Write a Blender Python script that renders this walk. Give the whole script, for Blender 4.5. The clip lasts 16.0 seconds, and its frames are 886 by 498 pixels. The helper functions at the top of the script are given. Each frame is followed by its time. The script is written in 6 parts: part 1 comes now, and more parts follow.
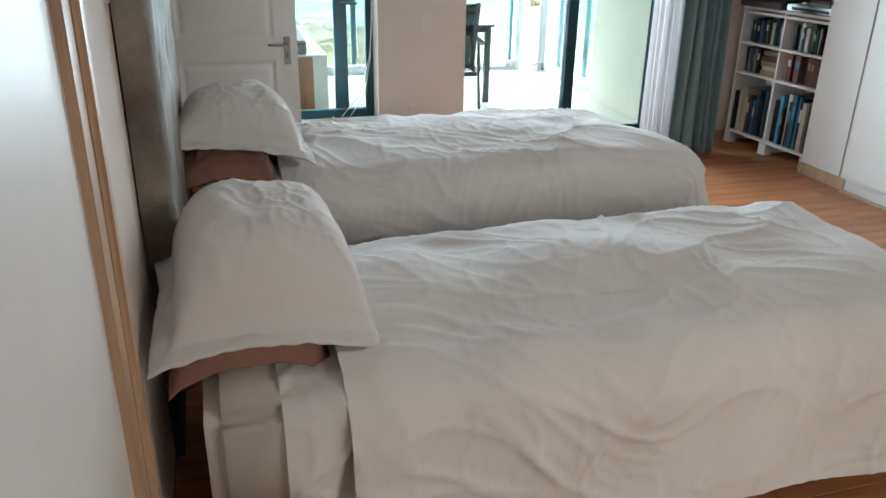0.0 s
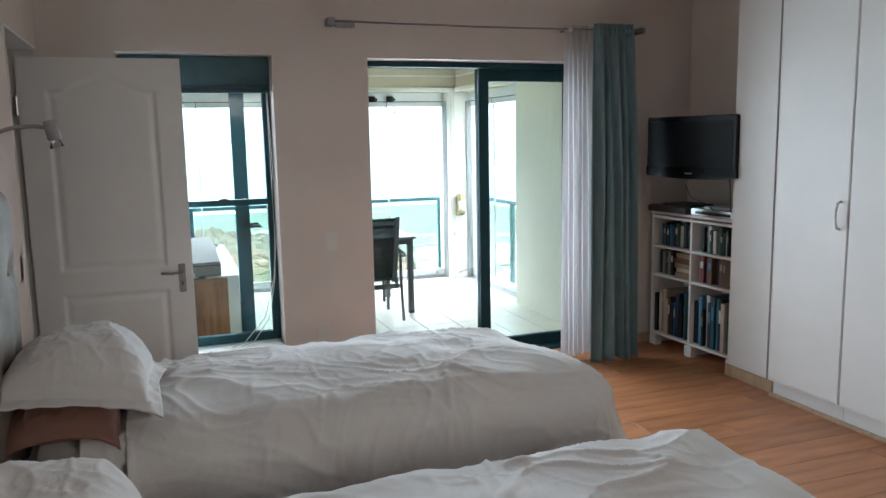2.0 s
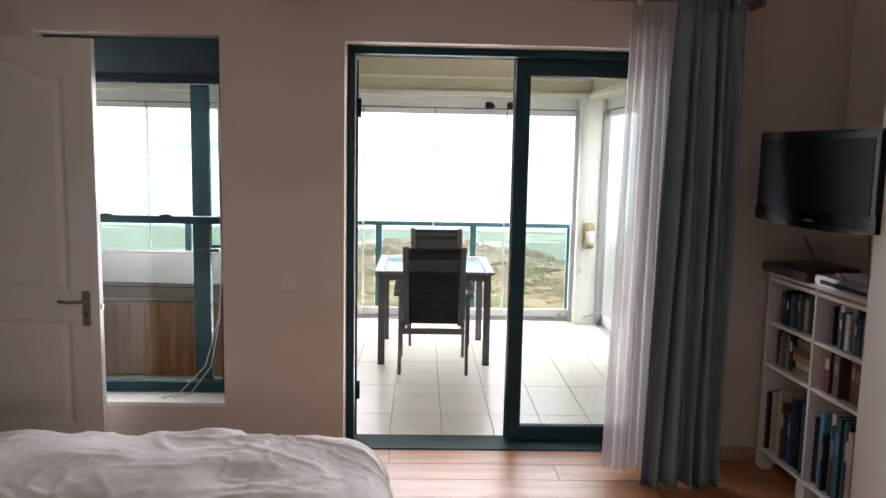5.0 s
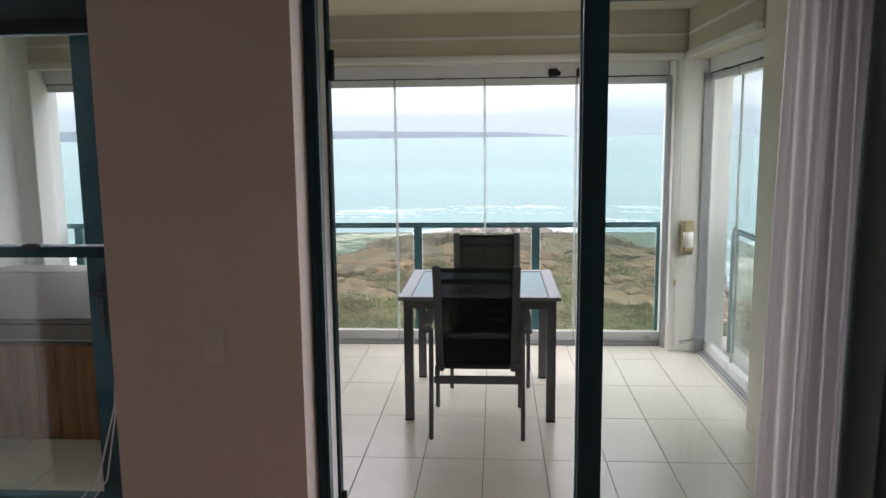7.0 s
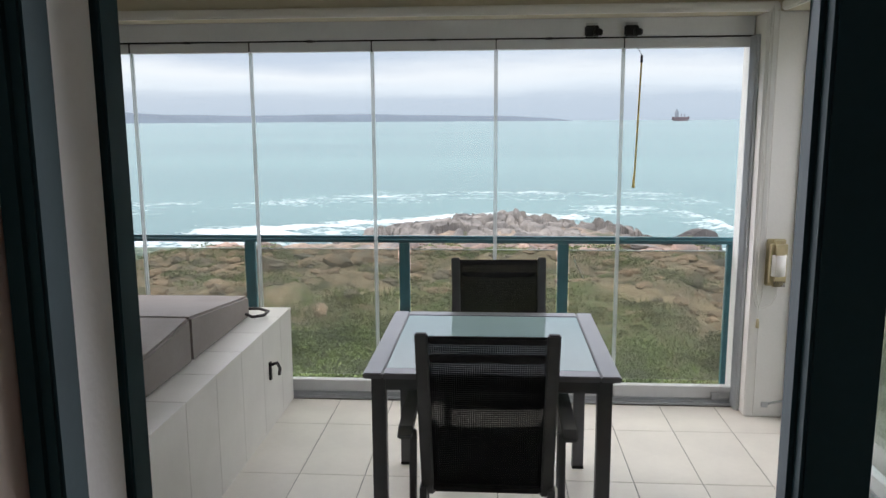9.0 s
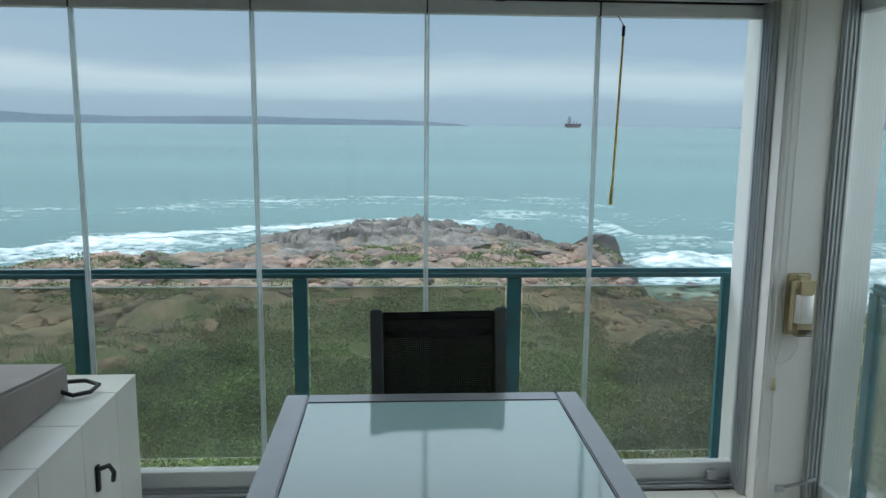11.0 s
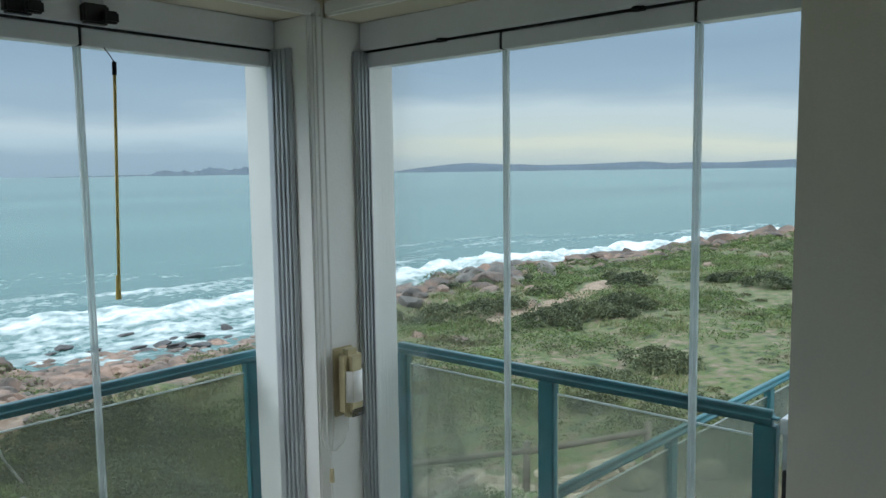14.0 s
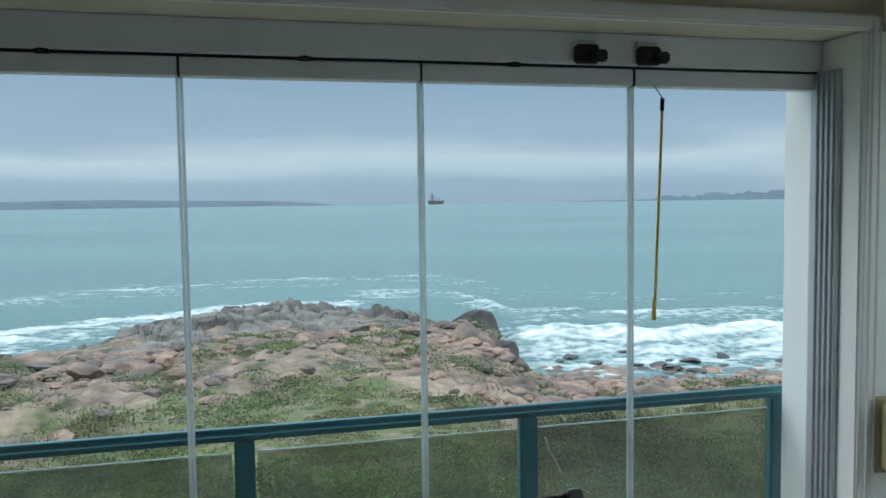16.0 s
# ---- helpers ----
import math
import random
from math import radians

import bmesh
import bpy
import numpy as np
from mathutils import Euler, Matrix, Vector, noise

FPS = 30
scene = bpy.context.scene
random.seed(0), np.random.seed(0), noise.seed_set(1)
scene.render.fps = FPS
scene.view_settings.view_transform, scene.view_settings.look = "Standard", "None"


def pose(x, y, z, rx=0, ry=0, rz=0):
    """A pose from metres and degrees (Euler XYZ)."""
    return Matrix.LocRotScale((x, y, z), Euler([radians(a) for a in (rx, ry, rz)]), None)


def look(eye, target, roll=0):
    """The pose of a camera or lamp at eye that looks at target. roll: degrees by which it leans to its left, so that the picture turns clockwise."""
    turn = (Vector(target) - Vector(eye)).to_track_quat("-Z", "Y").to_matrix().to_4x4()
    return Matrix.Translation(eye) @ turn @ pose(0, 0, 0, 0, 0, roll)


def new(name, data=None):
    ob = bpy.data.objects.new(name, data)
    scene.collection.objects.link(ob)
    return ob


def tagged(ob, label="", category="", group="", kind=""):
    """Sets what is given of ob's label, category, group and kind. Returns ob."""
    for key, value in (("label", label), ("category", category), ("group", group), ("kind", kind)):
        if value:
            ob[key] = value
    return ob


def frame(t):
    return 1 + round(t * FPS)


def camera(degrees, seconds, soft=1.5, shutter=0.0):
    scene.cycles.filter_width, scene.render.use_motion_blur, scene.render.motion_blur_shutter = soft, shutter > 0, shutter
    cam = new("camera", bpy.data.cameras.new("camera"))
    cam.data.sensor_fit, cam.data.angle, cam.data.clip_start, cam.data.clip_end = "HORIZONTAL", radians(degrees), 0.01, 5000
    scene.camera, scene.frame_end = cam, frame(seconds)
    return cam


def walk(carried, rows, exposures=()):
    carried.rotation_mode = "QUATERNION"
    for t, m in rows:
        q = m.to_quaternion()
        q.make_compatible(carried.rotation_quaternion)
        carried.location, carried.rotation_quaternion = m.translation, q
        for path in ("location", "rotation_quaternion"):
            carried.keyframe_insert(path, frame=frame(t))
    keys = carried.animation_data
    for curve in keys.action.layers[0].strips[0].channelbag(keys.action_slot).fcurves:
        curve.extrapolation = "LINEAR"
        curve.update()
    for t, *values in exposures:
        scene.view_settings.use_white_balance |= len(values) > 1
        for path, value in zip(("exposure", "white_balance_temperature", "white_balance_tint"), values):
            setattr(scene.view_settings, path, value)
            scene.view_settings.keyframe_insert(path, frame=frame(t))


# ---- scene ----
# ---------------------------------------------------------------- camera and its walk
cam = camera(59.7, 16.0)
PATH = [
    (0, (0.52, -5.121, 1.538), (1.053, -3.357, 0.76), 1.0),
    (0.5, (0.55, -5.121, 1.559), (1.223, -3.337, 0.955), -0.1),
    (1, (0.571, -5.11, 1.581), (1.281, -3.295, 1.131), -1.1),
    (1.5, (0.678, -5.043, 1.586), (1.387, -3.206, 1.236), -1.0),
    (2, (0.904, -4.929, 1.592), (1.579, -3.068, 1.304), -1.1),
    (2.5, (1.139, -4.748, 1.553), (1.707, -2.848, 1.296), -1.0),
    (3, (1.459, -4.575, 1.578), (1.919, -2.642, 1.351), -0.3),
    (3.5, (1.782, -4.455, 1.579), (2.164, -2.504, 1.356), 0.5),
    (4, (2.075, -4.297, 1.538), (2.32, -2.326, 1.304), 1.0),
    (4.2, (2.202, -4.24, 1.564), (2.392, -2.264, 1.319), 0.9),
    (6.3, (2.825, -2.89, 1.581), (2.761, -0.907, 1.325), 0.6),
    (6.5, (2.831, -2.731, 1.563), (2.737, -0.751, 1.297), 0.0),
    (7, (2.793, -2.268, 1.563), (2.657, -0.293, 1.274), -0.6),
    (7.5, (2.77, -1.847, 1.551), (2.607, 0.121, 1.237), -0.2),
    (8, (2.736, -1.423, 1.53), (2.562, 0.539, 1.185), -0.4),
    (8.5, (2.714, -1.058, 1.530), (2.560, 0.904, 1.176), -0.3),
    (8.7, (2.719, -0.875, 1.560), (2.572, 1.090, 1.214), -0.3),
    (10.8, (2.606, 0.476, 1.531), (2.667, 2.454, 1.239), 0.3),
    (11, (2.58, 0.608, 1.504), (2.703, 2.579, 1.185), 0.5),
    (11.5, (2.55, 0.902, 1.51), (2.968, 2.824, 1.147), 0.6),
    (12, (2.518, 1.137, 1.5), (3.262, 2.952, 1.113), 0.2),
    (12.5, (2.474, 1.336, 1.52), (3.549, 2.981, 1.149), -0.5),
    (13, (2.376, 1.456, 1.508), (3.74, 2.88, 1.17), -1.4),
    (13.5, (2.347, 1.487, 1.515), (3.839, 2.781, 1.196), -1.0),
    (14, (2.342, 1.485, 1.562), (3.849, 2.784, 1.36), -0.8),
    (14.5, (2.309, 1.509, 1.582), (3.754, 2.887, 1.473), -0.5),
    (15, (2.293, 1.51, 1.59), (3.481, 3.116, 1.488), -0.6),
    (15.5, (2.256, 1.5, 1.584), (3.095, 3.312, 1.476), -0.8),
    (16, (2.217, 1.497, 1.577), (2.68, 3.439, 1.456), -0.8),
]
EXPOSURES = [(0, 3.0, 5900, 5), (0.5, 2.9, 5700, 5), (1.0, 2.65, 5700, 6), (2.0, 2.55, 5900, 8), (3.0, 2.5, 6400, 14), (4.2, 2.45, 7000, 22), (6.3, 1.15, 6900, 25), (7.0, 0.95, 6900, 25), (8.7, 0.6, 6800, 24), (10.8, -0.05, 5900, 7), (12.5, -0.06, 5900, 7), (14.0, -0.10, 5950, 8), (16, -0.12, 5800, 7)]
walk(cam, [(t, look(eye, target, roll)) for t, eye, target, roll in PATH], EXPOSURES)
SKY, DOOR_LAMP, BACK_FILL = 2.75, 8.0, 2.0
TILE_ORIGIN = (2.73, 1.54)
# ---------------------------------------------------------------- world and light
world = bpy.data.worlds.new("overcast_sky")
scene.world = world
world.use_nodes = True
wt = world.node_tree
wt.nodes.clear()


def wnode(kind, **inputs):
    n = wt.nodes.new(kind)
    for key, value in inputs.items():
        n.inputs[key].default_value = value
    return n


def wire(tree, a, b):
    tree.links.new(a, b)


sky = wnode("ShaderNodeTexSky")
sky.sky_type, sky.sun_disc = "NISHITA", False
sky.sun_elevation, sky.sun_rotation = radians(38), radians(-60)
sky.air_density, sky.dust_density = 1.4, 3.0
# cloud layers: a bright low band over the horizon, grey-blue stratus above
geo = wnode("ShaderNodeTexCoord")
stretch = wnode("ShaderNodeMapping")
stretch.inputs["Scale"].default_value = (1.2, 1.2, 9.0)
cloud = wnode("ShaderNodeTexNoise", Scale=1.5, Detail=6.0, Roughness=0.55)
wire(wt, geo.outputs["Generated"], stretch.inputs["Vector"])
wire(wt, stretch.outputs["Vector"], cloud.inputs["Vector"])
sep = wnode("ShaderNodeSeparateXYZ")
wire(wt, geo.outputs["Generated"], sep.inputs["Vector"])
shift = wt.nodes.new("ShaderNodeMath")
shift.operation = "MULTIPLY_ADD"
shift.inputs[1].default_value = 0.10
wire(wt, cloud.outputs["Fac"], shift.inputs[0])
wire(wt, sep.outputs["Z"], shift.inputs[2])
ramp = wnode("ShaderNodeValToRGB")
el = ramp.color_ramp.elements
el[0].position, el[0].color = 0.045, (0.155, 0.195, 0.225, 1)
el[1].position, el[1].color = 0.97, (0.86, 0.90, 0.95, 1)
for p, c in ((0.075, (0.165, 0.205, 0.235, 1)), (0.095, (0.225, 0.265, 0.285, 1)), (0.115, (0.255, 0.285, 0.295, 1)), (0.140, (0.165, 0.205, 0.24, 1)),
             (0.20, (0.135, 0.175, 0.215, 1)), (0.29, (0.165, 0.21, 0.255, 1)), (0.36, (0.45, 0.49, 0.53, 1)), (0.46, (0.80, 0.83, 0.87, 1)), (0.62, (0.95, 0.97, 1.0, 1))):
    e = el.new(p)
    e.color = c
wire(wt, shift.outputs[0], ramp.inputs["Fac"])
skybg, cloudbg = wnode("ShaderNodeBackground", Strength=0.06), wnode("ShaderNodeBackground", Strength=SKY)
wire(wt, sky.outputs["Color"], skybg.inputs["Color"])
# a warm bright gap in the clouds low over the coast
toward = wt.nodes.new("ShaderNodeVectorMath")
toward.operation = "DOT_PRODUCT"
toward.inputs[1].default_value = (math.sin(radians(66)), math.cos(radians(66)), 0)
wire(wt, geo.outputs["Generated"], toward.inputs[0])
side_gap = wt.nodes.new("ShaderNodeMapRange")
side_gap.interpolation_type = "SMOOTHSTEP"
side_gap.inputs["From Min"].default_value, side_gap.inputs["From Max"].default_value = 0.84, 1.0
wire(wt, toward.outputs["Value"], side_gap.inputs["Value"])
band = wnode("ShaderNodeValToRGB")
be = band.color_ramp.elements
be[0].position, be[0].color, be[1].position, be[1].color = 0.05, (0.5, 0.5, 0.5, 1), 0.15, (0, 0, 0, 1)
for p, v in ((0.068, 0.9), (0.080, 1.0), (0.096, 0.45), (0.115, 0.15)):
    be.new(p).color = (v, v, v, 1)
wire(wt, shift.outputs[0], band.inputs["Fac"])
gap = wt.nodes.new("ShaderNodeMath")
gap.operation = "MULTIPLY"
wire(wt, side_gap.outputs["Result"], gap.inputs[0])
wire(wt, band.outputs["Color"], gap.inputs[1])
warm_mix = wt.nodes.new("ShaderNodeMix")
warm_mix.data_type = "RGBA"
warm_mix.inputs["B"].default_value = (0.325, 0.320, 0.265, 1)
wire(wt, gap.outputs[0], warm_mix.inputs["Factor"])
wire(wt, ramp.outputs["Color"], warm_mix.inputs["A"])
wire(wt, warm_mix.outputs["Result"], cloudbg.inputs["Color"])
both = wnode("ShaderNodeMixShader", Fac=0.9)
wire(wt, skybg.outputs[0], both.inputs[1])
wire(wt, cloudbg.outputs[0], both.inputs[2])
wout = wnode("ShaderNodeOutputWorld")
wire(wt, both.outputs[0], wout.inputs["Surface"])

sun = new("sun", bpy.data.lights.new("sun", "SUN"))
sun.data.energy, sun.data.angle, sun.data.color = 0.9, radians(30), (1.0, 0.97, 0.92)
sun.matrix_world = look((-52, 30, 46), (0, 2, 0))


def area_lamp(name, at, target, width, height, power, color, spread=115):
    """An area lamp: in an opening, in place of the sky's light there, and once as an added fill."""
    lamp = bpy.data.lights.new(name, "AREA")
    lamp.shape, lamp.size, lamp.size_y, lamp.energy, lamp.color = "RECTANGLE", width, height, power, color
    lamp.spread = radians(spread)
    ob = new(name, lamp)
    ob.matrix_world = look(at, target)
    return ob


area_lamp("skylight_door", (2.95, 0.34, 1.15), (2.95, -2, 0.9), 1.3, 1.8, DOOR_LAMP, (0.86, 0.94, 1.0))
area_lamp("skylight_window", (1.15, 0.30, 1.25), (1.15, -2, 0.9), 0.75, 1.5, DOOR_LAMP * 0.45, (0.86, 0.94, 1.0))
# added warm fill at the closed back wall, where no opening or fitting stands
area_lamp("fill_back", (2.6, -7.1, 1.75), (1.5, -4.2, 0.1), 1.5, 1.1, BACK_FILL, (1.0, 0.88, 0.76), 75)

# ---------------------------------------------------------------- materials


def mat(name, color, rough=0.6, metal=0.0, var=0.12, scale=6.0, bump=0.0, fine=60.0, spec=0.5, stretch=(1, 1, 1), second=None, blend=(0.35, 0.7), island=0.0, joints=0.0):
    """A painted, woven or stone surface: colour with broad and fine variation, and fine relief."""
    m = bpy.data.materials.new(name)
    m.use_nodes = True
    t = m.node_tree
    b = t.nodes["Principled BSDF"]
    b.inputs["Roughness"].default_value, b.inputs["Metallic"].default_value = rough, metal
    b.inputs["Specular IOR Level"].default_value = spec
    co = t.nodes.new("ShaderNodeTexCoord")
    mp = t.nodes.new("ShaderNodeMapping")
    mp.inputs["Scale"].default_value = stretch
    wire(t, co.outputs["Object"], mp.inputs["Vector"])
    big, small = t.nodes.new("ShaderNodeTexNoise"), t.nodes.new("ShaderNodeTexNoise")
    big.inputs["Scale"].default_value, big.inputs["Detail"].default_value = scale, 5
    small.inputs["Scale"].default_value, small.inputs["Detail"].default_value = fine, 3
    for n in (big, small):
        wire(t, mp.outputs["Vector"], n.inputs["Vector"])
    rp = t.nodes.new("ShaderNodeValToRGB")
    lo, hi = [tuple(min(1, c * k) for c in color) + (1,) for k in (1 - var, 1 + var)]
    rp.color_ramp.elements[0].position, rp.color_ramp.elements[1].position = blend
    rp.color_ramp.elements[0].color, rp.color_ramp.elements[1].color = lo, (*second, 1) if second else hi
    wire(t, big.outputs["Fac"], rp.inputs["Fac"])
    mx = t.nodes.new("ShaderNodeMix")
    mx.data_type, mx.blend_type = "RGBA", "MULTIPLY"
    mx.inputs["Factor"].default_value = min(1.0, var * 2)
    wire(t, rp.outputs["Color"], mx.inputs["A"])
    gr = t.nodes.new("ShaderNodeValToRGB")
    gr.color_ramp.elements[0].position, gr.color_ramp.elements[0].color = 0.3, (0.72, 0.72, 0.72, 1)
    gr.color_ramp.elements[1].position = 0.7
    wire(t, small.outputs["Fac"], gr.inputs["Fac"])
    wire(t, gr.outputs["Color"], mx.inputs["B"])
    last = mx.outputs["Result"]
    if island:
        info = t.nodes.new("ShaderNodeObjectInfo")
        hv = t.nodes.new("ShaderNodeHueSaturation")
        md = t.nodes.new("ShaderNodeMapRange")
        md.inputs["To Min"].default_value, md.inputs["To Max"].default_value = 1 - island, 1 + island
        wire(t, info.outputs["Random"], md.inputs["Value"])
        wire(t, md.outputs["Result"], hv.inputs["Value"])
        wire(t, last, hv.inputs["Color"])
        last = hv.outputs["Color"]
    if joints:
        vo = t.nodes.new("ShaderNodeTexVoronoi")
        vo.feature = "DISTANCE_TO_EDGE"
        vo.inputs["Scale"].default_value = joints
        wire(t, mp.outputs["Vector"], vo.inputs["Vector"])
        jr = t.nodes.new("ShaderNodeValToRGB")
        jr.color_ramp.elements[0].color, jr.color_ramp.elements[1].position = (0.35, 0.33, 0.31, 1), 0.022
        wire(t, vo.outputs["Distance"], jr.inputs["Fac"])
        jm = t.nodes.new("ShaderNodeMix")
        jm.data_type, jm.blend_type = "RGBA", "MULTIPLY"
        jm.inputs["Factor"].default_value = 1.0
        wire(t, last, jm.inputs["A"])
        wire(t, jr.outputs["Color"], jm.inputs["B"])
        last = jm.outputs["Result"]
    wire(t, last, b.inputs["Base Color"])
    if bump:
        bp = t.nodes.new("ShaderNodeBump")
        bp.inputs["Strength"].default_value, bp.inputs["Distance"].default_value = bump, 0.01
        wire(t, small.outputs["Fac"], bp.inputs["Height"])
        wire(t, bp.outputs["Normal"], b.inputs["Normal"])
    return m


def glass(name, color=(0.95, 0.98, 0.98), gloss=0.08, film=0.0, film_color=(0.6, 0.6, 0.55)):
    """A thin pane: clear, with a weak mirror sheen, and a film of salt and dust where film is above 0."""
    m = bpy.data.materials.new(name)
    m.use_nodes = True
    t = m.node_tree
    t.nodes.clear()
    out = t.nodes.new("ShaderNodeOutputMaterial")
    tr, gl = t.nodes.new("ShaderNodeBsdfTransparent"), t.nodes.new("ShaderNodeBsdfGlossy")
    tr.inputs["Color"].default_value, gl.inputs["Roughness"].default_value = (*color, 1), 0.02
    fr = t.nodes.new("ShaderNodeFresnel")
    fr.inputs["IOR"].default_value = 1.45
    mx = t.nodes.new("ShaderNodeMixShader")
    mul = t.nodes.new("ShaderNodeMath")
    mul.operation = "MULTIPLY"
    mul.inputs[1].default_value = gloss * 10
    wire(t, fr.outputs[0], mul.inputs[0])
    wire(t, mul.outputs[0], mx.inputs[0])
    wire(t, tr.outputs[0], mx.inputs[1])
    wire(t, gl.outputs[0], mx.inputs[2])
    last = mx.outputs[0]
    if film:
        df, mf = t.nodes.new("ShaderNodeBsdfDiffuse"), t.nodes.new("ShaderNodeMixShader")
        tl = t.nodes.new("ShaderNodeBsdfTranslucent")
        ad = t.nodes.new("ShaderNodeMixShader")
        ad.inputs[0].default_value = 0.5
        for n in (df, tl):
            n.inputs["Color"].default_value = (*film_color, 1)
        wire(t, df.outputs[0], ad.inputs[1])
        wire(t, tl.outputs[0], ad.inputs[2])
        ns, co, rg = t.nodes.new("ShaderNodeTexNoise"), t.nodes.new("ShaderNodeTexCoord"), t.nodes.new("ShaderNodeMapRange")
        ns.inputs["Scale"].default_value, ns.inputs["Detail"].default_value = 3.0, 5
        rg.inputs["From Min"].default_value, rg.inputs["From Max"].default_value = 0.3, 0.7
        rg.inputs["To Min"].default_value, rg.inputs["To Max"].default_value = film * 0.5, film * 1.5
        wire(t, co.outputs["Object"], ns.inputs["Vector"])
        wire(t, ns.outputs["Fac"], rg.inputs["Value"])
        wire(t, rg.outputs["Result"], mf.inputs[0])
        wire(t, last, mf.inputs[1])
        wire(t, ad.outputs[0], mf.inputs[2])
        last = mf.outputs[0]
    wire(t, last, out.inputs["Surface"])
    return m


PLASTER = mat("wall_plaster", (0.70, 0.61, 0.545), 0.85, var=0.05, scale=1.5, bump=0.08, fine=90)
CREAM = mat("balcony_plaster", (0.84, 0.80, 0.69), 0.85, var=0.05, scale=1.2, bump=0.12, fine=120)
WHITE_WALL = mat("white_plaster", (0.86, 0.86, 0.84), 0.8, var=0.04, scale=1.5, bump=0.08, fine=100)
CEILING = mat("ceiling_paint", (0.80, 0.79, 0.76), 0.9, var=0.03, scale=2, bump=0.05, fine=120)
WHITE_PAINT = mat("white_gloss_paint", (0.80, 0.78, 0.74), 0.38, var=0.03, scale=3, bump=0.02, fine=40)
MELAMINE = mat("white_melamine", (0.82, 0.81, 0.78), 0.45, var=0.02, scale=3)
TEAL = mat("teal_aluminium", (0.018, 0.062, 0.074), 0.58, var=0.10, scale=4, bump=0.02, fine=80, spec=0.2)
TEAL_RAIL = mat("teal_rail_paint", (0.035, 0.16, 0.19), 0.40, var=0.14, scale=5, bump=0.03, fine=60)
ALU = mat("white_aluminium", (0.74, 0.76, 0.78), 0.35, var=0.04, scale=4)
GREY_ALU = mat("grey_aluminium", (0.52, 0.55, 0.58), 0.38, metal=0.3, var=0.06, scale=6)
CHROME = mat("brushed_steel", (0.62, 0.62, 0.62), 0.28, metal=1.0, var=0.06, scale=20)
STEEL = mat("dull_steel", (0.30, 0.29, 0.28), 0.45, metal=0.7, var=0.1, scale=20)
BLACK = mat("black_plastic", (0.012, 0.012, 0.014), 0.4, var=0.1)
RUBBER = mat("black_gap", (0.015, 0.015, 0.015), 0.8, var=0.1)
LINEN = mat("white_cotton", (0.66, 0.63, 0.60), 0.85, var=0.03, scale=4, bump=0.12, fine=140)
PINK = mat("dusty_pink_cotton", (0.30, 0.155, 0.115), 0.9, var=0.10, scale=6, bump=0.15, fine=160)
MATTRESS = mat("mattress_cloth", (0.70, 0.66, 0.60), 0.9, var=0.05, scale=8, bump=0.1)
VELVET = mat("taupe_velvet", (0.165, 0.130, 0.100), 0.60, var=0.25, scale=5, bump=0.15, fine=90, second=(0.28, 0.24, 0.195))
DARK_BASE = mat("dark_bed_base", (0.035, 0.032, 0.032), 0.85, var=0.15)
TILE = mat("cream_floor_tile", (0.78, 0.75, 0.68), 0.30, var=0.05, scale=3, bump=0.02, fine=30, island=0.03)
GROUT = mat("grey_grout", (0.26, 0.25, 0.23), 0.9, var=0.1)
SOFFIT = mat("cream_soffit_paint", (0.62, 0.57, 0.45), 0.9, var=0.04, scale=1.5, bump=0.05, fine=100)
PLATE = mat("wall_plate_plastic", (0.68, 0.63, 0.58), 0.45, var=0.03)

# ---------------------------------------------------------------- building tools


def box(bm, x0, x1, y0, y1, z0, z1, m=None):
    """Adds a box to bm."""
    vs = [bm.verts.new((x, y, z)) for x in (x0, x1) for y in (y0, y1) for z in (z0, z1)]
    for f in ((0, 1, 3, 2), (4, 6, 7, 5), (0, 4, 5, 1), (2, 3, 7, 6), (0, 2, 6, 4), (1, 5, 7, 3)):
        bm.faces.new([vs[i] for i in f])
    if m is not None:
        bmesh.ops.transform(bm, matrix=m, verts=vs)
    return vs


def boxes(*sizes):
    bm = bmesh.new()
    for s in sizes:
        box(bm, *s)
    return bm


def rod(bm, a, b, r0, r1=None, seg=12):
    """Adds a round bar from a to b."""
    a, b = Vector(a), Vector(b)
    m = Matrix.Translation((a + b) / 2) @ (b - a).to_track_quat("Z", "Y").to_matrix().to_4x4()
    return bmesh.ops.create_cone(bm, cap_ends=True, segments=seg, radius1=r0, radius2=r0 if r1 is None else r1, depth=(b - a).length, matrix=m)


def tube(bm, pts, r, seg=8):
    """Adds a bent round bar through pts."""
    pts, rings = [Vector(p) for p in pts], []
    for i, p in enumerate(pts):
        d = (pts[min(i + 1, len(pts) - 1)] - pts[max(i - 1, 0)]).normalized()
        q = d.to_track_quat("Z", "Y")
        rings.append([bm.verts.new(p + q @ Vector((r * math.cos(a), r * math.sin(a), 0))) for a in [k * math.tau / seg for k in range(seg)]])
    for r0, r1 in zip(rings, rings[1:]):
        for k in range(seg):
            bm.faces.new((r0[k], r0[(k + 1) % seg], r1[(k + 1) % seg], r1[k]))
    bm.faces.new(rings[0][::-1]), bm.faces.new(rings[-1])


def grid(bm, nu, nv, fn):
    """Adds a sheet of nu x nv cells whose corners are fn(u, v), with u and v from 0 to 1."""
    vs = [[bm.verts.new(fn(i / nu, j / nv)) for j in range(nv + 1)] for i in range(nu + 1)]
    for i in range(nu):
        for j in range(nv):
            bm.faces.new((vs[i][j], vs[i + 1][j], vs[i + 1][j + 1], vs[i][j + 1]))
    return vs


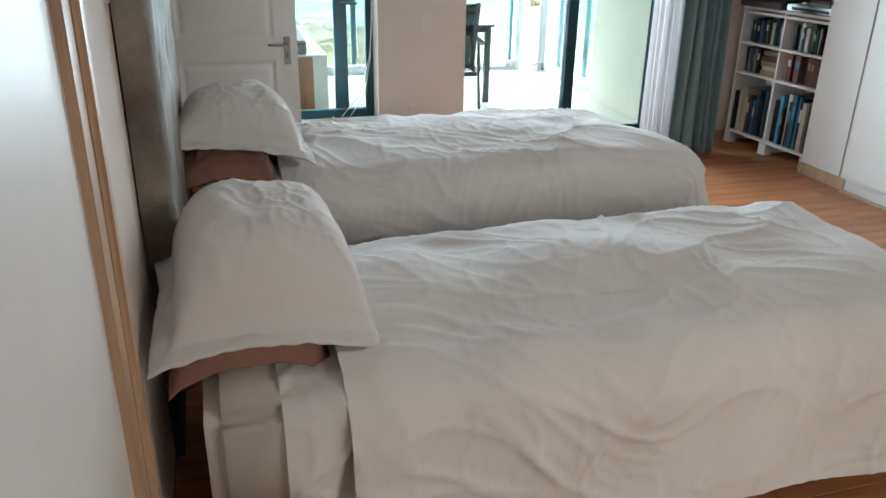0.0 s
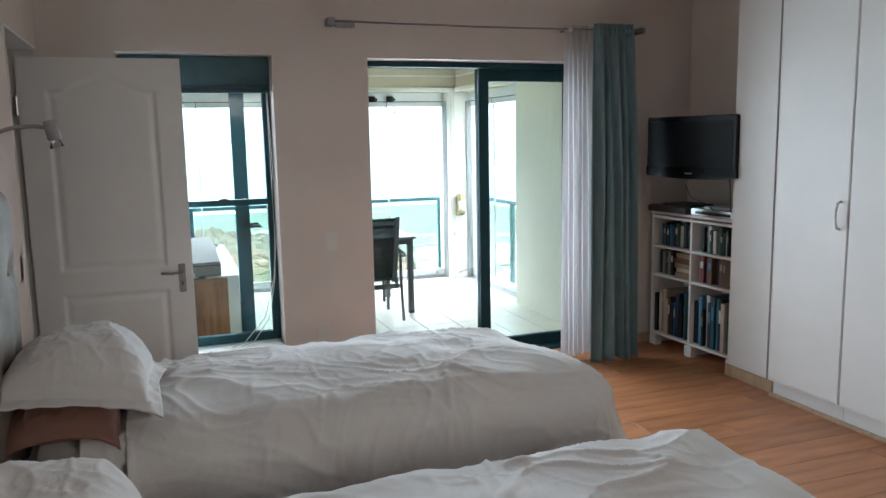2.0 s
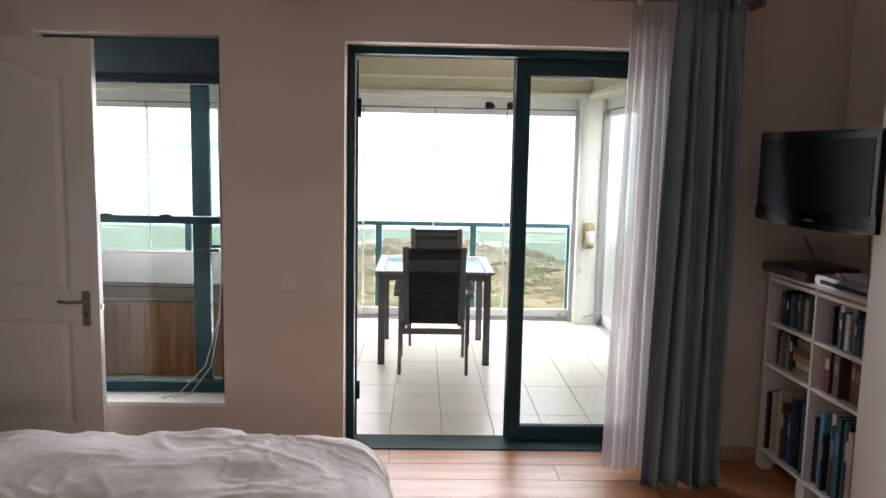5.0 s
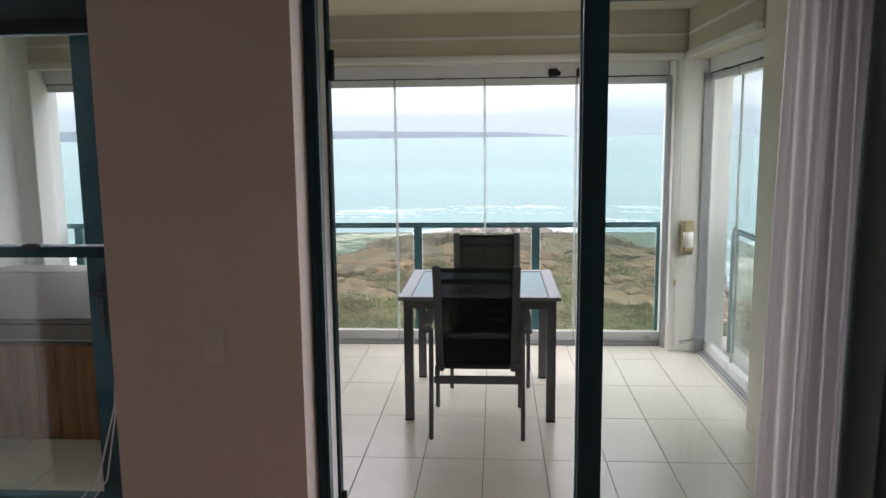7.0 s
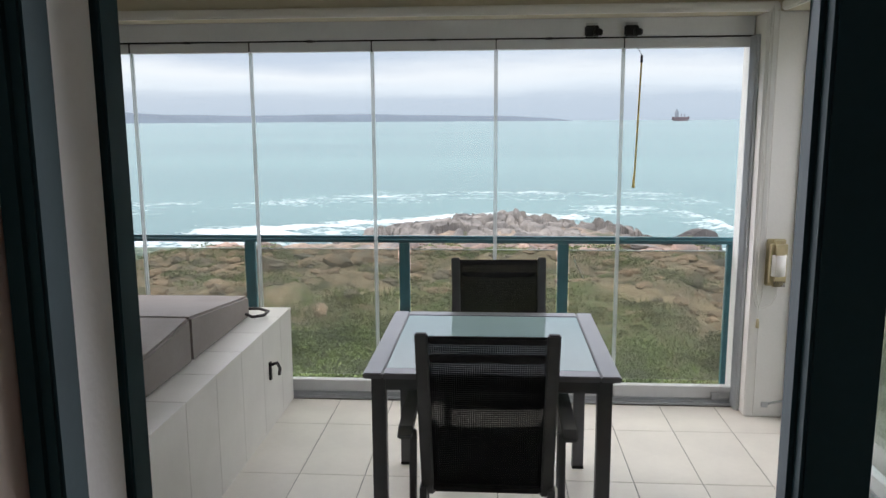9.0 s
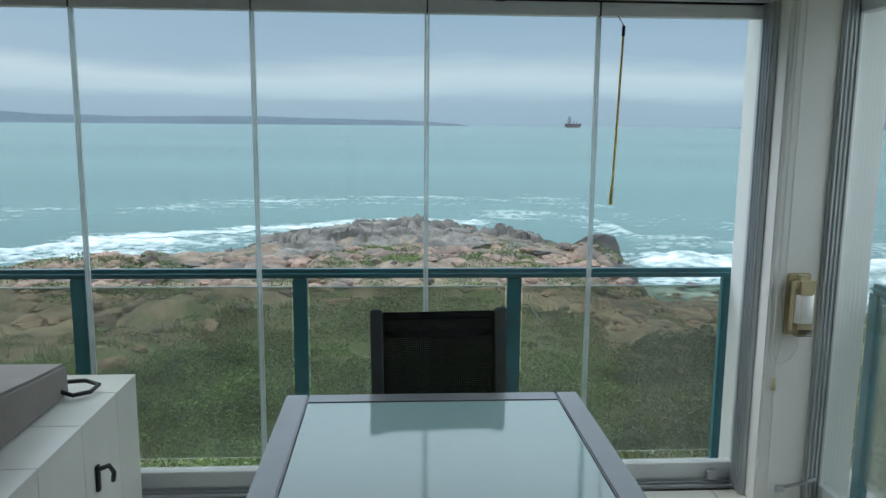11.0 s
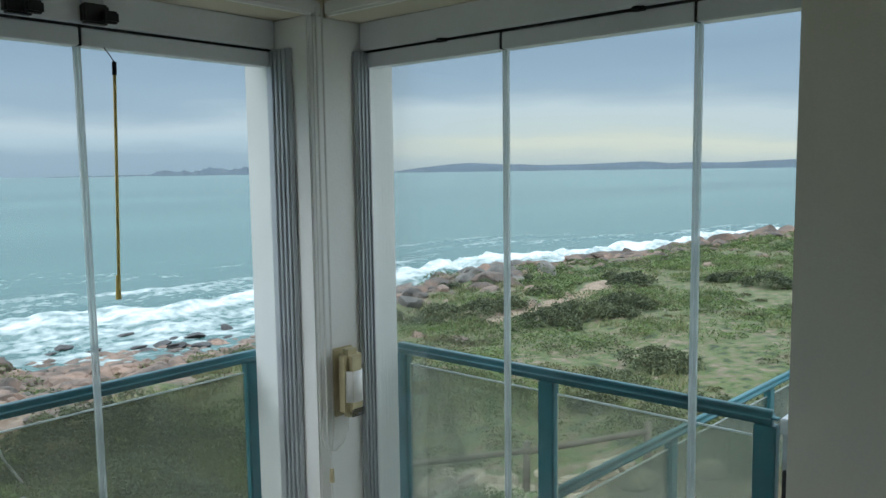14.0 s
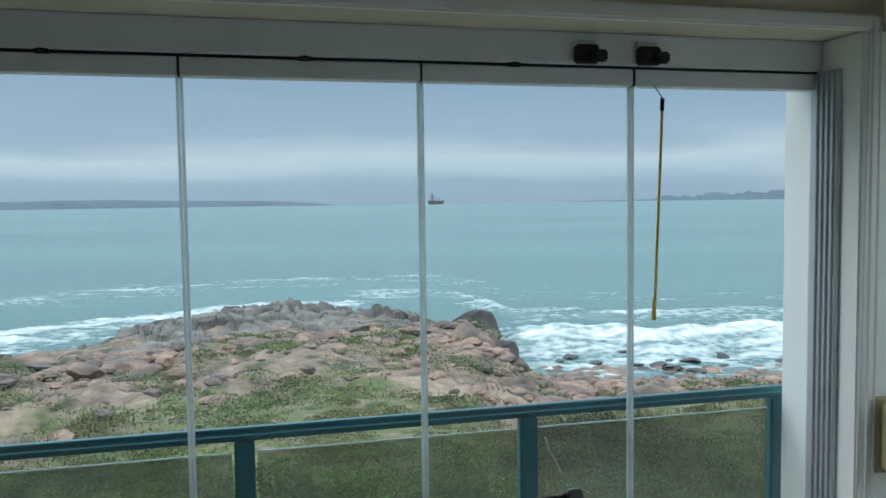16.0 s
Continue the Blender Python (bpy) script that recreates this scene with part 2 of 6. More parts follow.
def part(name, bm, material, parent=None, label="", bevel=0.0, smooth=False, seg=2):
    """Links bm as one mesh object, under a thing or a part where parent is given."""
    bmesh.ops.recalc_face_normals(bm, faces=bm.faces)
    if bevel:
        bmesh.ops.bevel(bm, geom=[e for e in bm.edges if len(e.link_faces) == 2 and e.calc_face_angle(0) > 0.6], offset=bevel, segments=seg, affect="EDGES", clamp_overlap=True)
    me = bpy.data.meshes.new(name)
    bm.to_mesh(me)
    bm.free()
    me.materials.append(material)
    if smooth:
        me.shade_smooth()
    ob = new(name, me)
    ob.parent = parent
    if label:
        ob["label"] = label
    return ob


def shape_part(name, me, parent, at=None):
    ob = new(name, me)
    ob.parent = parent
    if at is not None:
        ob.matrix_basis = at
    return ob


def thing(name, label, category, at=(0, 0, 0), turn=0.0, group="", kind=""):
    """An Empty at a thing's base, which parents its parts."""
    ob = new(name)
    ob.empty_display_size = 0.1
    ob.matrix_basis = pose(*at, 0, 0, turn)
    return tagged(ob, label, category, group, kind)


def setting(name, bm, material, label, category, bevel=0.0, smooth=False):
    return tagged(part(name, bm, material, None, "", bevel, smooth), label, category, "", "structure")


def noshadow(ob):
    ob.visible_shadow = False
    return ob

# ---------------------------------------------------------------- bedroom shell
FLOOR_B, CEIL_IN, CEIL_OUT = -0.095, 2.72, 2.46
setting("wall_sea", boxes((0.08, 0.70, 0, 0.30, FLOOR_B, CEIL_IN), (1.595, 2.2, 0, 0.30, FLOOR_B, CEIL_IN), (3.9, 4.7, 0, 0.30, FLOOR_B, CEIL_IN),
                          (0.70, 1.595, 0, 0.30, 2.115, CEIL_IN), (0.70, 1.595, 0, 0.30, FLOOR_B, 0.258), (2.2, 3.9, 0, 0.30, 2.10, CEIL_IN)),
        PLASTER, "warm white plaster wall with a window and a glazed door", "wall")
setting("trim_reveal", boxes((2.2005, 2.233, 0.206, 0.298, FLOOR_B, 2.0995)), WHITE_WALL, "white plastered outer reveal beside the glazed door", "trim")
setting("wall_head", boxes((0.08, 0.30, -7.2, -1.0, 0, CEIL_IN), (0.08, 0.30, -1.0, -0.09, 2.12, CEIL_IN), (0.08, 0.30, -0.09, 0, 0, CEIL_IN)),
        PLASTER, "warm white plaster wall behind the beds", "wall")
setting("wall_passage", boxes((-1.1, -1.0, -2.0, 0.25, 0, CEIL_IN), (-1.1, 0.08, -2.1, -2.0, 0, CEIL_IN), (-1.0, 0.08, 0.15, 0.25, 0, CEIL_IN)), PLASTER, "plain plaster wall of the passage", "wall")
setting("wall_back", boxes((0.08, 4.9, -7.3, -7.2, 0, CEIL_IN)), PLASTER, "plain plaster wall closing the bedroom", "wall")
setting("wall_alcove", boxes((4.70, 4.85, -1.4, 0.25, 0, CEIL_IN), (4.88, 4.98, -7.2, -1.4, 0, CEIL_IN)), PLASTER,
        "plaster wall with a shallow alcove beside the wardrobes", "wall")
setting("ceiling_bedroom", boxes((-1.1, 4.98, -7.3, 0.25, CEIL_IN, CEIL_IN + 0.1)), CEILING, "white painted bedroom ceiling", "ceiling")
setting("subfloor", boxes((-1.1, 4.98, -7.3, 0.12, -0.12, -0.013)), DARK_BASE, "screed under the laminate boards", "floor")

# ---------------------------------------------------------------- balcony shell
setting("slab", boxes((-1.3, 4.75, 0.25, 4.12, -0.35, FLOOR_B - 0.012)), GROUT, "concrete balcony slab with grey grout joints", "floor")
setting("ceiling_balcony", boxes((-1.3, 4.75, 0.25, 4.12, CEIL_OUT, CEIL_OUT + 0.2)), SOFFIT, "cream painted balcony ceiling", "ceiling")
setting("wall_cream", boxes((4.21, 4.75, 0.25, 2.028, FLOOR_B, CEIL_OUT)), CREAM, "cream plaster side wall of the balcony", "wall")
setting("wall_balcony_end", boxes((-1.3, -0.98, 0.25, 4.0, FLOOR_B, CEIL_OUT)), WHITE_WALL, "white plaster end wall of the balcony", "wall")
setting("pillar_corner", boxes((4.11, 4.53, 3.615, 3.99, FLOOR_B, 2.106)), WHITE_WALL, "white plastered corner pillar", "pillar", bevel=0.006)
setting("pillar_end", boxes((-0.98, -0.82, 3.62, 3.99, FLOOR_B, CEIL_OUT)), WHITE_WALL, "white plastered pillar at the balcony end", "pillar", bevel=0.006)
setting("beam_front", boxes((-0.98, 4.75, 3.63, 4.0, 2.106, CEIL_OUT)), SOFFIT, "cream plastered beam over the glass front", "beam")
setting("beam_side", boxes((4.20, 4.62, 2.028, 3.63, 2.106, CEIL_OUT)), SOFFIT, "cream plastered beam over the side glass", "beam")


def moulding(name, a, b, along, z, w, h, material):
    """A rounded ledge under a beam."""
    x0, x1, y0, y1 = (a, b, along - w, along) if name.endswith("front") else (along - w, along, a, b)
    return setting(name, boxes((x0, x1, y0, y1, z, z + h)), material, "white painted moulding along the beam", "trim", bevel=0.008)


moulding("trim_low_front", -0.98, 4.165, 3.63, 2.104, 0.032, 0.05, CEILING)
moulding("trim_high_front", -0.98, 4.18, 3.63, 2.27, 0.018, 0.022, CEILING)
moulding("trim_low_side", 2.028, 3.595, 4.20, 2.104, 0.032, 0.05, CEILING)
moulding("trim_high_side", 2.028, 3.61, 4.20, 2.27, 0.018, 0.022, CEILING)
setting("wall_outer", boxes((4.98, 9, 0.0, 0.25, -4, 3.2), (-6, -1.3, 0.0, 0.25, -4, 3.2)), CREAM, "cream plaster outer wall of the building", "wall")
setting("wall_pier", boxes((4.335, 4.70, -1.347, -0.925, 0, CEIL_IN)), MELAMINE, "white painted pier between the alcove and the wardrobes", "wall", bevel=0.004)

# ---------------------------------------------------------------- frameless glass front
CLEAR = glass("clear_glass", (0.955, 0.985, 0.985), 0.018, film=0.006)
EDGE = glass("pale_glass_edge", (0.85, 0.9, 0.9), 0.1, film=0.62, film_color=(0.80, 0.84, 0.84))
HAZY = glass("hazy_bronze_glass", (0.66, 0.675, 0.60), 0.05, film=0.10, film_color=(0.40, 0.41, 0.35))
SALTED = glass("salted_side_glass", (0.84, 0.86, 0.80), 0.05, film=0.13, film_color=(0.46, 0.48, 0.42))


def glass_run(name, label, a, b, joints, at, side):
    """A run of frameless panes between a and b on a track; side: it runs along y instead of x."""
    run = thing(name, label, "window", kind="structure")

    def bx(u0, u1, v0, v1, z0, z1):
        return (at + v0, at + v1, u0, u1, z0, z1) if side else (u0, u1, at + v0, at + v1, z0, z1)
    part("track", boxes(bx(a, b, -0.05, 0.10, 2.006, 2.105)), ALU, run, bevel=0.004)
    part("track_gap", boxes(bx(a, b, -0.030, 0.05, 1.998, 2.006)), RUBBER, run)
    part("floor_track", boxes(bx(a, b, -0.07, -0.052, FLOOR_B, FLOOR_B + 0.014), bx(a, b, -0.045, -0.030, FLOOR_B, FLOOR_B + 0.02), bx(a, b, -0.026, 0.08, FLOOR_B, FLOOR_B + 0.03)), GREY_ALU, run, bevel=0.002)
    for lo, hi in zip([a] + joints, joints + [b]):
        pane = part("pane", boxes(bx(lo + 0.004, hi - 0.004, -0.004, 0.004, -0.005, 1.96)), CLEAR, run)
        noshadow(pane)
        part("top_bar", boxes(bx(lo + 0.003, hi - 0.003, -0.028, 0.028, 1.945, 1.998)), ALU, pane, bevel=0.003)
        part("bottom_bar", boxes(bx(lo + 0.003, hi - 0.003, -0.024, 0.028, FLOOR_B + 0.03, 0.005)), ALU, pane, bevel=0.003)
        for e in (lo, hi):
            if e not in (a, b):
                s = 1 if e == lo else -1
                part("edge_seal", boxes(bx(min(e + 0.001 * s, e + 0.010 * s), max(e + 0.001 * s, e + 0.010 * s), -0.006, 0.006, 0.006, 1.944)), EDGE, pane)
    for e in joints:
        part("bar_gap", boxes(bx(e - 0.0028, e + 0.0028, -0.0295, 0.02, 1.945, 2.0)), RUBBER, run)
    return run


front = glass_run("window_front", "frameless folding glass front in white aluminium tracks", -0.80, 4.105, [-0.100, 0.602, 1.305, 2.008, 2.709, 3.414], 3.84, False)
side = glass_run("window_side", "frameless folding glass side in white aluminium tracks", 1.72, 3.61, [2.34, 2.98], 4.40, True)


def track_post(name, x0, x1, y0, y1, ridges):
    """A grooved upright beside the pillar."""
    ob = thing(name, "grooved grey aluminium upright beside the pillar", "upright", kind="structure")
    part("body", boxes((x0, x1, y0, y1, FLOOR_B, 2.0)), GREY_ALU, ob, bevel=0.003)
    for r in ridges:
        part("rib", boxes((*r, FLOOR_B, 2.0)), GREY_ALU, ob, bevel=0.002)


track_post("trim_upright_front", 4.092, 4.109, 3.70, 3.83, [(4.084, 4.092, y_, y_ + 0.009) for y_ in (3.712, 3.737, 3.762, 3.787)])
track_post("trim_upright_side", 4.315, 4.392, 3.597, 3.614, [(x_, x_ + 0.009, 3.589, 3.597) for x_ in (4.321, 4.339, 4.357, 4.375)])
for x in (0.25, 0.95, 1.66, 2.36, 3.0):
    tagged(part("hinge_clip", boxes((x - 0.018, x + 0.018, 3.795, 3.81, 1.994, 2.010), (x - 0.008, x + 0.008, 3.785, 3.796, 1.998, 2.006)), BLACK, front), "small black hinge clip on the track")
for y in (2.50, 3.22):
    tagged(part("hinge_clip", boxes((4.355, 4.37, y - 0.018, y + 0.018, 1.994, 2.010), (4.345, 4.356, y - 0.008, y + 0.008, 1.998, 2.006)), BLACK, side), "small black hinge clip on the track")
for x in (3.232, 3.445):
    lock = part("lock_body", boxes((x - 0.040, x + 0.036, 3.755, 3.79, 2.004, 2.062)), BLACK, front, "black plastic track lock", bevel=0.006)
    part("lock_lever", boxes((x + 0.005, x + 0.052, 3.728, 3.756, 2.006, 2.042)), BLACK, lock, bevel=0.006)
    part("lock_plate", boxes((x - 0.034, x + 0.030, 3.778, 3.79, 2.062, 2.078)), GREY_ALU, lock)

# ---------------------------------------------------------------- railings outside the glass
RAIL_Z = 0.86


def railing(name, label, pts, posts, side, at, z0):
    """A teal rail on posts with hazy glass panels, along x (or along y with side)."""
    rail = thing(name, label, "railing", group="teal glass railings")

    def bx(u0, u1, v0, v1, za, zb):
        return (at + v0, at + v1, u0, u1, za + z0, zb + z0) if side else (u0, u1, at + v0, at + v1, za + z0, zb + z0)
    part("handrail", boxes(bx(pts[0], pts[1], -0.032, 0.032, RAIL_Z - 0.042, RAIL_Z)), TEAL_RAIL, rail, bevel=0.019, smooth=True, seg=6)
    for p in posts:
        part("post", boxes(bx(p - 0.032, p + 0.032, -0.02, 0.02, -0.12, RAIL_Z - 0.042)), TEAL_RAIL, rail, bevel=0.004)
    for p, q in zip(posts, posts[1:]):
        pane = noshadow(part("panel", boxes(bx(p + 0.040, q - 0.040, -0.004, 0.004, -0.03, RAIL_Z - 0.085)), SALTED if side else HAZY, rail, "salt-hazed bronze glass panel"))
        part("panel_edge", boxes(bx(p + 0.040, q - 0.040, -0.005, 0.005, RAIL_Z - 0.085, RAIL_Z - 0.081)), EDGE, pane)
    return rail


railing("balcony_railing", "teal painted railing with salt-hazed glass panels", (-0.95, 4.17), [-0.75, 0.217, 1.185, 2.153, 3.121, 4.125], False, 4.04, 0)
railing("balcony_railing", "short teal painted side railing with hazed glass panels", (2.165, 3.69), [2.20, 2.949, 3.655], True, 4.60, 0)
side_rail = [o for o in scene.objects if o.name.startswith("balcony_railing") and o.parent is None][-1]
part("return_rail", boxes((4.57, 4.80, 2.06, 2.155, 0.805, 0.85)), ALU, side_rail, "pale flat rail at the wall end", bevel=0.004)
part("end_post", boxes((4.585, 4.64, 2.09, 2.15, -0.12, 0.805)), GREY_ALU, side_rail, bevel=0.004)
part("gate_hinge", boxes((4.57, 4.584, 2.12, 2.145, 0.60, 0.70)), BLACK, side_rail, "black gate hinge", bevel=0.003)
STREAK = mat("dried_white_streak", (0.66, 0.65, 0.58), 0.9, var=0.2, scale=30)
front_rail = [o for o in scene.objects if o.name.startswith("balcony_railing") and o.parent is None][0]
bm = bmesh.new()
tube(bm, [(3.185, 4.033, 0.74), (3.20, 4.032, 0.69), (3.225, 4.032, 0.645), (3.25, 4.033, 0.60)], 0.004, 6)
part("dried_streak", bm, STREAK, front_rail, "dried white streak on the glass")

# ---------------------------------------------------------------- balcony furniture
MESH_BLACK = mat("black_textilene", (0.020, 0.020, 0.022), 0.7, var=0.2, scale=30, bump=0.4, fine=220)
FROST = mat("frosted_glass_top", (0.40, 0.58, 0.57), 0.07, var=0.03, scale=3, spec=0.5)
TABLE_RIM = mat("grey_table_rim", (0.25, 0.265, 0.28), 0.36, metal=0.3, var=0.06, scale=6)
CHAIR_ALU = mat("grey_powder_coat", (0.125, 0.131, 0.138), 0.42, metal=0.2, var=0.08, scale=10)


def garden_table():
    t = thing("garden_table", "square grey metal table with a frosted glass top", "table", (2.70, 2.51, FLOOR_B))
    w, h = 0.465, 0.748
    part("glass_top", boxes((-w + 0.075, w - 0.075, -w + 0.075, w - 0.075, h - 0.012, h - 0.002)), FROST, t, "pale green frosted glass top")
    for s in (-1, 1):
        part("top_rim", boxes((min(s * w, s * (w - 0.07)), max(s * w, s * (w - 0.07)), -w, w, h - 0.022, h)), TABLE_RIM, t, bevel=0.004)
        part("top_rim", boxes((-w + 0.072, w - 0.072, min(s * w, s * (w - 0.07)), max(s * w, s * (w - 0.07)), h - 0.022, h)), TABLE_RIM, t, bevel=0.004)
        part("apron", boxes((-w + 0.07, w - 0.07, s * (w - 0.05) - 0.012, s * (w - 0.05) + 0.012, h - 0.075, h - 0.022)), CHAIR_ALU, t)
        part("apron", boxes((s * (w - 0.05) - 0.012, s * (w - 0.05) + 0.012, -w + 0.07, w - 0.07, h - 0.075, h - 0.022)), CHAIR_ALU, t)
        for q in (-1, 1):
            leg = part("leg", boxes((s * (w - 0.052) - 0.026, s * (w - 0.052) + 0.026, q * (w - 0.052) - 0.026, q * (w - 0.052) + 0.026, 0.012, h - 0.022)), CHAIR_ALU, t, bevel=0.004)
            part("foot", boxes((s * (w - 0.052) - 0.027, s * (w - 0.052) + 0.027, q * (w - 0.052) - 0.027, q * (w - 0.052) + 0.027, 0, 0.012)), BLACK, leg)
    return t


def sling_material():
    """Black woven mesh: vertical strands with small gaps that let a little light through."""
    m = mat("black_sling_weave", (0.018, 0.019, 0.021), 0.75, var=0.2, scale=40, spec=0.2)
    t = m.node_tree
    co, wv, wh = t.nodes.new("ShaderNodeTexCoord"), t.nodes.new("ShaderNodeTexWave"), t.nodes.new("ShaderNodeTexWave")
    wv.bands_direction, wh.bands_direction = "X", "Z"
    wv.inputs["Scale"].default_value, wh.inputs["Scale"].default_value = 42, 42
    mul, rg = t.nodes.new("ShaderNodeMath"), t.nodes.new("ShaderNodeMapRange")
    mul.operation = "MULTIPLY"
    for n in (wv, wh):
        wire(t, co.outputs["Object"], n.inputs["Vector"])
    wire(t, wv.outputs["Fac"], mul.inputs[0])
    wire(t, wh.outputs["Fac"], mul.inputs[1])
    rg.inputs["From Min"].default_value, rg.inputs["From Max"].default_value = 0.12, 0.70
    rg.inputs["To Min"].default_value, rg.inputs["To Max"].default_value = 0.02, 0.46
    wire(t, mul.outputs[0], rg.inputs["Value"])
    tr, mx = t.nodes.new("ShaderNodeBsdfTransparent"), t.nodes.new("ShaderNodeMixShader")
    wire(t, rg.outputs["Result"], mx.inputs[0])
    wire(t, t.nodes["Principled BSDF"].outputs[0], mx.inputs[1])
    wire(t, tr.outputs[0], mx.inputs[2])
    wire(t, mx.outputs[0], t.nodes["Material Output"].inputs["Surface"])
    return m


SLING = sling_material()


def garden_chair(at, turn, label):
    """A garden armchair facing +y: flat grey frame, black mesh sling, paddle arms."""
    c = thing("garden_chair", label, "chair", at, turn, group="chairs at the balcony table")
    seat0, seat1, top = (0.26, 0.43), (-0.20, 0.385), (-0.305, 0.962)

    def seat_sheet(u, v):
        x = (v - 0.5) * 0.41
        return (x, seat0[0] + (seat1[0] - seat0[0]) * u, seat0[1] + (seat1[1] - seat0[1]) * u - 0.022 * math.sin(math.pi * u) - 0.012 * math.sin(math.pi * v))

    def back_sheet(u, v):
        x = (v - 0.5) * (0.372 + 0.018 * u)
        return (x, seat1[0] + (top[0] - seat1[0]) * u - 0.018 * math.sin(math.pi * u) * math.sin(math.pi * v), seat1[1] + (top[1] - seat1[1]) * u)
    for nm, fn in (("seat", seat_sheet), ("backrest", back_sheet)):
        bm = bmesh.new()
        grid(bm, 24, 16, fn)
        sling = part(nm, bm, SLING, c, "black woven mesh sling", smooth=True)
        sling.modifiers.new("cloth", "SOLIDIFY").thickness = 0.0015
        if nm == "backrest":
            part("hem", boxes((-0.192, 0.192, -0.314, -0.298, 0.935, 0.960)), MESH_BLACK, sling, bevel=0.006)
            part("hem", boxes((-0.190, 0.190, -0.304, -0.292, 0.872, 0.900)), MESH_BLACK, sling, bevel=0.004)
            part("hem", boxes((-0.186, 0.186, -0.214, -0.196, 0.372, 0.40)), MESH_BLACK, sling, bevel=0.006)

    def bar(name, pts, w, d, label=""):
        """A flat bar of width w across x and depth d through pts, with eased edges."""
        bm, rings = bmesh.new(), []
        pts_ = [Vector(p) for p in pts]
        for i, p in enumerate(pts_):
            dr = (pts_[min(i + 1, len(pts_) - 1)] - pts_[max(i - 1, 0)]).normalized()
            n = dr.cross(Vector((1, 0, 0))).normalized() * d / 2
            xx = Vector((w / 2, 0, 0))
            rings.append([bm.verts.new(p + a_) for a_ in (-xx - n, xx - n, xx + n, -xx + n)])
        for q, r_ in zip(rings, rings[1:]):
            for i in range(4):
                bm.faces.new((q[i], q[(i + 1) % 4], r_[(i + 1) % 4], r_[i]))
        bm.faces.new(rings[0][::-1])
        bm.faces.new(rings[-1])
        bmesh.ops.recalc_face_normals(bm, faces=bm.faces)
        return part(name, bm, CHAIR_ALU, c, label, bevel=0.005, seg=3)
    for s in (-1, 1):
        bar("back_frame", [(s * 0.206, -0.150, 0.352), (s * 0.206, -0.185, 0.362), (s * 0.207, -0.205, 0.40), (s * 0.212, -0.26, 0.70), (s * 0.216, -0.308, 0.972)], 0.043, 0.022)
        bar("seat_frame", [(s * 0.216, 0.28, 0.430), (s * 0.216, 0.22, 0.436), (s * 0.214, -0.16, 0.385)], 0.028, 0.022)
        x = s * 0.252
        bar("front_leg", [(x, 0.21, 0), (x, 0.205, 0.3), (x, 0.19, 0.618)], 0.024, 0.034)
        bar("rear_leg", [(x, -0.315, 0), (x, -0.27, 0.26), (x, -0.245, 0.615)], 0.024, 0.030)
        bar("armrest", [(s * 0.276, -0.285, 0.600), (s * 0.276, -0.25, 0.620), (s * 0.274, -0.10, 0.638), (s * 0.272, 0.12, 0.645), (s * 0.272, 0.24, 0.632), (s * 0.272, 0.275, 0.610)], 0.052, 0.020)
        part("bracket", boxes((s * 0.222 - 0.012, s * 0.222 + 0.012, -0.235, -0.175, 0.335, 0.40)), CHAIR_ALU, c, bevel=0.006)
    part("crossbar", boxes((-0.238, 0.238, -0.262, -0.236, 0.300, 0.345)), CHAIR_ALU, c, bevel=0.006)
    part("crossbar", boxes((-0.238, 0.238, 0.195, 0.222, 0.375, 0.412)), CHAIR_ALU, c, bevel=0.006)
    return c


garden_table()
garden_chair((2.69, 2.105, FLOOR_B), 0, "grey tubular garden armchair with black mesh, back to the bedroom")
garden_chair((2.745, 2.895, FLOOR_B), 183, "grey tubular garden armchair with black mesh, back to the sea")

# ---------------------------------------------------------------- bedroom furniture


def ridge(v, sharp):
    return max(0.0, 1 - abs(noise.noise(v)) * 1.6) ** sharp


def fold(x, y, seed=0.0):
    """Puffs and creases of a duvet, in metres of height."""
    p = Vector((x, y, seed))
    puff = 0.024 * noise.noise(p * 2.9) + 0.015 * noise.noise(p * 5.3 + Vector((3, 1, 0)))
    warp = Vector((noise.noise(p * 2.3), noise.noise(p * 2.3 + Vector((9, 0, 0))), 0)) * 0.22
    q = p + warp
    where = 0.35 + 0.65 * min(1, max(0, noise.noise(p * 1.7 + Vector((0, 4, 1))) + 0.55))
    crease = 0.013 * ridge(Vector((q.x * 1.5 + q.y * 0.7, q.y * 3.6, seed + 1)), 16)
    crease += 0.011 * ridge(Vector((q.x * 3.4, q.y * 1.9 - q.x * 1.4, seed + 5)), 18)
    crease += 0.007 * ridge(Vector((q.x * 6.5 + q.y * 4, q.y * 6.0 - q.x * 3, seed + 8)), 14)
    crease += 0.0026 * ridge(Vector((q.x * 13, q.y * 16, seed + 12)), 8)
    head = math.exp(-max(0, x - 0.8) * 1.6)
    crease += 0.020 * head * ridge(Vector((q.x * 2.6, q.y * 7.5 + q.x * 2.0, seed + 15)), 10)
    return puff + crease * where


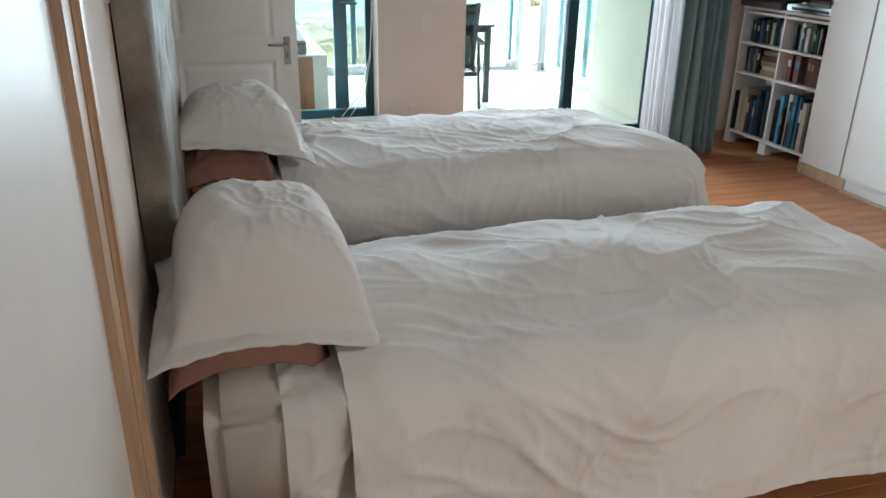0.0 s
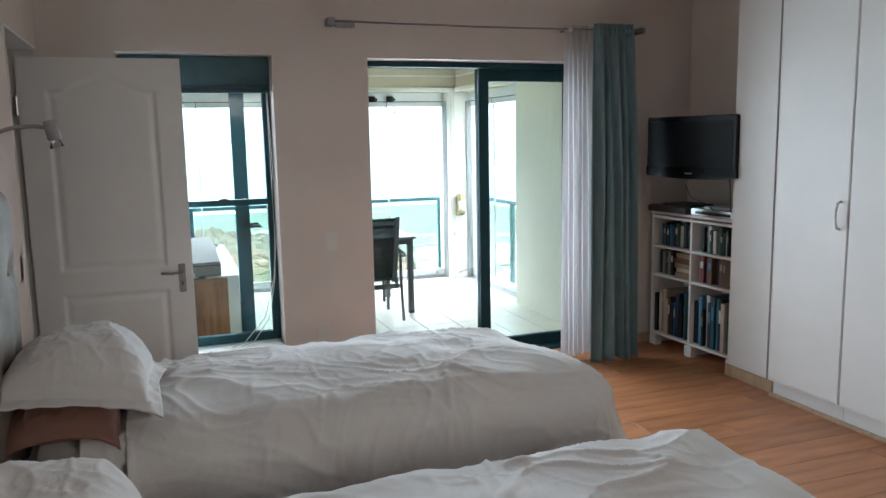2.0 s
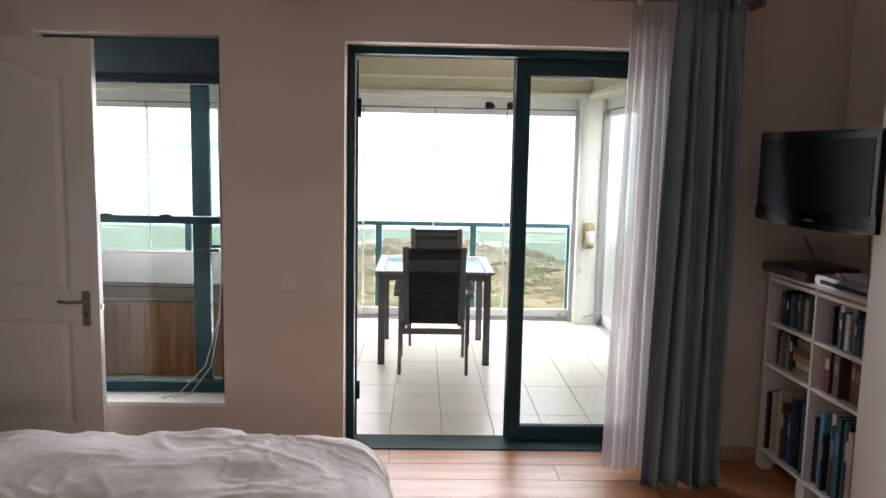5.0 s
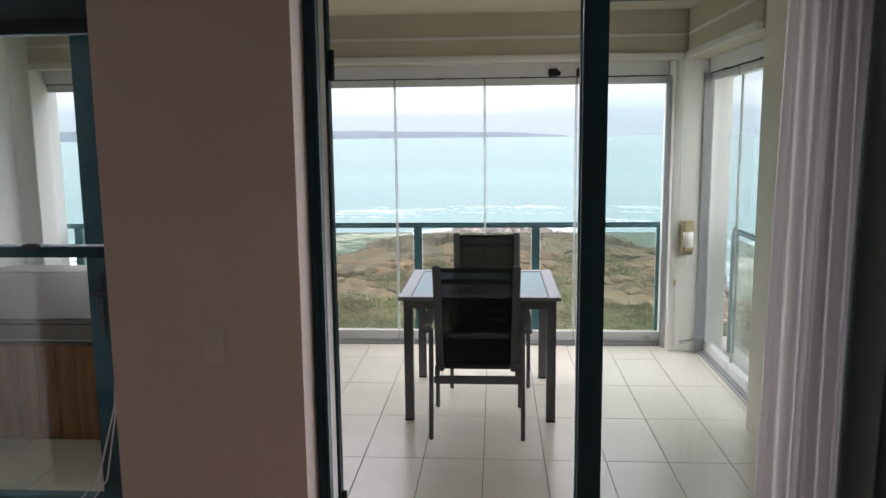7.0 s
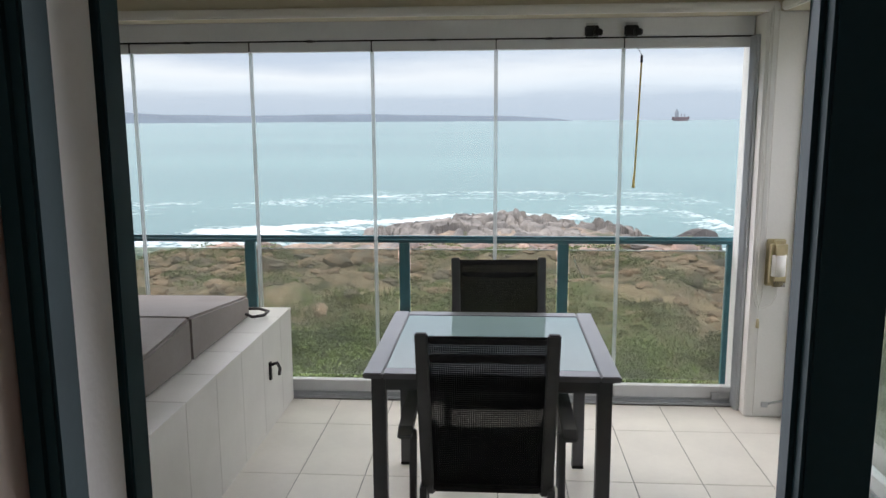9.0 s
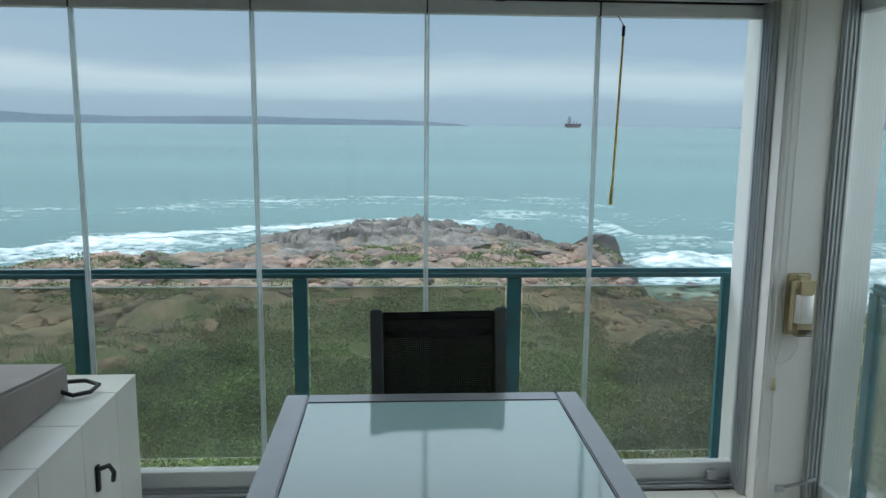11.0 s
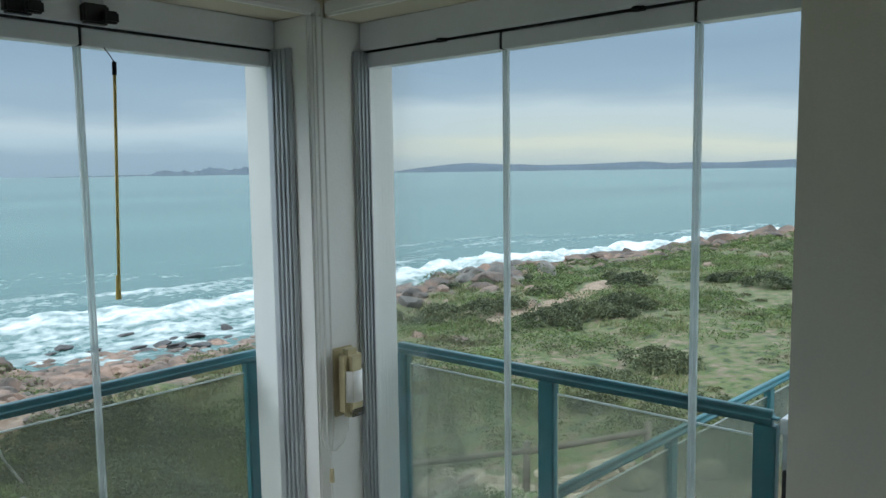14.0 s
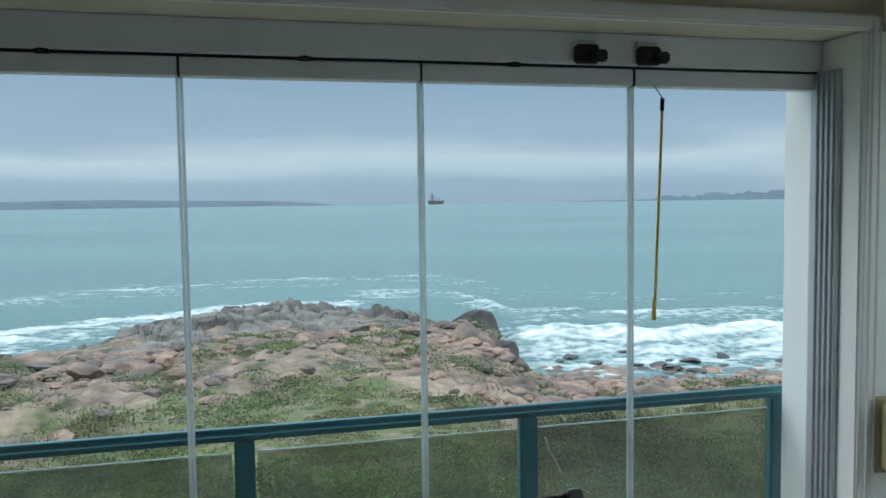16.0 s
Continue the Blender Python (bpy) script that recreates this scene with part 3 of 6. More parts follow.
def draped(bm, x0, x1, y0, y1, top, drops, r, n=(230, 170), seed=0.0, skew=0.0):
    """A cover over a box x0..x1, y0..y1: it hangs down by drops (head, foot, near, far), rounding its edges with r."""
    dh, df, dn, dfar = drops

    def at(u, v):
        sx, sy = (x0 - dh) + (x1 - x0 + dh + df) * u, (y0 - dn) + (y1 - y0 + dn + dfar) * v
        ix, iy = min(max(sx, x0), x1), min(max(sy, y0), y1)
        ox, oy = sx - ix, sy - iy
        length = math.hypot(ox, oy)
        p = Vector((ix, iy, top))
        lift = fold(sx, sy, seed)
        if length > 0:
            d = Vector((ox, oy, 0)) / length
            arc = r * math.pi / 2
            if length < arc:
                a = length / r
                p += d * (r * math.sin(a)) + Vector((0, 0, -r * (1 - math.cos(a))))
                nrm = d * math.sin(a) + Vector((0, 0, math.cos(a)))
            else:
                rest = length - arc
                p += d * (r + (0.05 + (0.30 * ox / length if ox > 0 else 0)) * rest + 0.018 * math.sin(9 * (sx - sy)) * min(1, rest * 4)) + Vector((0, 0, -r - rest))
                nrm = d
            p += nrm * lift
        else:
            p.z += lift
            edge = min(ix - x0 + 0.3, x1 - ix, iy - y0, y1 - iy)
            p.z += 0.035 * min(1, max(0, edge) / 0.25)
        k = min(1, max(0, (sx - x0) / (x1 - x0)))
        p.x += skew * (0.5 - (iy - y0) / (y1 - y0)) * k * k
        return p
    return grid(bm, n[0], n[1], at)


def pillow(w, d, h, seed, flange=0.05, droop=0.0):
    """A plump pillow of size w x d about the origin, h high over a flat hem whose corners droop."""
    bm = bmesh.new()
    fw, fd = flange * 2 / w, flange * 2 / d

    def sheet(s):
        def at(u, v):
            a, b = (2 * u - 1) * (1 + fw), (2 * v - 1) * (1 + fd)
            ka, kb = max(0, 1 - abs(a) ** 2.8), max(0, 1 - abs(b) ** 2.8)
            k = (ka * kb) ** 0.5
            p = Vector((a, b, seed))
            soft = 0.030 * noise.noise(p * 1.3) + 0.012 * noise.noise(p * 2.9)
            pull = 0.020 * ridge(Vector((a * 2.2 + b, b * 3.6, seed + 2)), 6) * (1.2 - k) + 0.005 * ridge(Vector((a * 3.4, b * 2.2 + a, seed + 6)), 7) + 0.0025 * ridge(Vector((a * 6 - b * 2, b * 7, seed + 9)), 5)
            out = max(0, max(abs(a) - 0.95, abs(b) - 0.95))
            hang = -droop * (abs(a * b) ** 3) - 0.6 * out * 0.12 + 0.010 * noise.noise(p * 5) * min(1, out * 8)
            z = (h * k + (soft + pull) * k) if s > 0 else -0.05 * k
            inset = 1 - 0.045 * (1 - abs(b)) * abs(a) ** 3
            return (a * w / 2 * inset, b * d / 2 * (1 - 0.035 * (1 - abs(a)) * abs(b) ** 3), z + hang + 0.0025 * s)
        return at
    for s in (1, -1):
        grid(bm, 90, 84, sheet(s))
    rim = [e for e in bm.edges if len(e.link_faces) == 1]
    bmesh.ops.bridge_loops(bm, edges=rim)
    return bm


def single_bed(y0, y1, seed, top, foot, label, skew=0.0):
    """A single bed with its head at the wall, lying along x; top: the duvet's height."""
    bed = thing("single_bed", label, "bed", (0, 0, 0), group="twin beds")
    part("base", boxes((0.46, 2.40, y0 + 0.06, y1 - 0.06, 0.06, 0.20)), DARK_BASE, bed, bevel=0.02)
    for x in (0.6, 2.3):
        for y in (y0 + 0.14, y1 - 0.14):
            bm = bmesh.new()
            rod(bm, (x, y, 0), (x, y, 0.06), 0.025)
            part("foot", bm, DARK_BASE, bed)
    part("mattress", boxes((0.43, 2.42, y0 + 0.015, y1 - 0.015, 0.202, top - 0.05)), MATTRESS, bed, bevel=0.04, smooth=True, seg=4)
    bm = bmesh.new()
    draped(bm, 0.60, 0.86, y0 + 0.07, y1 - 0.07, top - 0.04, (0, 0, 0.44, 0.44), 0.07, (30, 130), seed + 3)
    part("top_sheet", bm, LINEN, bed, "white cotton sheet turned back", smooth=True)
    bm = bmesh.new()
    draped(bm, 0.74, foot, y0 + 0.12, y1 - 0.12, top, (0.0, 0.62, 0.60, 0.60), 0.17, seed=seed, skew=skew)
    part("duvet", bm, LINEN, bed, "white creased cotton duvet", smooth=True)
    return bed


def bed_pillow(at, turn, tilt, seed, size, material, label, flange=0.045, lean=0, droop=0.04):
    ob = part("pillow", pillow(*size, seed, flange, droop), material, None, smooth=True)
    ob.matrix_basis = pose(*at, lean, tilt, turn)
    return tagged(ob, label, "pillow", "bed pillows")


single_bed(-3.68, -2.80, 1.0, 0.605, 2.44, "single bed with a rumpled white duvet, beside the varnished door frame")
single_bed(-2.30, -1.34, 7.0, 0.650, 2.39, "single bed with a rumpled white duvet, facing the glazed door", 0.15)
bed_pillow((0.55, -3.24, 0.595), 0, 0, 21, (0.36, 0.56, 0.08), PINK, "flat dusty pink pillow under the white one", 0.012)
bed_pillow((0.60, -3.225, 0.668), 2, 4, 11, (0.46, 0.58, 0.235), LINEN, "plump white cotton pillow with a drooping hem", 0.05, lean=1, droop=0.015)
bed_pillow((0.54, -2.02, 0.665), 0, 0, 22, (0.34, 0.54, 0.09), PINK, "flat dusty pink pillow under the white one", 0.012)
bed_pillow((0.60, -2.01, 0.775), -2, 7, 13, (0.45, 0.58, 0.165), LINEN, "plump white cotton pillow with a flat hem", 0.05, lean=-3, droop=0.01)

hb = thing("headboard", "padded taupe velvet headboard with buttons against the wall", "headboard", (0.30, 0, 0))


def pad(u, v):
    y, z = -3.05 + 1.25 * u, 0.25 + 1.18 * v
    e = min(u * 1.25, (1 - u) * 1.25, (1 - v) * 1.18)
    x = 0.060 + 0.035 * min(1, math.sqrt(max(0, e) / 0.05))
    for i in range(5):
        for j in range(3):
            cy, cz = -2.93 + 0.253 * i + (0.0 if j % 2 else 0.0), 0.55 + 0.30 * j
            x -= 0.022 * math.exp(-((y - cy) ** 2 + (z - cz) ** 2) / 0.0022)
    return (x + 0.004 * noise.noise(Vector((y * 9, z * 9, 2))), y, z)


bm = bmesh.new()
grid(bm, 100, 80, pad)
rim_verts = [e for e in bm.edges if len(e.link_faces) == 1]
ext = bmesh.ops.extrude_edge_only(bm, edges=rim_verts)
for v in ext["geom"]:
    if isinstance(v, bmesh.types.BMVert):
        v.co.x = 0.005
part("padding", bm, VELVET, hb, smooth=True)
for i in range(5):
    for j in range(3):
        bm = bmesh.new()
        bmesh.ops.create_uvsphere(bm, u_segments=10, v_segments=6, radius=0.011, matrix=Matrix.Translation((0.078, -2.93 + 0.253 * i, 0.55 + 0.30 * j)))
        part("button", bm, VELVET, hb, smooth=True)
part("panel", boxes((0.002, 0.03, -3.02, -1.83, 0.0, 0.26)), DARK_BASE, hb)

# ---------------------------------------------------------------- glazed door and window to the balcony
PANE = glass("door_glass", (0.93, 0.965, 0.96), 0.07)


def frame_parts(ob, x0, x1, z0, z1, y0, y1, w, name="frame", wb=None):
    """Four members of a rectangular frame."""
    wb = wb or w
    part(name + "_stile", boxes((x0, x0 + w, y0, y1, z0, z1)), TEAL, ob, bevel=0.003)
    part(name + "_stile", boxes((x1 - w, x1, y0, y1, z0, z1)), TEAL, ob, bevel=0.003)
    part(name + "_rail", boxes((x0 + w, x1 - w, y0 + 0.001, y1 - 0.001, z1 - w, z1)), TEAL, ob, bevel=0.003)
    part(name + "_rail", boxes((x0 + w, x1 - w, y0 + 0.001, y1 - 0.001, z0, z0 + wb)), TEAL, ob, bevel=0.003)


gd = thing("door_1", "teal aluminium glazed door frame in the wall, one leaf open", "door", kind="structure")
part("jamb", boxes((2.203, 2.238, 0.152, 0.205, 0.0, 2.098)), TEAL, gd, bevel=0.004)
part("jamb_lip", boxes((2.203, 2.222, 0.144, 0.152, 0.0, 2.098)), TEAL, gd)
part("jamb", boxes((3.84, 3.898, 0.152, 0.285, 0.0, 2.098)), TEAL, gd, bevel=0.004)
part("head", boxes((2.238, 3.84, 0.152, 0.290, 2.062, 2.098)), TEAL, gd, bevel=0.004)
part("threshold", boxes((2.203, 3.898, 0.09, 0.30, -0.09, 0.006)), TEAL, gd, bevel=0.004)
fix = part("fixed_stile", boxes((3.068, 3.147, 0.235, 0.285, 0.006, 2.062)), TEAL, gd, "teal meeting stile", bevel=0.004)
part("stile_lip", boxes((3.062, 3.070, 0.262, 0.290, 0.006, 2.062)), TEAL, fix)
part("fixed_stile", boxes((3.762, 3.84, 0.235, 0.285, 0.006, 2.062)), TEAL, gd, bevel=0.004)
part("fixed_rail", boxes((3.147, 3.762, 0.236, 0.284, 1.977, 2.062)), TEAL, gd, bevel=0.004)
part("fixed_rail", boxes((3.147, 3.762, 0.236, 0.284, 0.006, 0.083)), TEAL, gd, bevel=0.004)
noshadow(part("fixed_pane", boxes((3.147, 3.762, 0.257, 0.263, 0.083, 1.977)), PANE, gd))

leaf = thing("door_leaf", "open teal aluminium glass door folded back against the wall", "door", (2.240, 0.302, 0.0), 179)
LEAFW = 0.885
frame_parts(leaf, 0.0, LEAFW, -0.06, 2.05, -0.055, -0.005, 0.090, "leaf", 0.10)
noshadow(part("leaf_pane", boxes((0.090, LEAFW - 0.090, -0.033, -0.027, 0.04, 1.960)), PANE, leaf))
lh = part("lock_plate", boxes((0.827, 0.853, -0.004, 0.002, 0.88, 1.10)), BLACK, leaf, "black door handle plate", bevel=0.002)
bm = bmesh.new()
tube(bm, [(0.840, 0.0, 1.03), (0.840, 0.045, 1.03), (0.820, 0.052, 1.03), (0.730, 0.052, 1.028)], 0.009)
part("lever", bm, BLACK, lh, smooth=True)
lh2 = part("lock_plate", boxes((0.827, 0.853, -0.062, -0.056, 0.88, 1.10)), BLACK, leaf, "black door handle plate", bevel=0.002)
bm = bmesh.new()
tube(bm, [(0.840, -0.06, 1.03), (0.840, -0.105, 1.03), (0.820, -0.112, 1.03), (0.730, -0.112, 1.028)], 0.009)
part("lever", bm, BLACK, lh2, smooth=True)
for z in (0.25, 1.80):
    bm = bmesh.new()
    rod(bm, (-0.008, -0.03, z - 0.05), (-0.008, -0.03, z + 0.05), 0.010)
    part("hinge", bm, BLACK, leaf, smooth=True)

w1 = thing("window_1", "teal aluminium window with a middle bar in the wall", "window", kind="structure")
frame_parts(w1, 0.705, 1.59, 0.281, 2.11, 0.16, 0.22, 0.045, "frame", 0.055)
part("middle_bar", boxes((0.75, 1.545, 0.155, 0.215, 1.180, 1.217)), TEAL, w1, bevel=0.003)
for x in (0.97, 1.27):
    part("window_catch", boxes((x - 0.03, x + 0.03, 0.142, 0.157, 1.210, 1.227), (x - 0.012, x + 0.022, 0.136, 0.15, 1.218, 1.230)), BLACK, w1, "small black window catch", bevel=0.003)
noshadow(part("pane", boxes((0.75, 1.545, 0.185, 0.191, 1.217, 2.065)), PANE, w1))
noshadow(part("pane", boxes((0.75, 1.545, 0.185, 0.191, 0.336, 1.180)), PANE, w1))
part("sill", boxes((0.702, 1.593, -0.012, 0.16, 0.258, 0.280)), WHITE_PAINT, w1, "white painted sill", bevel=0.004)
part("outer_sill", boxes((0.702, 1.593, 0.222, 0.32, 0.2585, 0.279)), WHITE_PAINT, w1, bevel=0.004)

BLIND = mat("blue_grey_blind_cloth", (0.060, 0.105, 0.120), 0.9, var=0.10, scale=12, bump=0.15, fine=180)
bl = thing("roman_blind", "blue-grey fabric blind drawn up over the window", "blind", (0, 0, 0))
part("cloth", boxes((0.708, 1.587, 0.088, 0.12, 1.925, 2.108)), BLIND, bl, bevel=0.006)
for k in range(3):
    part("fold", boxes((0.708, 1.587, 0.074 - 0.006 * k, 0.122, 1.912 - 0.014 * k, 1.924 - 0.014 * k)), BLIND, bl, bevel=0.006)
CORD = mat("white_cord", (0.74, 0.73, 0.70), 0.6, var=0.05)
for k, (dx, sag) in enumerate(((0.0, 0.02), (0.012, 0.05))):
    bm = bmesh.new()
    tube(bm, [(1.562 + dx * 0.3, 0.08, 1.90), (1.566 + dx, 0.078, 1.4), (1.570 + dx, 0.076, 1.0), (1.56 - sag * 0.2, 0.076, 0.7), (1.53 - sag, 0.07, 0.45), (1.44 - sag * 2, 0.06, 0.30), (1.36 - sag * 2, 0.05, 0.284)], 0.0028, 6)
    part("cord", bm, CORD, bl, "thin white pull cord", smooth=True)

# ---------------------------------------------------------------- white panel door, open
DOORW = 0.845
pd = thing("panel_door", "white painted panel door with an arched upper panel, standing open", "door", (0.205, -0.125, 0.0), -1.5)


def arch_top(x, w):
    """The height of the upper panel's arched edge above its springing."""
    k = abs(x) / w
    return 0.085 * (0.5 + 0.5 * math.cos(math.pi * min(1, k * 1.15)))


def door_face(u, v, s):
    x, z = DOORW * u, 0.012 + 2.05 * v
    cx = x - DOORW / 2
    hw = 0.285
    d = 0.0

    def step(dist):
        # an ogee bead round a raised field
        if dist < 0:
            return 0.0
        if dist < 0.022:
            return 0.009 * math.sin(dist / 0.022 * math.pi / 2)
        if dist < 0.05:
            return 0.009 - 0.007 * (dist - 0.022) / 0.028
        return 0.002
    upper = min(hw - abs(cx), z - 0.87, 1.885 + arch_top(cx, hw) - z)
    lower = min(hw - abs(cx), z - 0.22, 0.735 - z)
    d = max(step(upper), step(lower))
    return (x, s * (0.020 - d), z)


for s in (-1, 1):
    bm = bmesh.new()
    grid(bm, 110, 240, lambda u, v, s=s: door_face(u, v, s))
    part("door_face", bm, WHITE_PAINT, pd, smooth=True)
part("door_edge", boxes((0, 0.004, -0.0195, 0.0195, 0.012, 2.062), (DOORW - 0.004, DOORW, -0.0195, 0.0195, 0.012, 2.062), (0.004, DOORW - 0.004, -0.0195, 0.0195, 2.056, 2.062)), WHITE_PAINT, pd)
plate = part("lock_plate", boxes((DOORW - 0.083, DOORW - 0.043, -0.026, -0.0205, 0.71, 0.88)), STEEL, pd, "brushed steel lock plate", bevel=0.003)
bm = bmesh.new()
tube(bm, [(DOORW - 0.063, -0.024, 0.835), (DOORW - 0.063, -0.062, 0.835), (DOORW - 0.08, -0.070, 0.835), (DOORW - 0.13, -0.071, 0.832), (DOORW - 0.178, -0.066, 0.836)], 0.008)
part("lever", bm, STEEL, plate, smooth=True)
part("keyhole", boxes((DOORW - 0.067, DOORW - 0.059, -0.0275, -0.0262, 0.752, 0.776)), BLACK, plate)
part("latch", boxes((DOORW, DOORW + 0.008, -0.008, 0.008, 0.79, 0.812)), CHROME, pd)
for z in (0.25, 1.80):
    bm = bmesh.new()
    rod(bm, (-0.006, -0.022, z - 0.05), (-0.006, -0.022, z + 0.05), 0.008)
    box(bm, -0.045, -0.004, -0.024, -0.019, z - 0.05, z + 0.05)
    part("hinge", bm, CHROME, pd)
setting("trim_doorway", boxes((0.075, 0.305, -0.1, -0.088, 0, 2.12), (0.075, 0.305, -1.012, -1.0, 0, 2.12), (0.075, 0.305, -1.0, -0.1, 2.108, 2.121)), WHITE_PAINT, "white painted lining of the doorway", "trim")

# wooden trimmed door beside the near bed
WOODTRIM = mat("varnished_pale_wood", (0.52, 0.36, 0.23), 0.45, var=0.14, scale=3, stretch=(6, 6, 0.7), bump=0.04, fine=50)
cd = thing("door_2", "closed white door in a pale varnished wood frame", "door", (0.30, 0, 0), kind="structure")
part("leaf", boxes((0.001, 0.014, -4.74, -3.90, 0.0, 2.03)), WHITE_PAINT, cd)
part("jamb", boxes((0.001, 0.030, -3.90, -3.825, 0.0, 2.08)), WOODTRIM, cd, bevel=0.004)
part("architrave", boxes((0.001, 0.042, -3.825, -3.77, 0.0, 2.14)), WOODTRIM, cd, bevel=0.010, seg=3)
part("architrave", boxes((0.001, 0.034, -3.77, -3.74, 0.0, 2.15)), WOODTRIM, cd, bevel=0.010, seg=3)
part("architrave", boxes((0.001, 0.036, -4.82, -4.74, 0.0, 2.15)), WOODTRIM, cd, bevel=0.008)
part("architrave", boxes((0.001, 0.036, -4.74, -3.90, 2.03, 2.15)), WOODTRIM, cd, bevel=0.008)

# ---------------------------------------------------------------- curtains on a rod
SHEER = bpy.data.materials.new("sheer_voile")
SHEER.use_nodes = True
st = SHEER.node_tree
st.nodes.clear()
so, sd, stl, stt = (st.nodes.new(k) for k in ("ShaderNodeOutputMaterial", "ShaderNodeBsdfDiffuse", "ShaderNodeBsdfTranslucent", "ShaderNodeBsdfTransparent"))
sm1, sm2 = st.nodes.new("ShaderNodeMixShader"), st.nodes.new("ShaderNodeMixShader")
sd.inputs["Color"].default_value = stl.inputs["Color"].default_value = (0.70, 0.67, 0.67, 1)
sm1.inputs[0].default_value, sm2.inputs[0].default_value = 0.42, 0.30
wire(st, sd.outputs[0], sm1.inputs[1]), wire(st, stl.outputs[0], sm1.inputs[2])
wire(st, sm1.outputs[0], sm2.inputs[1]), wire(st, stt.outputs[0], sm2.inputs[2])
wire(st, sm2.outputs[0], so.inputs["Surface"])
DRAPE = mat("duck_egg_curtain", (0.19, 0.275, 0.29), 0.8, var=0.08, scale=10, bump=0.10, fine=200)


def curtain(bm, top, foot, z0, z1, waves, depth, seed):
    """A pleated cloth from (x0, x1, y) at its top to (x0, x1, y) at its foot."""
    def at(u, v):
        z = z1 + (z0 - z1) * v
        k = v ** 0.75
        x0, x1, yy = (top[i] + (foot[i] - top[i]) * k for i in range(3))
        yy += (0.10 * (0.5 - abs(u - 0.45)) - 0.03) * k * foot[3]
        grow = 0.30 + 0.70 * min(1, v * 2.5)
        x = x0 + (x1 - x0) * u + 0.010 * math.sin(u * 17 + v * 2 + seed)
        w = math.sin(u * waves * math.tau + 0.5 * math.sin(v * 2.2 + seed) + 0.9 * noise.noise(Vector((u * 3, v, seed))))
        w = math.copysign(abs(w) ** 0.8, w)
        return (x, yy + depth * grow * w * (0.8 + 0.6 * noise.noise(Vector((u * 4, v * 0.8, seed + 3)))) + 0.010 * noise.noise(Vector((u * 8, v * 2, seed))), z + (0.012 * math.sin(u * 9 + seed) if v > 0.985 else 0))
    grid(bm, waves * 18, 44, at)


cr = thing("curtain_rod", "thin double steel curtain wire with end brackets", "curtain rod")
for dz in (0, 0.022):
    bm = bmesh.new()
    tube(bm, [(1.96, -0.075 - dz, 2.315 - dz * 0.3), (3.0, -0.095 - dz, 2.305 - dz * 0.3), (4.18, -0.115 - dz, 2.31 - dz * 0.3)], 0.0045, 8)
    part("wire", bm, STEEL, cr, smooth=True)
part("end_bracket", boxes((1.93, 1.975, -0.115, -0.002, 2.285, 2.332), (1.975, 2.10, -0.110, -0.075, 2.275, 2.302)), STEEL, cr, bevel=0.004)
part("end_bracket", boxes((4.165, 4.195, -0.145, -0.002, 2.288, 2.328)), STEEL, cr, bevel=0.004)
for x in (3.60, 4.06):
    bm = bmesh.new()
    rod(bm, (x, -0.13, 2.30), (x, -0.002, 2.30), 0.010)
    bmesh.ops.create_uvsphere(bm, u_segments=12, v_segments=8, radius=0.019, matrix=Matrix.Translation((x, -0.135, 2.30)))
    part("holder", bm, CHROME, cr, smooth=True)
bm = bmesh.new()
curtain(bm, (3.57, 3.84, -0.085), (3.50, 3.78, -0.20, 0.3), 0.03, 2.335, 10, 0.026, 1)
tagged(part("sheer_curtain", bm, SHEER, None, smooth=True), "sheer white voile curtain drawn to the side", "curtain")
dth = thing("drape", "duck-egg blue pleated curtain hanging to the floor", "curtain")
for k in range(9):
    part("pleat_tape", boxes((3.80 + 0.033 * k, 3.812 + 0.033 * k, -0.178, -0.160, 2.255, 2.345)), DRAPE, dth, bevel=0.003)
bm = bmesh.new()
curtain(bm, (3.79, 4.09, -0.135), (3.665, 4.04, -0.36, -1.0), 0.012, 2.345, 5, 0.050, 4)
drp = part("cloth", bm, DRAPE, dth, smooth=True)
drp.modifiers.new("cloth", "SOLIDIFY").thickness = 0.004

# ---------------------------------------------------------------- coast outside
SEA_Z, OX, OY = -6.45, 2.4, 1.5
SHORE = ((-180, 30), (-90, 60), (-45, 46), (-25, 44), (-18, 43), (-10, 46), (0, 50), (8, 50), (14, 47), (19, 37), (30, 37), (37, 39), (46, 49), (55, 60), (63, 68), (72, 88), (85, 120), (110, 150), (180, 160))


def shore(az):
    """The distance of the waterline, by compass angle in degrees from straight out to sea."""
    for (a0, r0), (a1, r1) in zip(SHORE, SHORE[1:]):
        if a0 <= az <= a1:
            k = (az - a0) / (a1 - a0)
            k = k * k * (3 - 2 * k)
            return r0 + (r1 - r0) * k
    return 60


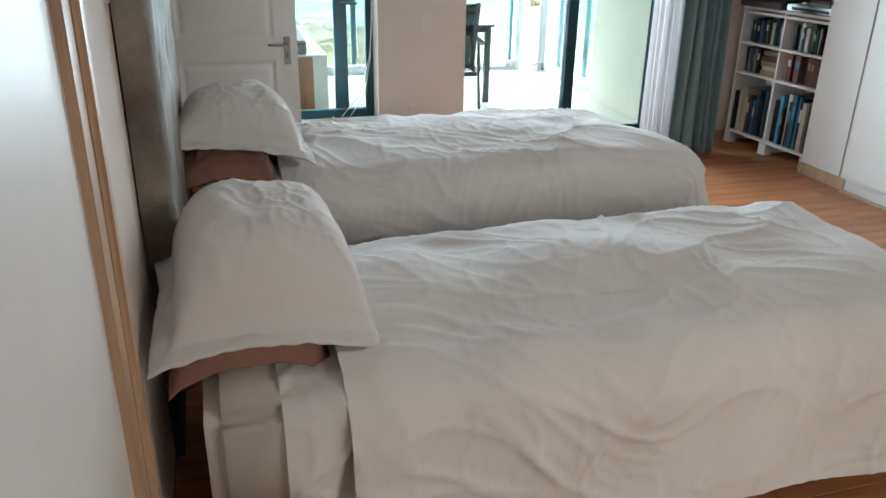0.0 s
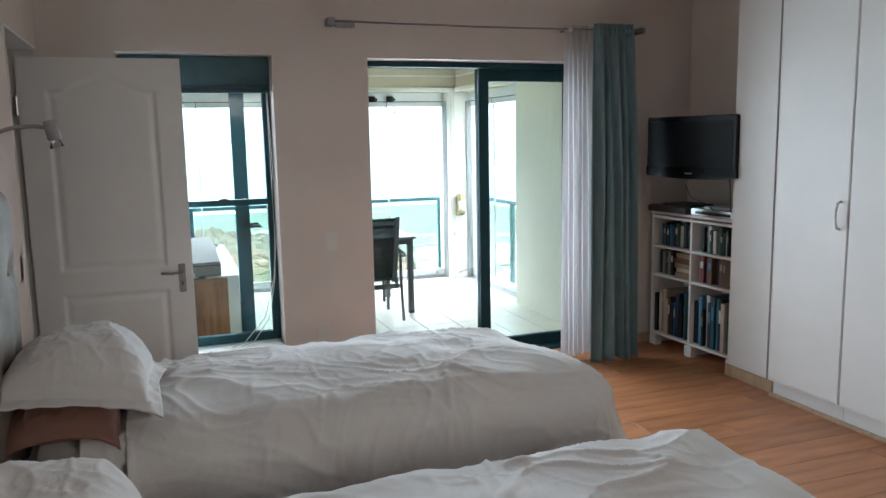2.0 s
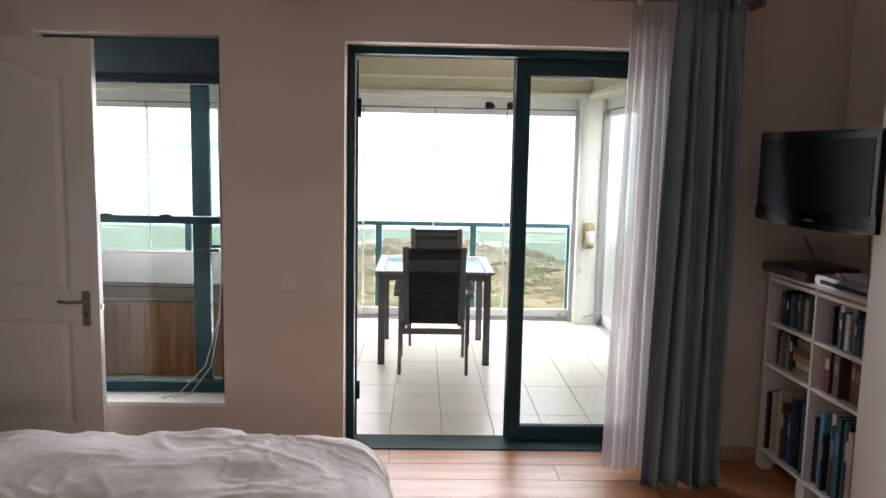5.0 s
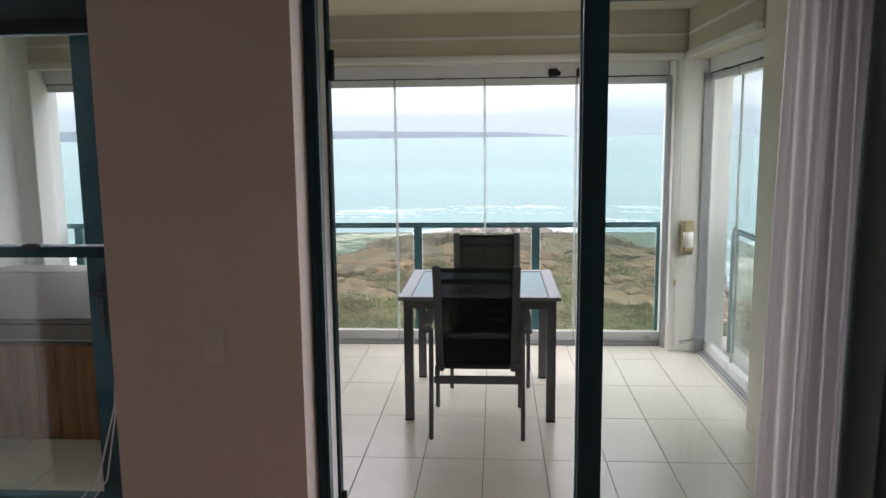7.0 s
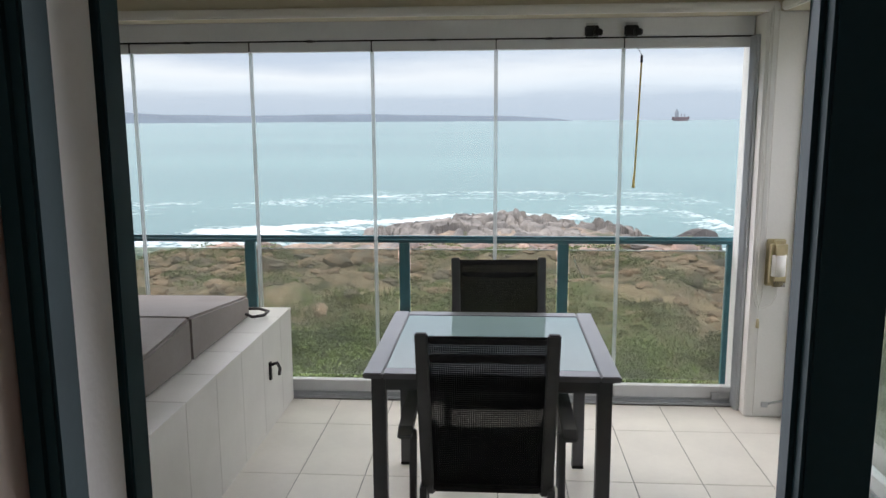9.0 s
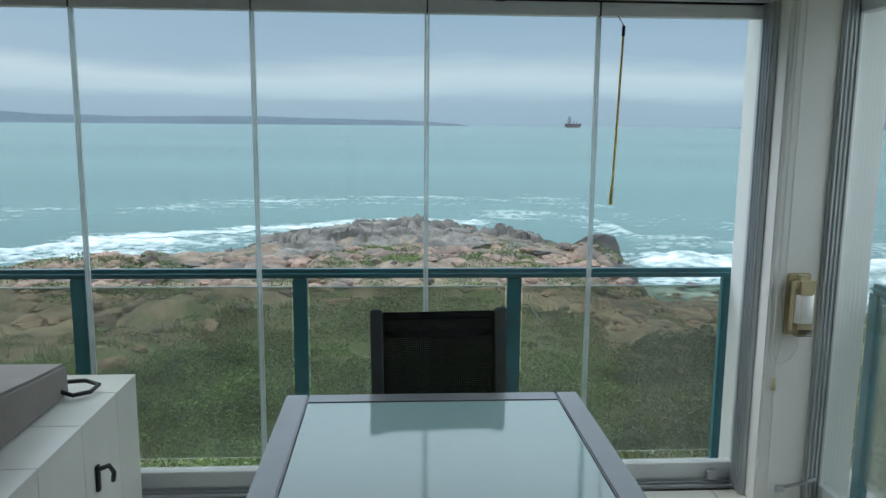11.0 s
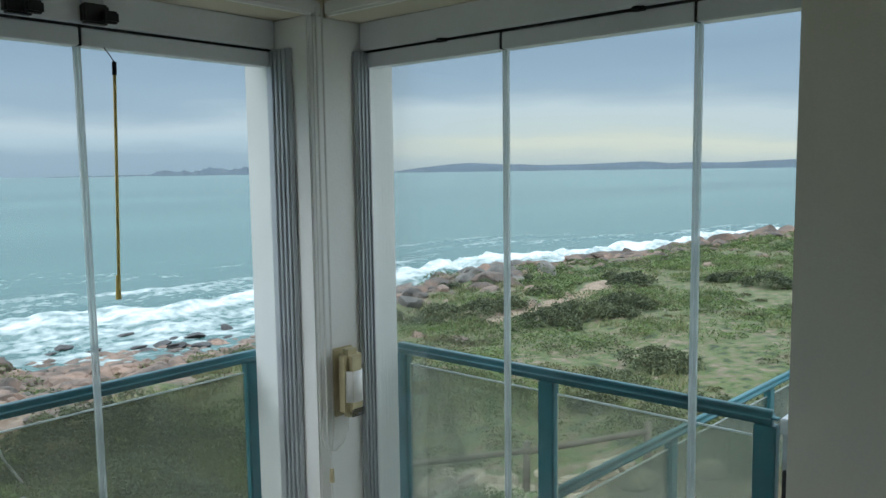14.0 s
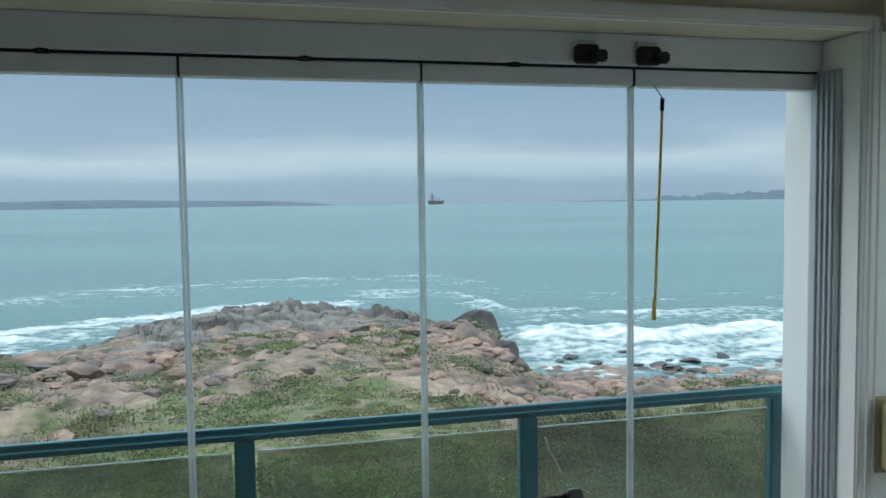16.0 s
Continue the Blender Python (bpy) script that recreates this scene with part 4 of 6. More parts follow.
def ground_z(x, y):
    az, r = math.degrees(math.atan2(x - OX, y - OY)), math.hypot(x - OX, y - OY)
    rs = shore(az)
    f = r / rs
    p = Vector((x, y, 0))
    base = -3.3 - 2.1 * min(1, max(0, (r - 5) / (0.80 * rs - 5)))
    rough = 0.30 * noise.noise(p * 0.16) + 0.14 * noise.noise(p * 0.5) + 0.05 * noise.noise(p * 1.7)
    rock = 0.0
    lim = 0.38 if az < 23 else 0.55
    if f > lim:
        band = min(1, (f - lim) / 0.15)
        cell = noise.cell_vector(p * 0.45)
        band *= 1.0 if az > 24 else 1.25
        rock = band * (0.55 * abs(noise.noise(p * 0.33 + Vector((5, 0, 0)))) + 0.30 * abs(noise.noise(p * 0.9)) + 0.12 * (cell.x - 0.5))
    z = base + rough + rock
    low = min(1, max(0, (az - 16) / 4)) * min(1, max(0, (46 - az) / 5)) * min(1, max(0, (f - 0.60) / 0.36))
    z += (SEA_Z - 0.15 - z) * low * 0.9
    if f > 0.90:
        k = min(1, (f - 0.90) / 0.16)
        z = z * (1 - k) + (SEA_Z - 0.9) * k
    if r > 2.5 * rs:
        z = SEA_Z - 3
    return z


def polar_mesh(name, az0, az1, na, radii, fz):
    verts, faces = [], []
    for r in radii:
        for i in range(na + 1):
            a = radians(az0 + (az1 - az0) * i / na)
            rr = r(math.degrees(a)) if callable(r) else r
            x, y = OX + rr * math.sin(a), OY + rr * math.cos(a)
            verts.append((x, y, fz(x, y)))
    w = na + 1
    for j in range(len(radii) - 1):
        for i in range(na):
            k = j * w + i
            faces.append((k, k + 1, k + w + 1, k + w))
    me = bpy.data.meshes.new(name)
    me.from_pydata(verts, [], faces)
    me.shade_smooth()
    return me


def coast_material():
    m = bpy.data.materials.new("coastal_scrub_and_rock")
    m.use_nodes = True
    t = m.node_tree
    b = t.nodes["Principled BSDF"]
    b.inputs["Roughness"].default_value = 0.9
    co = t.nodes.new("ShaderNodeTexCoord")
    at = t.nodes.new("ShaderNodeAttribute")
    at.attribute_name = "rockiness"

    def nz(scale, detail=6):
        n = t.nodes.new("ShaderNodeTexNoise")
        n.inputs["Scale"].default_value, n.inputs["Detail"].default_value = scale, detail
        wire(t, co.outputs["Object"], n.inputs["Vector"])
        return n

    def rp(src, *stops):
        r = t.nodes.new("ShaderNodeValToRGB")
        e = r.color_ramp.elements
        e[0].position, e[0].color = stops[0][0], (*stops[0][1], 1)
        e[1].position, e[1].color = stops[-1][0], (*stops[-1][1], 1)
        for p, c in stops[1:-1]:
            e.new(p).color = (*c, 1)
        wire(t, src, r.inputs["Fac"])
        return r.outputs["Color"]
    green = rp(nz(2.6, 14).outputs["Fac"], (0.36, (0.028, 0.040, 0.014)), (0.44, (0.075, 0.108, 0.028)), (0.53, (0.11, 0.115, 0.045)), (0.60, (0.14, 0.115, 0.070)), (0.70, (0.22, 0.175, 0.12)))
    rock = rp(nz(1.1, 12).outputs["Fac"], (0.34, (0.055, 0.060, 0.032)), (0.43, (0.12, 0.098, 0.068)), (0.50, (0.20, 0.14, 0.098)), (0.57, (0.17, 0.135, 0.10)), (0.66, (0.27, 0.205, 0.145)))
    sand = rp(nz(3.0).outputs["Fac"], (0.35, (0.19, 0.135, 0.092)), (0.65, (0.31, 0.235, 0.165)))
    mixs = t.nodes.new("ShaderNodeMix")
    mixs.data_type = "RGBA"
    sa, sm_ = t.nodes.new("ShaderNodeAttribute"), t.nodes.new("ShaderNodeMath")
    sa.attribute_name = "sandiness"
    sm_.operation = "MULTIPLY_ADD"
    sm_.inputs[1].default_value = 0.7
    wire(t, nz(0.9, 10).outputs["Fac"], sm_.inputs[0])
    wire(t, sa.outputs["Fac"], sm_.inputs[2])
    wire(t, rp(sm_.outputs[0], (0.70, (0, 0, 0)), (0.95, (1, 1, 1))), mixs.inputs["Factor"])
    wire(t, green, mixs.inputs["A"])
    wire(t, sand, mixs.inputs["B"])
    blend = t.nodes.new("ShaderNodeMath")
    blend.operation = "MULTIPLY_ADD"
    blend.inputs[1].default_value = 0.9
    wire(t, nz(0.6).outputs["Fac"], blend.inputs[0])
    wire(t, at.outputs["Fac"], blend.inputs[2])
    mixr = t.nodes.new("ShaderNodeMix")
    mixr.data_type = "RGBA"
    wire(t, rp(blend.outputs[0], (0.78, (0, 0, 0)), (0.86, (1, 1, 1))), mixr.inputs["Factor"])
    wire(t, mixs.outputs["Result"], mixr.inputs["A"])
    vo = t.nodes.new("ShaderNodeTexVoronoi")
    vo.feature = "DISTANCE_TO_EDGE"
    vo.inputs["Scale"].default_value = 1.9
    wv = t.nodes.new("ShaderNodeMixRGB")
    wv.inputs["Fac"].default_value = 0.45
    wire(t, co.outputs["Object"], wv.inputs["Color1"])
    wire(t, nz(1.2).outputs["Color"], wv.inputs["Color2"])
    wire(t, wv.outputs["Color"], vo.inputs["Vector"])
    joint = rp(vo.outputs["Distance"], (0.0, (0.5, 0.48, 0.45)), (0.03, (1, 1, 1)))
    cr_ = t.nodes.new("ShaderNodeMix")
    cr_.data_type, cr_.blend_type = "RGBA", "MULTIPLY"
    cr_.inputs["Factor"].default_value = 1.0
    wire(t, rock, cr_.inputs["A"])
    wire(t, joint, cr_.inputs["B"])
    wire(t, cr_.outputs["Result"], mixr.inputs["B"])
    wire(t, mixr.outputs["Result"], b.inputs["Base Color"])
    bp = t.nodes.new("ShaderNodeBump")
    bp.inputs["Strength"].default_value, bp.inputs["Distance"].default_value = 0.8, 0.15
    wire(t, nz(3.0, 12).outputs["Fac"], bp.inputs["Height"])
    wire(t, bp.outputs["Normal"], b.inputs["Normal"])
    return m


PATH_SAND = ((60.8, 43.5), (60.4, 41), (58.2, 37.5), (57.6, 35.5), (54.0, 33.0), (53.0, 30.0))


def sandiness(x, y):
    """Bare sand: a band before the rocks, a footpath, and gravel beside the building."""
    az, r = math.degrees(math.atan2(x - OX, y - OY)), math.hypot(x - OX, y - OY)
    n = noise.noise(Vector((x * 0.22, y * 0.22, 13)))
    s = 0.0
    if az < 30:
        s = math.exp(-((r - 24.0 - 2.5 * n) / 2.6) ** 2) * min(1, (26 - az) / 8) * (0.62 + 0.7 * n)
    for (a0, r0), (a1, r1) in zip(PATH_SAND, PATH_SAND[1:]):
        for k in range(5):
            px, py = polar(a0 + (a1 - a0) * k / 5, r0 + (r1 - r0) * k / 5)
            s = max(s, 1.05 - math.hypot(x - px, y - py) / 1.1)
    s = max(s, 0.9 * math.exp(-((az - 26) / 5) ** 2 - ((r - 9.2) / 1.3) ** 2))
    if az > 44:
        s = max(s, (0.75 + 0.6 * n) * min(1, max(0, (az - 55) / 5)) * math.exp(-((r - 10.5) / 2.2) ** 2), (0.55 + 0.5 * n) * math.exp(-((r - 12.4) / 0.9) ** 2), 0.40 * max(0, n) * math.exp(-((r - 24) / 7) ** 2))
    return min(1.0, max(0.0, s))


def polar(az, r):
    a = radians(az)
    return OX + r * math.sin(a), OY + r * math.cos(a)


def rockiness(x, y):
    az, r = math.degrees(math.atan2(x - OX, y - OY)), math.hypot(x - OX, y - OY)
    f = r / shore(az)
    edge = 0.36 if az < 22 else 0.36 + 0.24 * (az - 22) / 6 if az < 28 else 0.60 + 0.22 * min(1, max(0, az - 44) / 12)
    return 0.75 * min(1, max(0, (f - edge) / 0.22)) * (1 - 0.85 * sandiness(x, y))


def radius_row(f):
    return lambda az: f * shore(az)


land = polar_mesh("ground", -75, 100, 420, [2.9] + [(lambda az, f=f: 3 + (shore(az) * 1.06 - 3) * f) for f in [k / 150 for k in range(1, 151)]], ground_z)
land.materials.append(coast_material())
attr = land.attributes.new("rockiness", "FLOAT", "POINT")
sand_attr = land.attributes.new("sandiness", "FLOAT", "POINT")
sand_attr.data.foreach_set("value", [sandiness(v.co.x, v.co.y) for v in land.vertices])
attr.data.foreach_set("value", [rockiness(v.co.x, v.co.y) for v in land.vertices])
tagged(new("ground", land), "coastal slope of green scrub, sand and pinkish rock", "ground", "", "structure")


def sea_material():
    m = bpy.data.materials.new("turquoise_sea")
    m.use_nodes = True
    t = m.node_tree
    b = t.nodes["Principled BSDF"]
    b.inputs["Roughness"].default_value = 0.22
    b.inputs["IOR"].default_value = 1.33
    co = t.nodes.new("ShaderNodeTexCoord")
    mp = t.nodes.new("ShaderNodeMapping")
    mp.inputs["Scale"].default_value = (0.25, 1.0, 1.0)
    wire(t, co.outputs["Object"], mp.inputs["Vector"])

    def nz(scale, detail=5, src=mp):
        n = t.nodes.new("ShaderNodeTexNoise")
        n.inputs["Scale"].default_value, n.inputs["Detail"].default_value = scale, detail
        wire(t, src.outputs["Vector" if src is mp else "Object"], n.inputs["Vector"])
        return n
    col = t.nodes.new("ShaderNodeValToRGB")
    e = col.color_ramp.elements
    e[0].position, e[0].color = 0.35, (0.052, 0.120, 0.113, 1)
    e[1].position, e[1].color = 0.65, (0.098, 0.192, 0.174, 1)
    wire(t, nz(0.012, 4).outputs["Fac"], col.inputs["Fac"])
    at = t.nodes.new("ShaderNodeAttribute")
    at.attribute_name = "foam"
    fo = t.nodes.new("ShaderNodeMath")
    fo.operation = "MULTIPLY_ADD"
    fo.inputs[1].default_value = 0.75
    f2 = t.nodes.new("ShaderNodeMath")
    f2.operation = "MULTIPLY_ADD"
    f2.inputs[1].default_value = 0.75
    wire(t, nz(1.6, 10, co).outputs["Fac"], f2.inputs[0])
    wire(t, at.outputs["Fac"], f2.inputs[2])
    wire(t, nz(0.7, 10).outputs["Fac"], fo.inputs[0])
    wire(t, f2.outputs[0], fo.inputs[2])
    fr = t.nodes.new("ShaderNodeMapRange")
    fr.inputs["From Min"].default_value, fr.inputs["From Max"].default_value = 1.04, 1.34
    wire(t, fo.outputs[0], fr.inputs["Value"])
    mx = t.nodes.new("ShaderNodeMix")
    mx.data_type = "RGBA"
    mx.inputs["B"].default_value = (0.64, 0.68, 0.68, 1)
    wire(t, fr.outputs["Result"], mx.inputs["Factor"])
    wire(t, col.outputs["Color"], mx.inputs["A"])
    wire(t, mx.outputs["Result"], b.inputs["Base Color"])
    ro = t.nodes.new("ShaderNodeMapRange")
    ro.inputs["To Min"].default_value, ro.inputs["To Max"].default_value = 0.25, 0.95
    wire(t, fr.outputs["Result"], ro.inputs["Value"])
    wire(t, ro.outputs["Result"], b.inputs["Roughness"])
    bp = t.nodes.new("ShaderNodeBump")
    bp.inputs["Strength"].default_value, bp.inputs["Distance"].default_value = 0.6, 0.25
    wire(t, nz(0.35, 6).outputs["Fac"], bp.inputs["Height"])
    wire(t, bp.outputs["Normal"], b.inputs["Normal"])
    return m


def breaker(x, y):
    """The wave's lift over the calm sea and its foam."""
    az, r = math.degrees(math.atan2(x - OX, y - OY)), math.hypot(x - OX, y - OY)
    rs = shore(az)
    d = r - rs
    wob = 2.2 * noise.noise(Vector((az * 0.13, 0, 4))) + 0.8 * noise.noise(Vector((az * 0.5, 2, 4)))
    lift = foam = 0.0
    for off, width, h, a0, a1, fm in ((8.5, 3.4, 0.9, 16, 44, 0.56), (5.0, 4.0, 1.4, 41, 84, 0.60), (19, 2.5, 0.25, 4, 50, 0.38), (12, 3.0, 0.3, -26, 10, 0.46), (33, 3.0, 0.2, -30, 60, 0.30), (9, 2.0, 0.3, -40, -12, 0.5), (26, 2.0, 0.2, 44, 80, 0.30)):
        gate = min(1, max(0, (az - a0) / 4)) * min(1, max(0, (a1 - az) / 4))
        s = (d - off - wob) / width
        g = math.exp(-s * s) * gate
        lift += h * g * (0.7 + 0.6 * noise.noise(Vector((x * 0.5, y * 0.5, 1))))
        trail = math.exp(-((s + 1.3) / 1.6) ** 2) * gate
        foam = max(foam, fm * g, fm * 0.72 * trail)
    near = max(0, 1 - abs(d - 0.5) / 3.5)
    foam = max(foam, 0.40 * near)
    if 16 < az < 45 and -4 < d < 8:
        foam = max(foam, 0.30)
    return lift + 0.05 * noise.noise(Vector((x * 0.7, y * 0.7, 0))), foam


sea = polar_mesh("water", -88, 112, 520, [radius_row(0.86 + 0.02 * k) for k in range(45)] + [(lambda az, k=k: shore(az) * 1.74 * 1.13 ** k) for k in range(1, 40)] , lambda x, y: SEA_Z + (breaker(x, y)[0] if math.hypot(x, y) < 260 else 0))
sea.materials.append(sea_material())
fa = sea.attributes.new("foam", "FLOAT", "POINT")
fa.data.foreach_set("value", [breaker(v.co.x, v.co.y)[1] if math.hypot(v.co.x, v.co.y) < 260 else 0.0 for v in sea.vertices])
tagged(new("water", sea), "turquoise sea with lines of white breaking surf", "sea", "", "structure")

# far shores across the bay; the air's haze is put into their blue-grey colour
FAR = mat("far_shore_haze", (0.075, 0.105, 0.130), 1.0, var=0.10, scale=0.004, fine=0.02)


def far_shore(az0, az1, dist, height, seed, power=0.6):
    bm = bmesh.new()
    n = 90

    def at(u, v):
        az = radians(az0 + (az1 - az0) * u)
        env = min(1, u * 8) ** power * min(1, (1 - u) * 8) ** power
        h = height * env * (0.65 + 0.5 * noise.noise(Vector((u * 5, seed, 0))) + 0.12 * noise.noise(Vector((u * 22, seed, 3))))
        rr = dist + v * 400
        prof = math.sin(math.pi * min(1, v * 1.0) * 0.5)
        return (OX + rr * math.sin(az), OY + rr * math.cos(az), SEA_Z - 1 + max(1.5, h + 1) * prof)
    grid(bm, n, 6, at)
    return bm


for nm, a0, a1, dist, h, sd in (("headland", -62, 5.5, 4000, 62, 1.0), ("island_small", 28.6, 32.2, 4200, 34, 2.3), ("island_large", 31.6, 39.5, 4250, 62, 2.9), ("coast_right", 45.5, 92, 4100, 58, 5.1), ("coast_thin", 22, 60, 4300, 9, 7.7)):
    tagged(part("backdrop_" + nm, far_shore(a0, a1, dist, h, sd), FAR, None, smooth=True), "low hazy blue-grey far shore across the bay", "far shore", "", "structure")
# the ship's hull and bridge colours have the distance haze mixed in
SHIPC = mat("ship_hull_haze", (0.16, 0.12, 0.13), 0.9, var=0.1, scale=0.05)
ship = thing("cargo_ship", "dark cargo ship lying at anchor on the horizon", "ship", (OX + 3000 * math.sin(radians(12.92)), OY + 3000 * math.cos(radians(12.92)), SEA_Z))
part("hull", boxes((-26, 26, -8, 8, 0, 14), (-30, -26, -6, 6, 4, 15), (26, 31, -5, 5, 5, 16)), SHIPC, ship)
part("bridge", boxes((-20, -8, -7, 7, 14, 34), (-17, -11, -5, 5, 34, 42)), mat("ship_bridge_haze", (0.26, 0.28, 0.31), 0.9, var=0.1, scale=0.05), ship)
part("crane", boxes((2, 4, -1, 1, 14, 26)), SHIPC, ship)
part("crane", boxes((14, 16, -1, 1, 14, 24)), SHIPC, ship)


# ---------------------------------------------------------------- boulders along the shore
GRANITE = mat("pink_and_grey_granite", (0.15, 0.125, 0.108), 0.9, var=0.35, scale=0.55, bump=0.7, fine=6, second=(0.26, 0.175, 0.13), blend=(0.38, 0.62), island=0.28, joints=1.5)
GREY_ROCK = mat("grey_granite", (0.12, 0.113, 0.104), 0.9, var=0.35, scale=0.7, bump=0.7, fine=6, second=(0.22, 0.198, 0.17), island=0.25, joints=1.2)
WET = mat("wet_dark_rock", (0.022, 0.020, 0.019), 0.5, var=0.3, scale=1.5, bump=0.6, fine=5)


def boulder_mesh(seed, material, flat=0.62):
    """A weathered, jointed granite boulder about 1 m in radius."""
    bm = bmesh.new()
    bmesh.ops.create_icosphere(bm, subdivisions=3, radius=1.0)
    r = random.Random(seed)
    cuts = [(Vector((r.uniform(-1, 1), r.uniform(-1, 1), r.uniform(-0.3, 1))).normalized(), r.uniform(0.46, 0.80)) for _ in range(15)]
    for v in bm.verts:
        p = v.co.copy()
        for n, d in cuts:
            over = p.dot(n) - d
            if over > 0:
                p -= n * over * 0.93
        k = 1 + 0.11 * noise.noise(p * 1.3 + Vector((seed, 0, 0))) + 0.06 * noise.noise(p * 3.7 + Vector((0, seed, 0))) - 0.05 * ridge(p * 1.8 + Vector((0, 0, seed)), 8)
        v.co = Vector((p.x * 1.25, p.y, p.z * flat)) * k
    me = bpy.data.meshes.new("boulder")
    bm.to_mesh(me)
    bm.free()
    me.materials.append(material)
    me.shade_smooth()
    me.set_sharp_from_angle(angle=radians(24))
    return me


PINKS = [boulder_mesh(k, GRANITE, 0.55 + 0.06 * (k % 4)) for k in range(6)]
GREYS = [boulder_mesh(20 + k, GREY_ROCK, 0.55 + 0.08 * (k % 3)) for k in range(4)]
DARKS = [boulder_mesh(60 + k, mat("dark_weathered_granite", (0.05, 0.047, 0.045), 0.9, var=0.35, scale=0.8, bump=0.7, fine=6, second=(0.11, 0.096, 0.086), joints=0.9), 0.75) for k in range(2)]
WETS = [boulder_mesh(40 + k, WET, 0.35) for k in range(2)]
rrng = random.Random(5)


def boulder(az, f, size, meshes, sink=0.35, tall=1.0, label="weathered pinkish granite boulder on the shore", sea=False, heap=None):
    x, y = polar(az, f * shore(az))
    z = max(ground_z(x, y), SEA_Z - 0.4) if sea else ground_z(x, y)
    me = rrng.choice(meshes)
    m = Matrix.LocRotScale((x, y, z + size * (0.5 - sink) * tall * 0.6), Euler((rrng.uniform(-0.25, 0.25), rrng.uniform(-0.25, 0.25), rrng.uniform(0, 6.3))), (size, size * rrng.uniform(0.75, 1.1), size * tall))
    if heap is not None:
        heap.append((np.array([(m @ v.co)[:] for v in me.vertices]), np.array([p.vertices[:] for p in me.polygons])))
        return None
    ob = new("boulder", me)
    ob.matrix_basis = m
    return tagged(ob, label, "rock", "shore boulders")


HEAP, AWASH = [], []
for k in range(105):
    az = rrng.uniform(-24, 34)
    f = 1.0 - abs(rrng.gauss(0, 0.10))
    if -17 < az < 13 and f > 0.83:
        f -= 0.17
    flat = 0.5 if -17 < az < 13 else 0.9
    grey = (-16 < az < 13 and f > 0.80)
    boulder(az, f, rrng.uniform(0.5, 1.25) * (0.75 if az > 18 else 1), GREYS if grey else PINKS, 0.35, flat, label="weathered grey granite boulder on the shore" if grey else "weathered pinkish granite boulder on the shore")
for k in range(70):
    az = rrng.uniform(17, 43)
    boulder(az, rrng.uniform(0.84, 1.0), rrng.uniform(0.3, 0.75), PINKS, 0.3, rrng.uniform(0.7, 1.0), heap=HEAP)
for k in range(250):
    az = rrng.uniform(42, 80)
    f = 1.0 - abs(rrng.gauss(0, 0.13 if az < 55 else 0.055))
    grey = az < 58 and rrng.random() < 0.6
    boulder(az, f, rrng.uniform(0.40, 1.0) * (1 + (az - 42) / 38), GREYS if grey else PINKS, label="weathered grey granite boulder on the shore" if grey else "weathered pinkish granite boulder on the shore", sink=rrng.uniform(0.0, 0.5), tall=rrng.uniform(0.7, 1.1))
for k in range(230):
    az = rrng.uniform(42, 81)
    boulder(az, 1.0 - abs(rrng.gauss(0, 0.05)), rrng.uniform(0.4, 0.95), PINKS, rrng.uniform(-0.1, 0.4), rrng.uniform(0.6, 1.0), "", heap=HEAP)
for k in range(55):
    az, f = rrng.uniform(44, 76), rrng.uniform(0.50, 0.90)
    boulder(az, f, rrng.uniform(0.25, 0.7), PINKS, 0.5, 0.6, "", heap=HEAP)
# the grey outcrop straight out, the leaning boulder beside it, and a rounded one in the water
CREST = ((-18, -6.2), (-14, -5.55), (-10, -5.2), (-6, -4.75), (-3, -4.4), (2, -4.38), (5, -4.65), (8, -4.80), (11, -5.3), (14, -6.2))


def crest(az):
    for (a0, z0), (a1, z1) in zip(CREST, CREST[1:]):
        if a0 <= az <= a1:
            return z0 + (z1 - z0) * (az - a0) / (a1 - a0)
    return -6.3


def outcrop(u, v):
    """A jointed granite ridge at the water, from its landward foot to the sea."""
    az, f = -18 + 32 * u, 0.83 + 0.20 * v
    x, y = polar(az, f * shore(az))
    p = Vector((x, y, 0))
    foot = ground_z(x, y) if v < 0.5 else SEA_Z - 0.8
    prof = math.sin(math.pi * min(1, v / 0.98)) ** 0.55 if v < 1 else 0
    top = crest(az) + 0.35 * noise.noise(p * 0.42) + 0.16 * noise.noise(p * 1.1) + 0.05 * noise.noise(p * 3)
    cell = noise.cell_vector(Vector((x * 0.55 + 0.8 * noise.noise(p * 0.5), y * 0.9, 3)))
    slab = noise.cell_vector(Vector((x * 0.26 + y * 0.10 + 0.5 * noise.noise(p * 0.3), y * 0.5 - x * 0.08, 7)))
    top += 0.22 * (cell.x - 0.5) + 0.55 * (slab.x - 0.5) + 0.10 * (slab.y - 0.5) * (x % 3.8)
    top -= 0.65 * ridge(Vector((x * 0.45 + y * 0.2, y * 0.35, 4)), 12) + 0.40 * ridge(Vector((x * 0.9, y * 0.8 - x * 0.4, 9)), 12)
    return (x, y, foot + (top - foot) * prof)


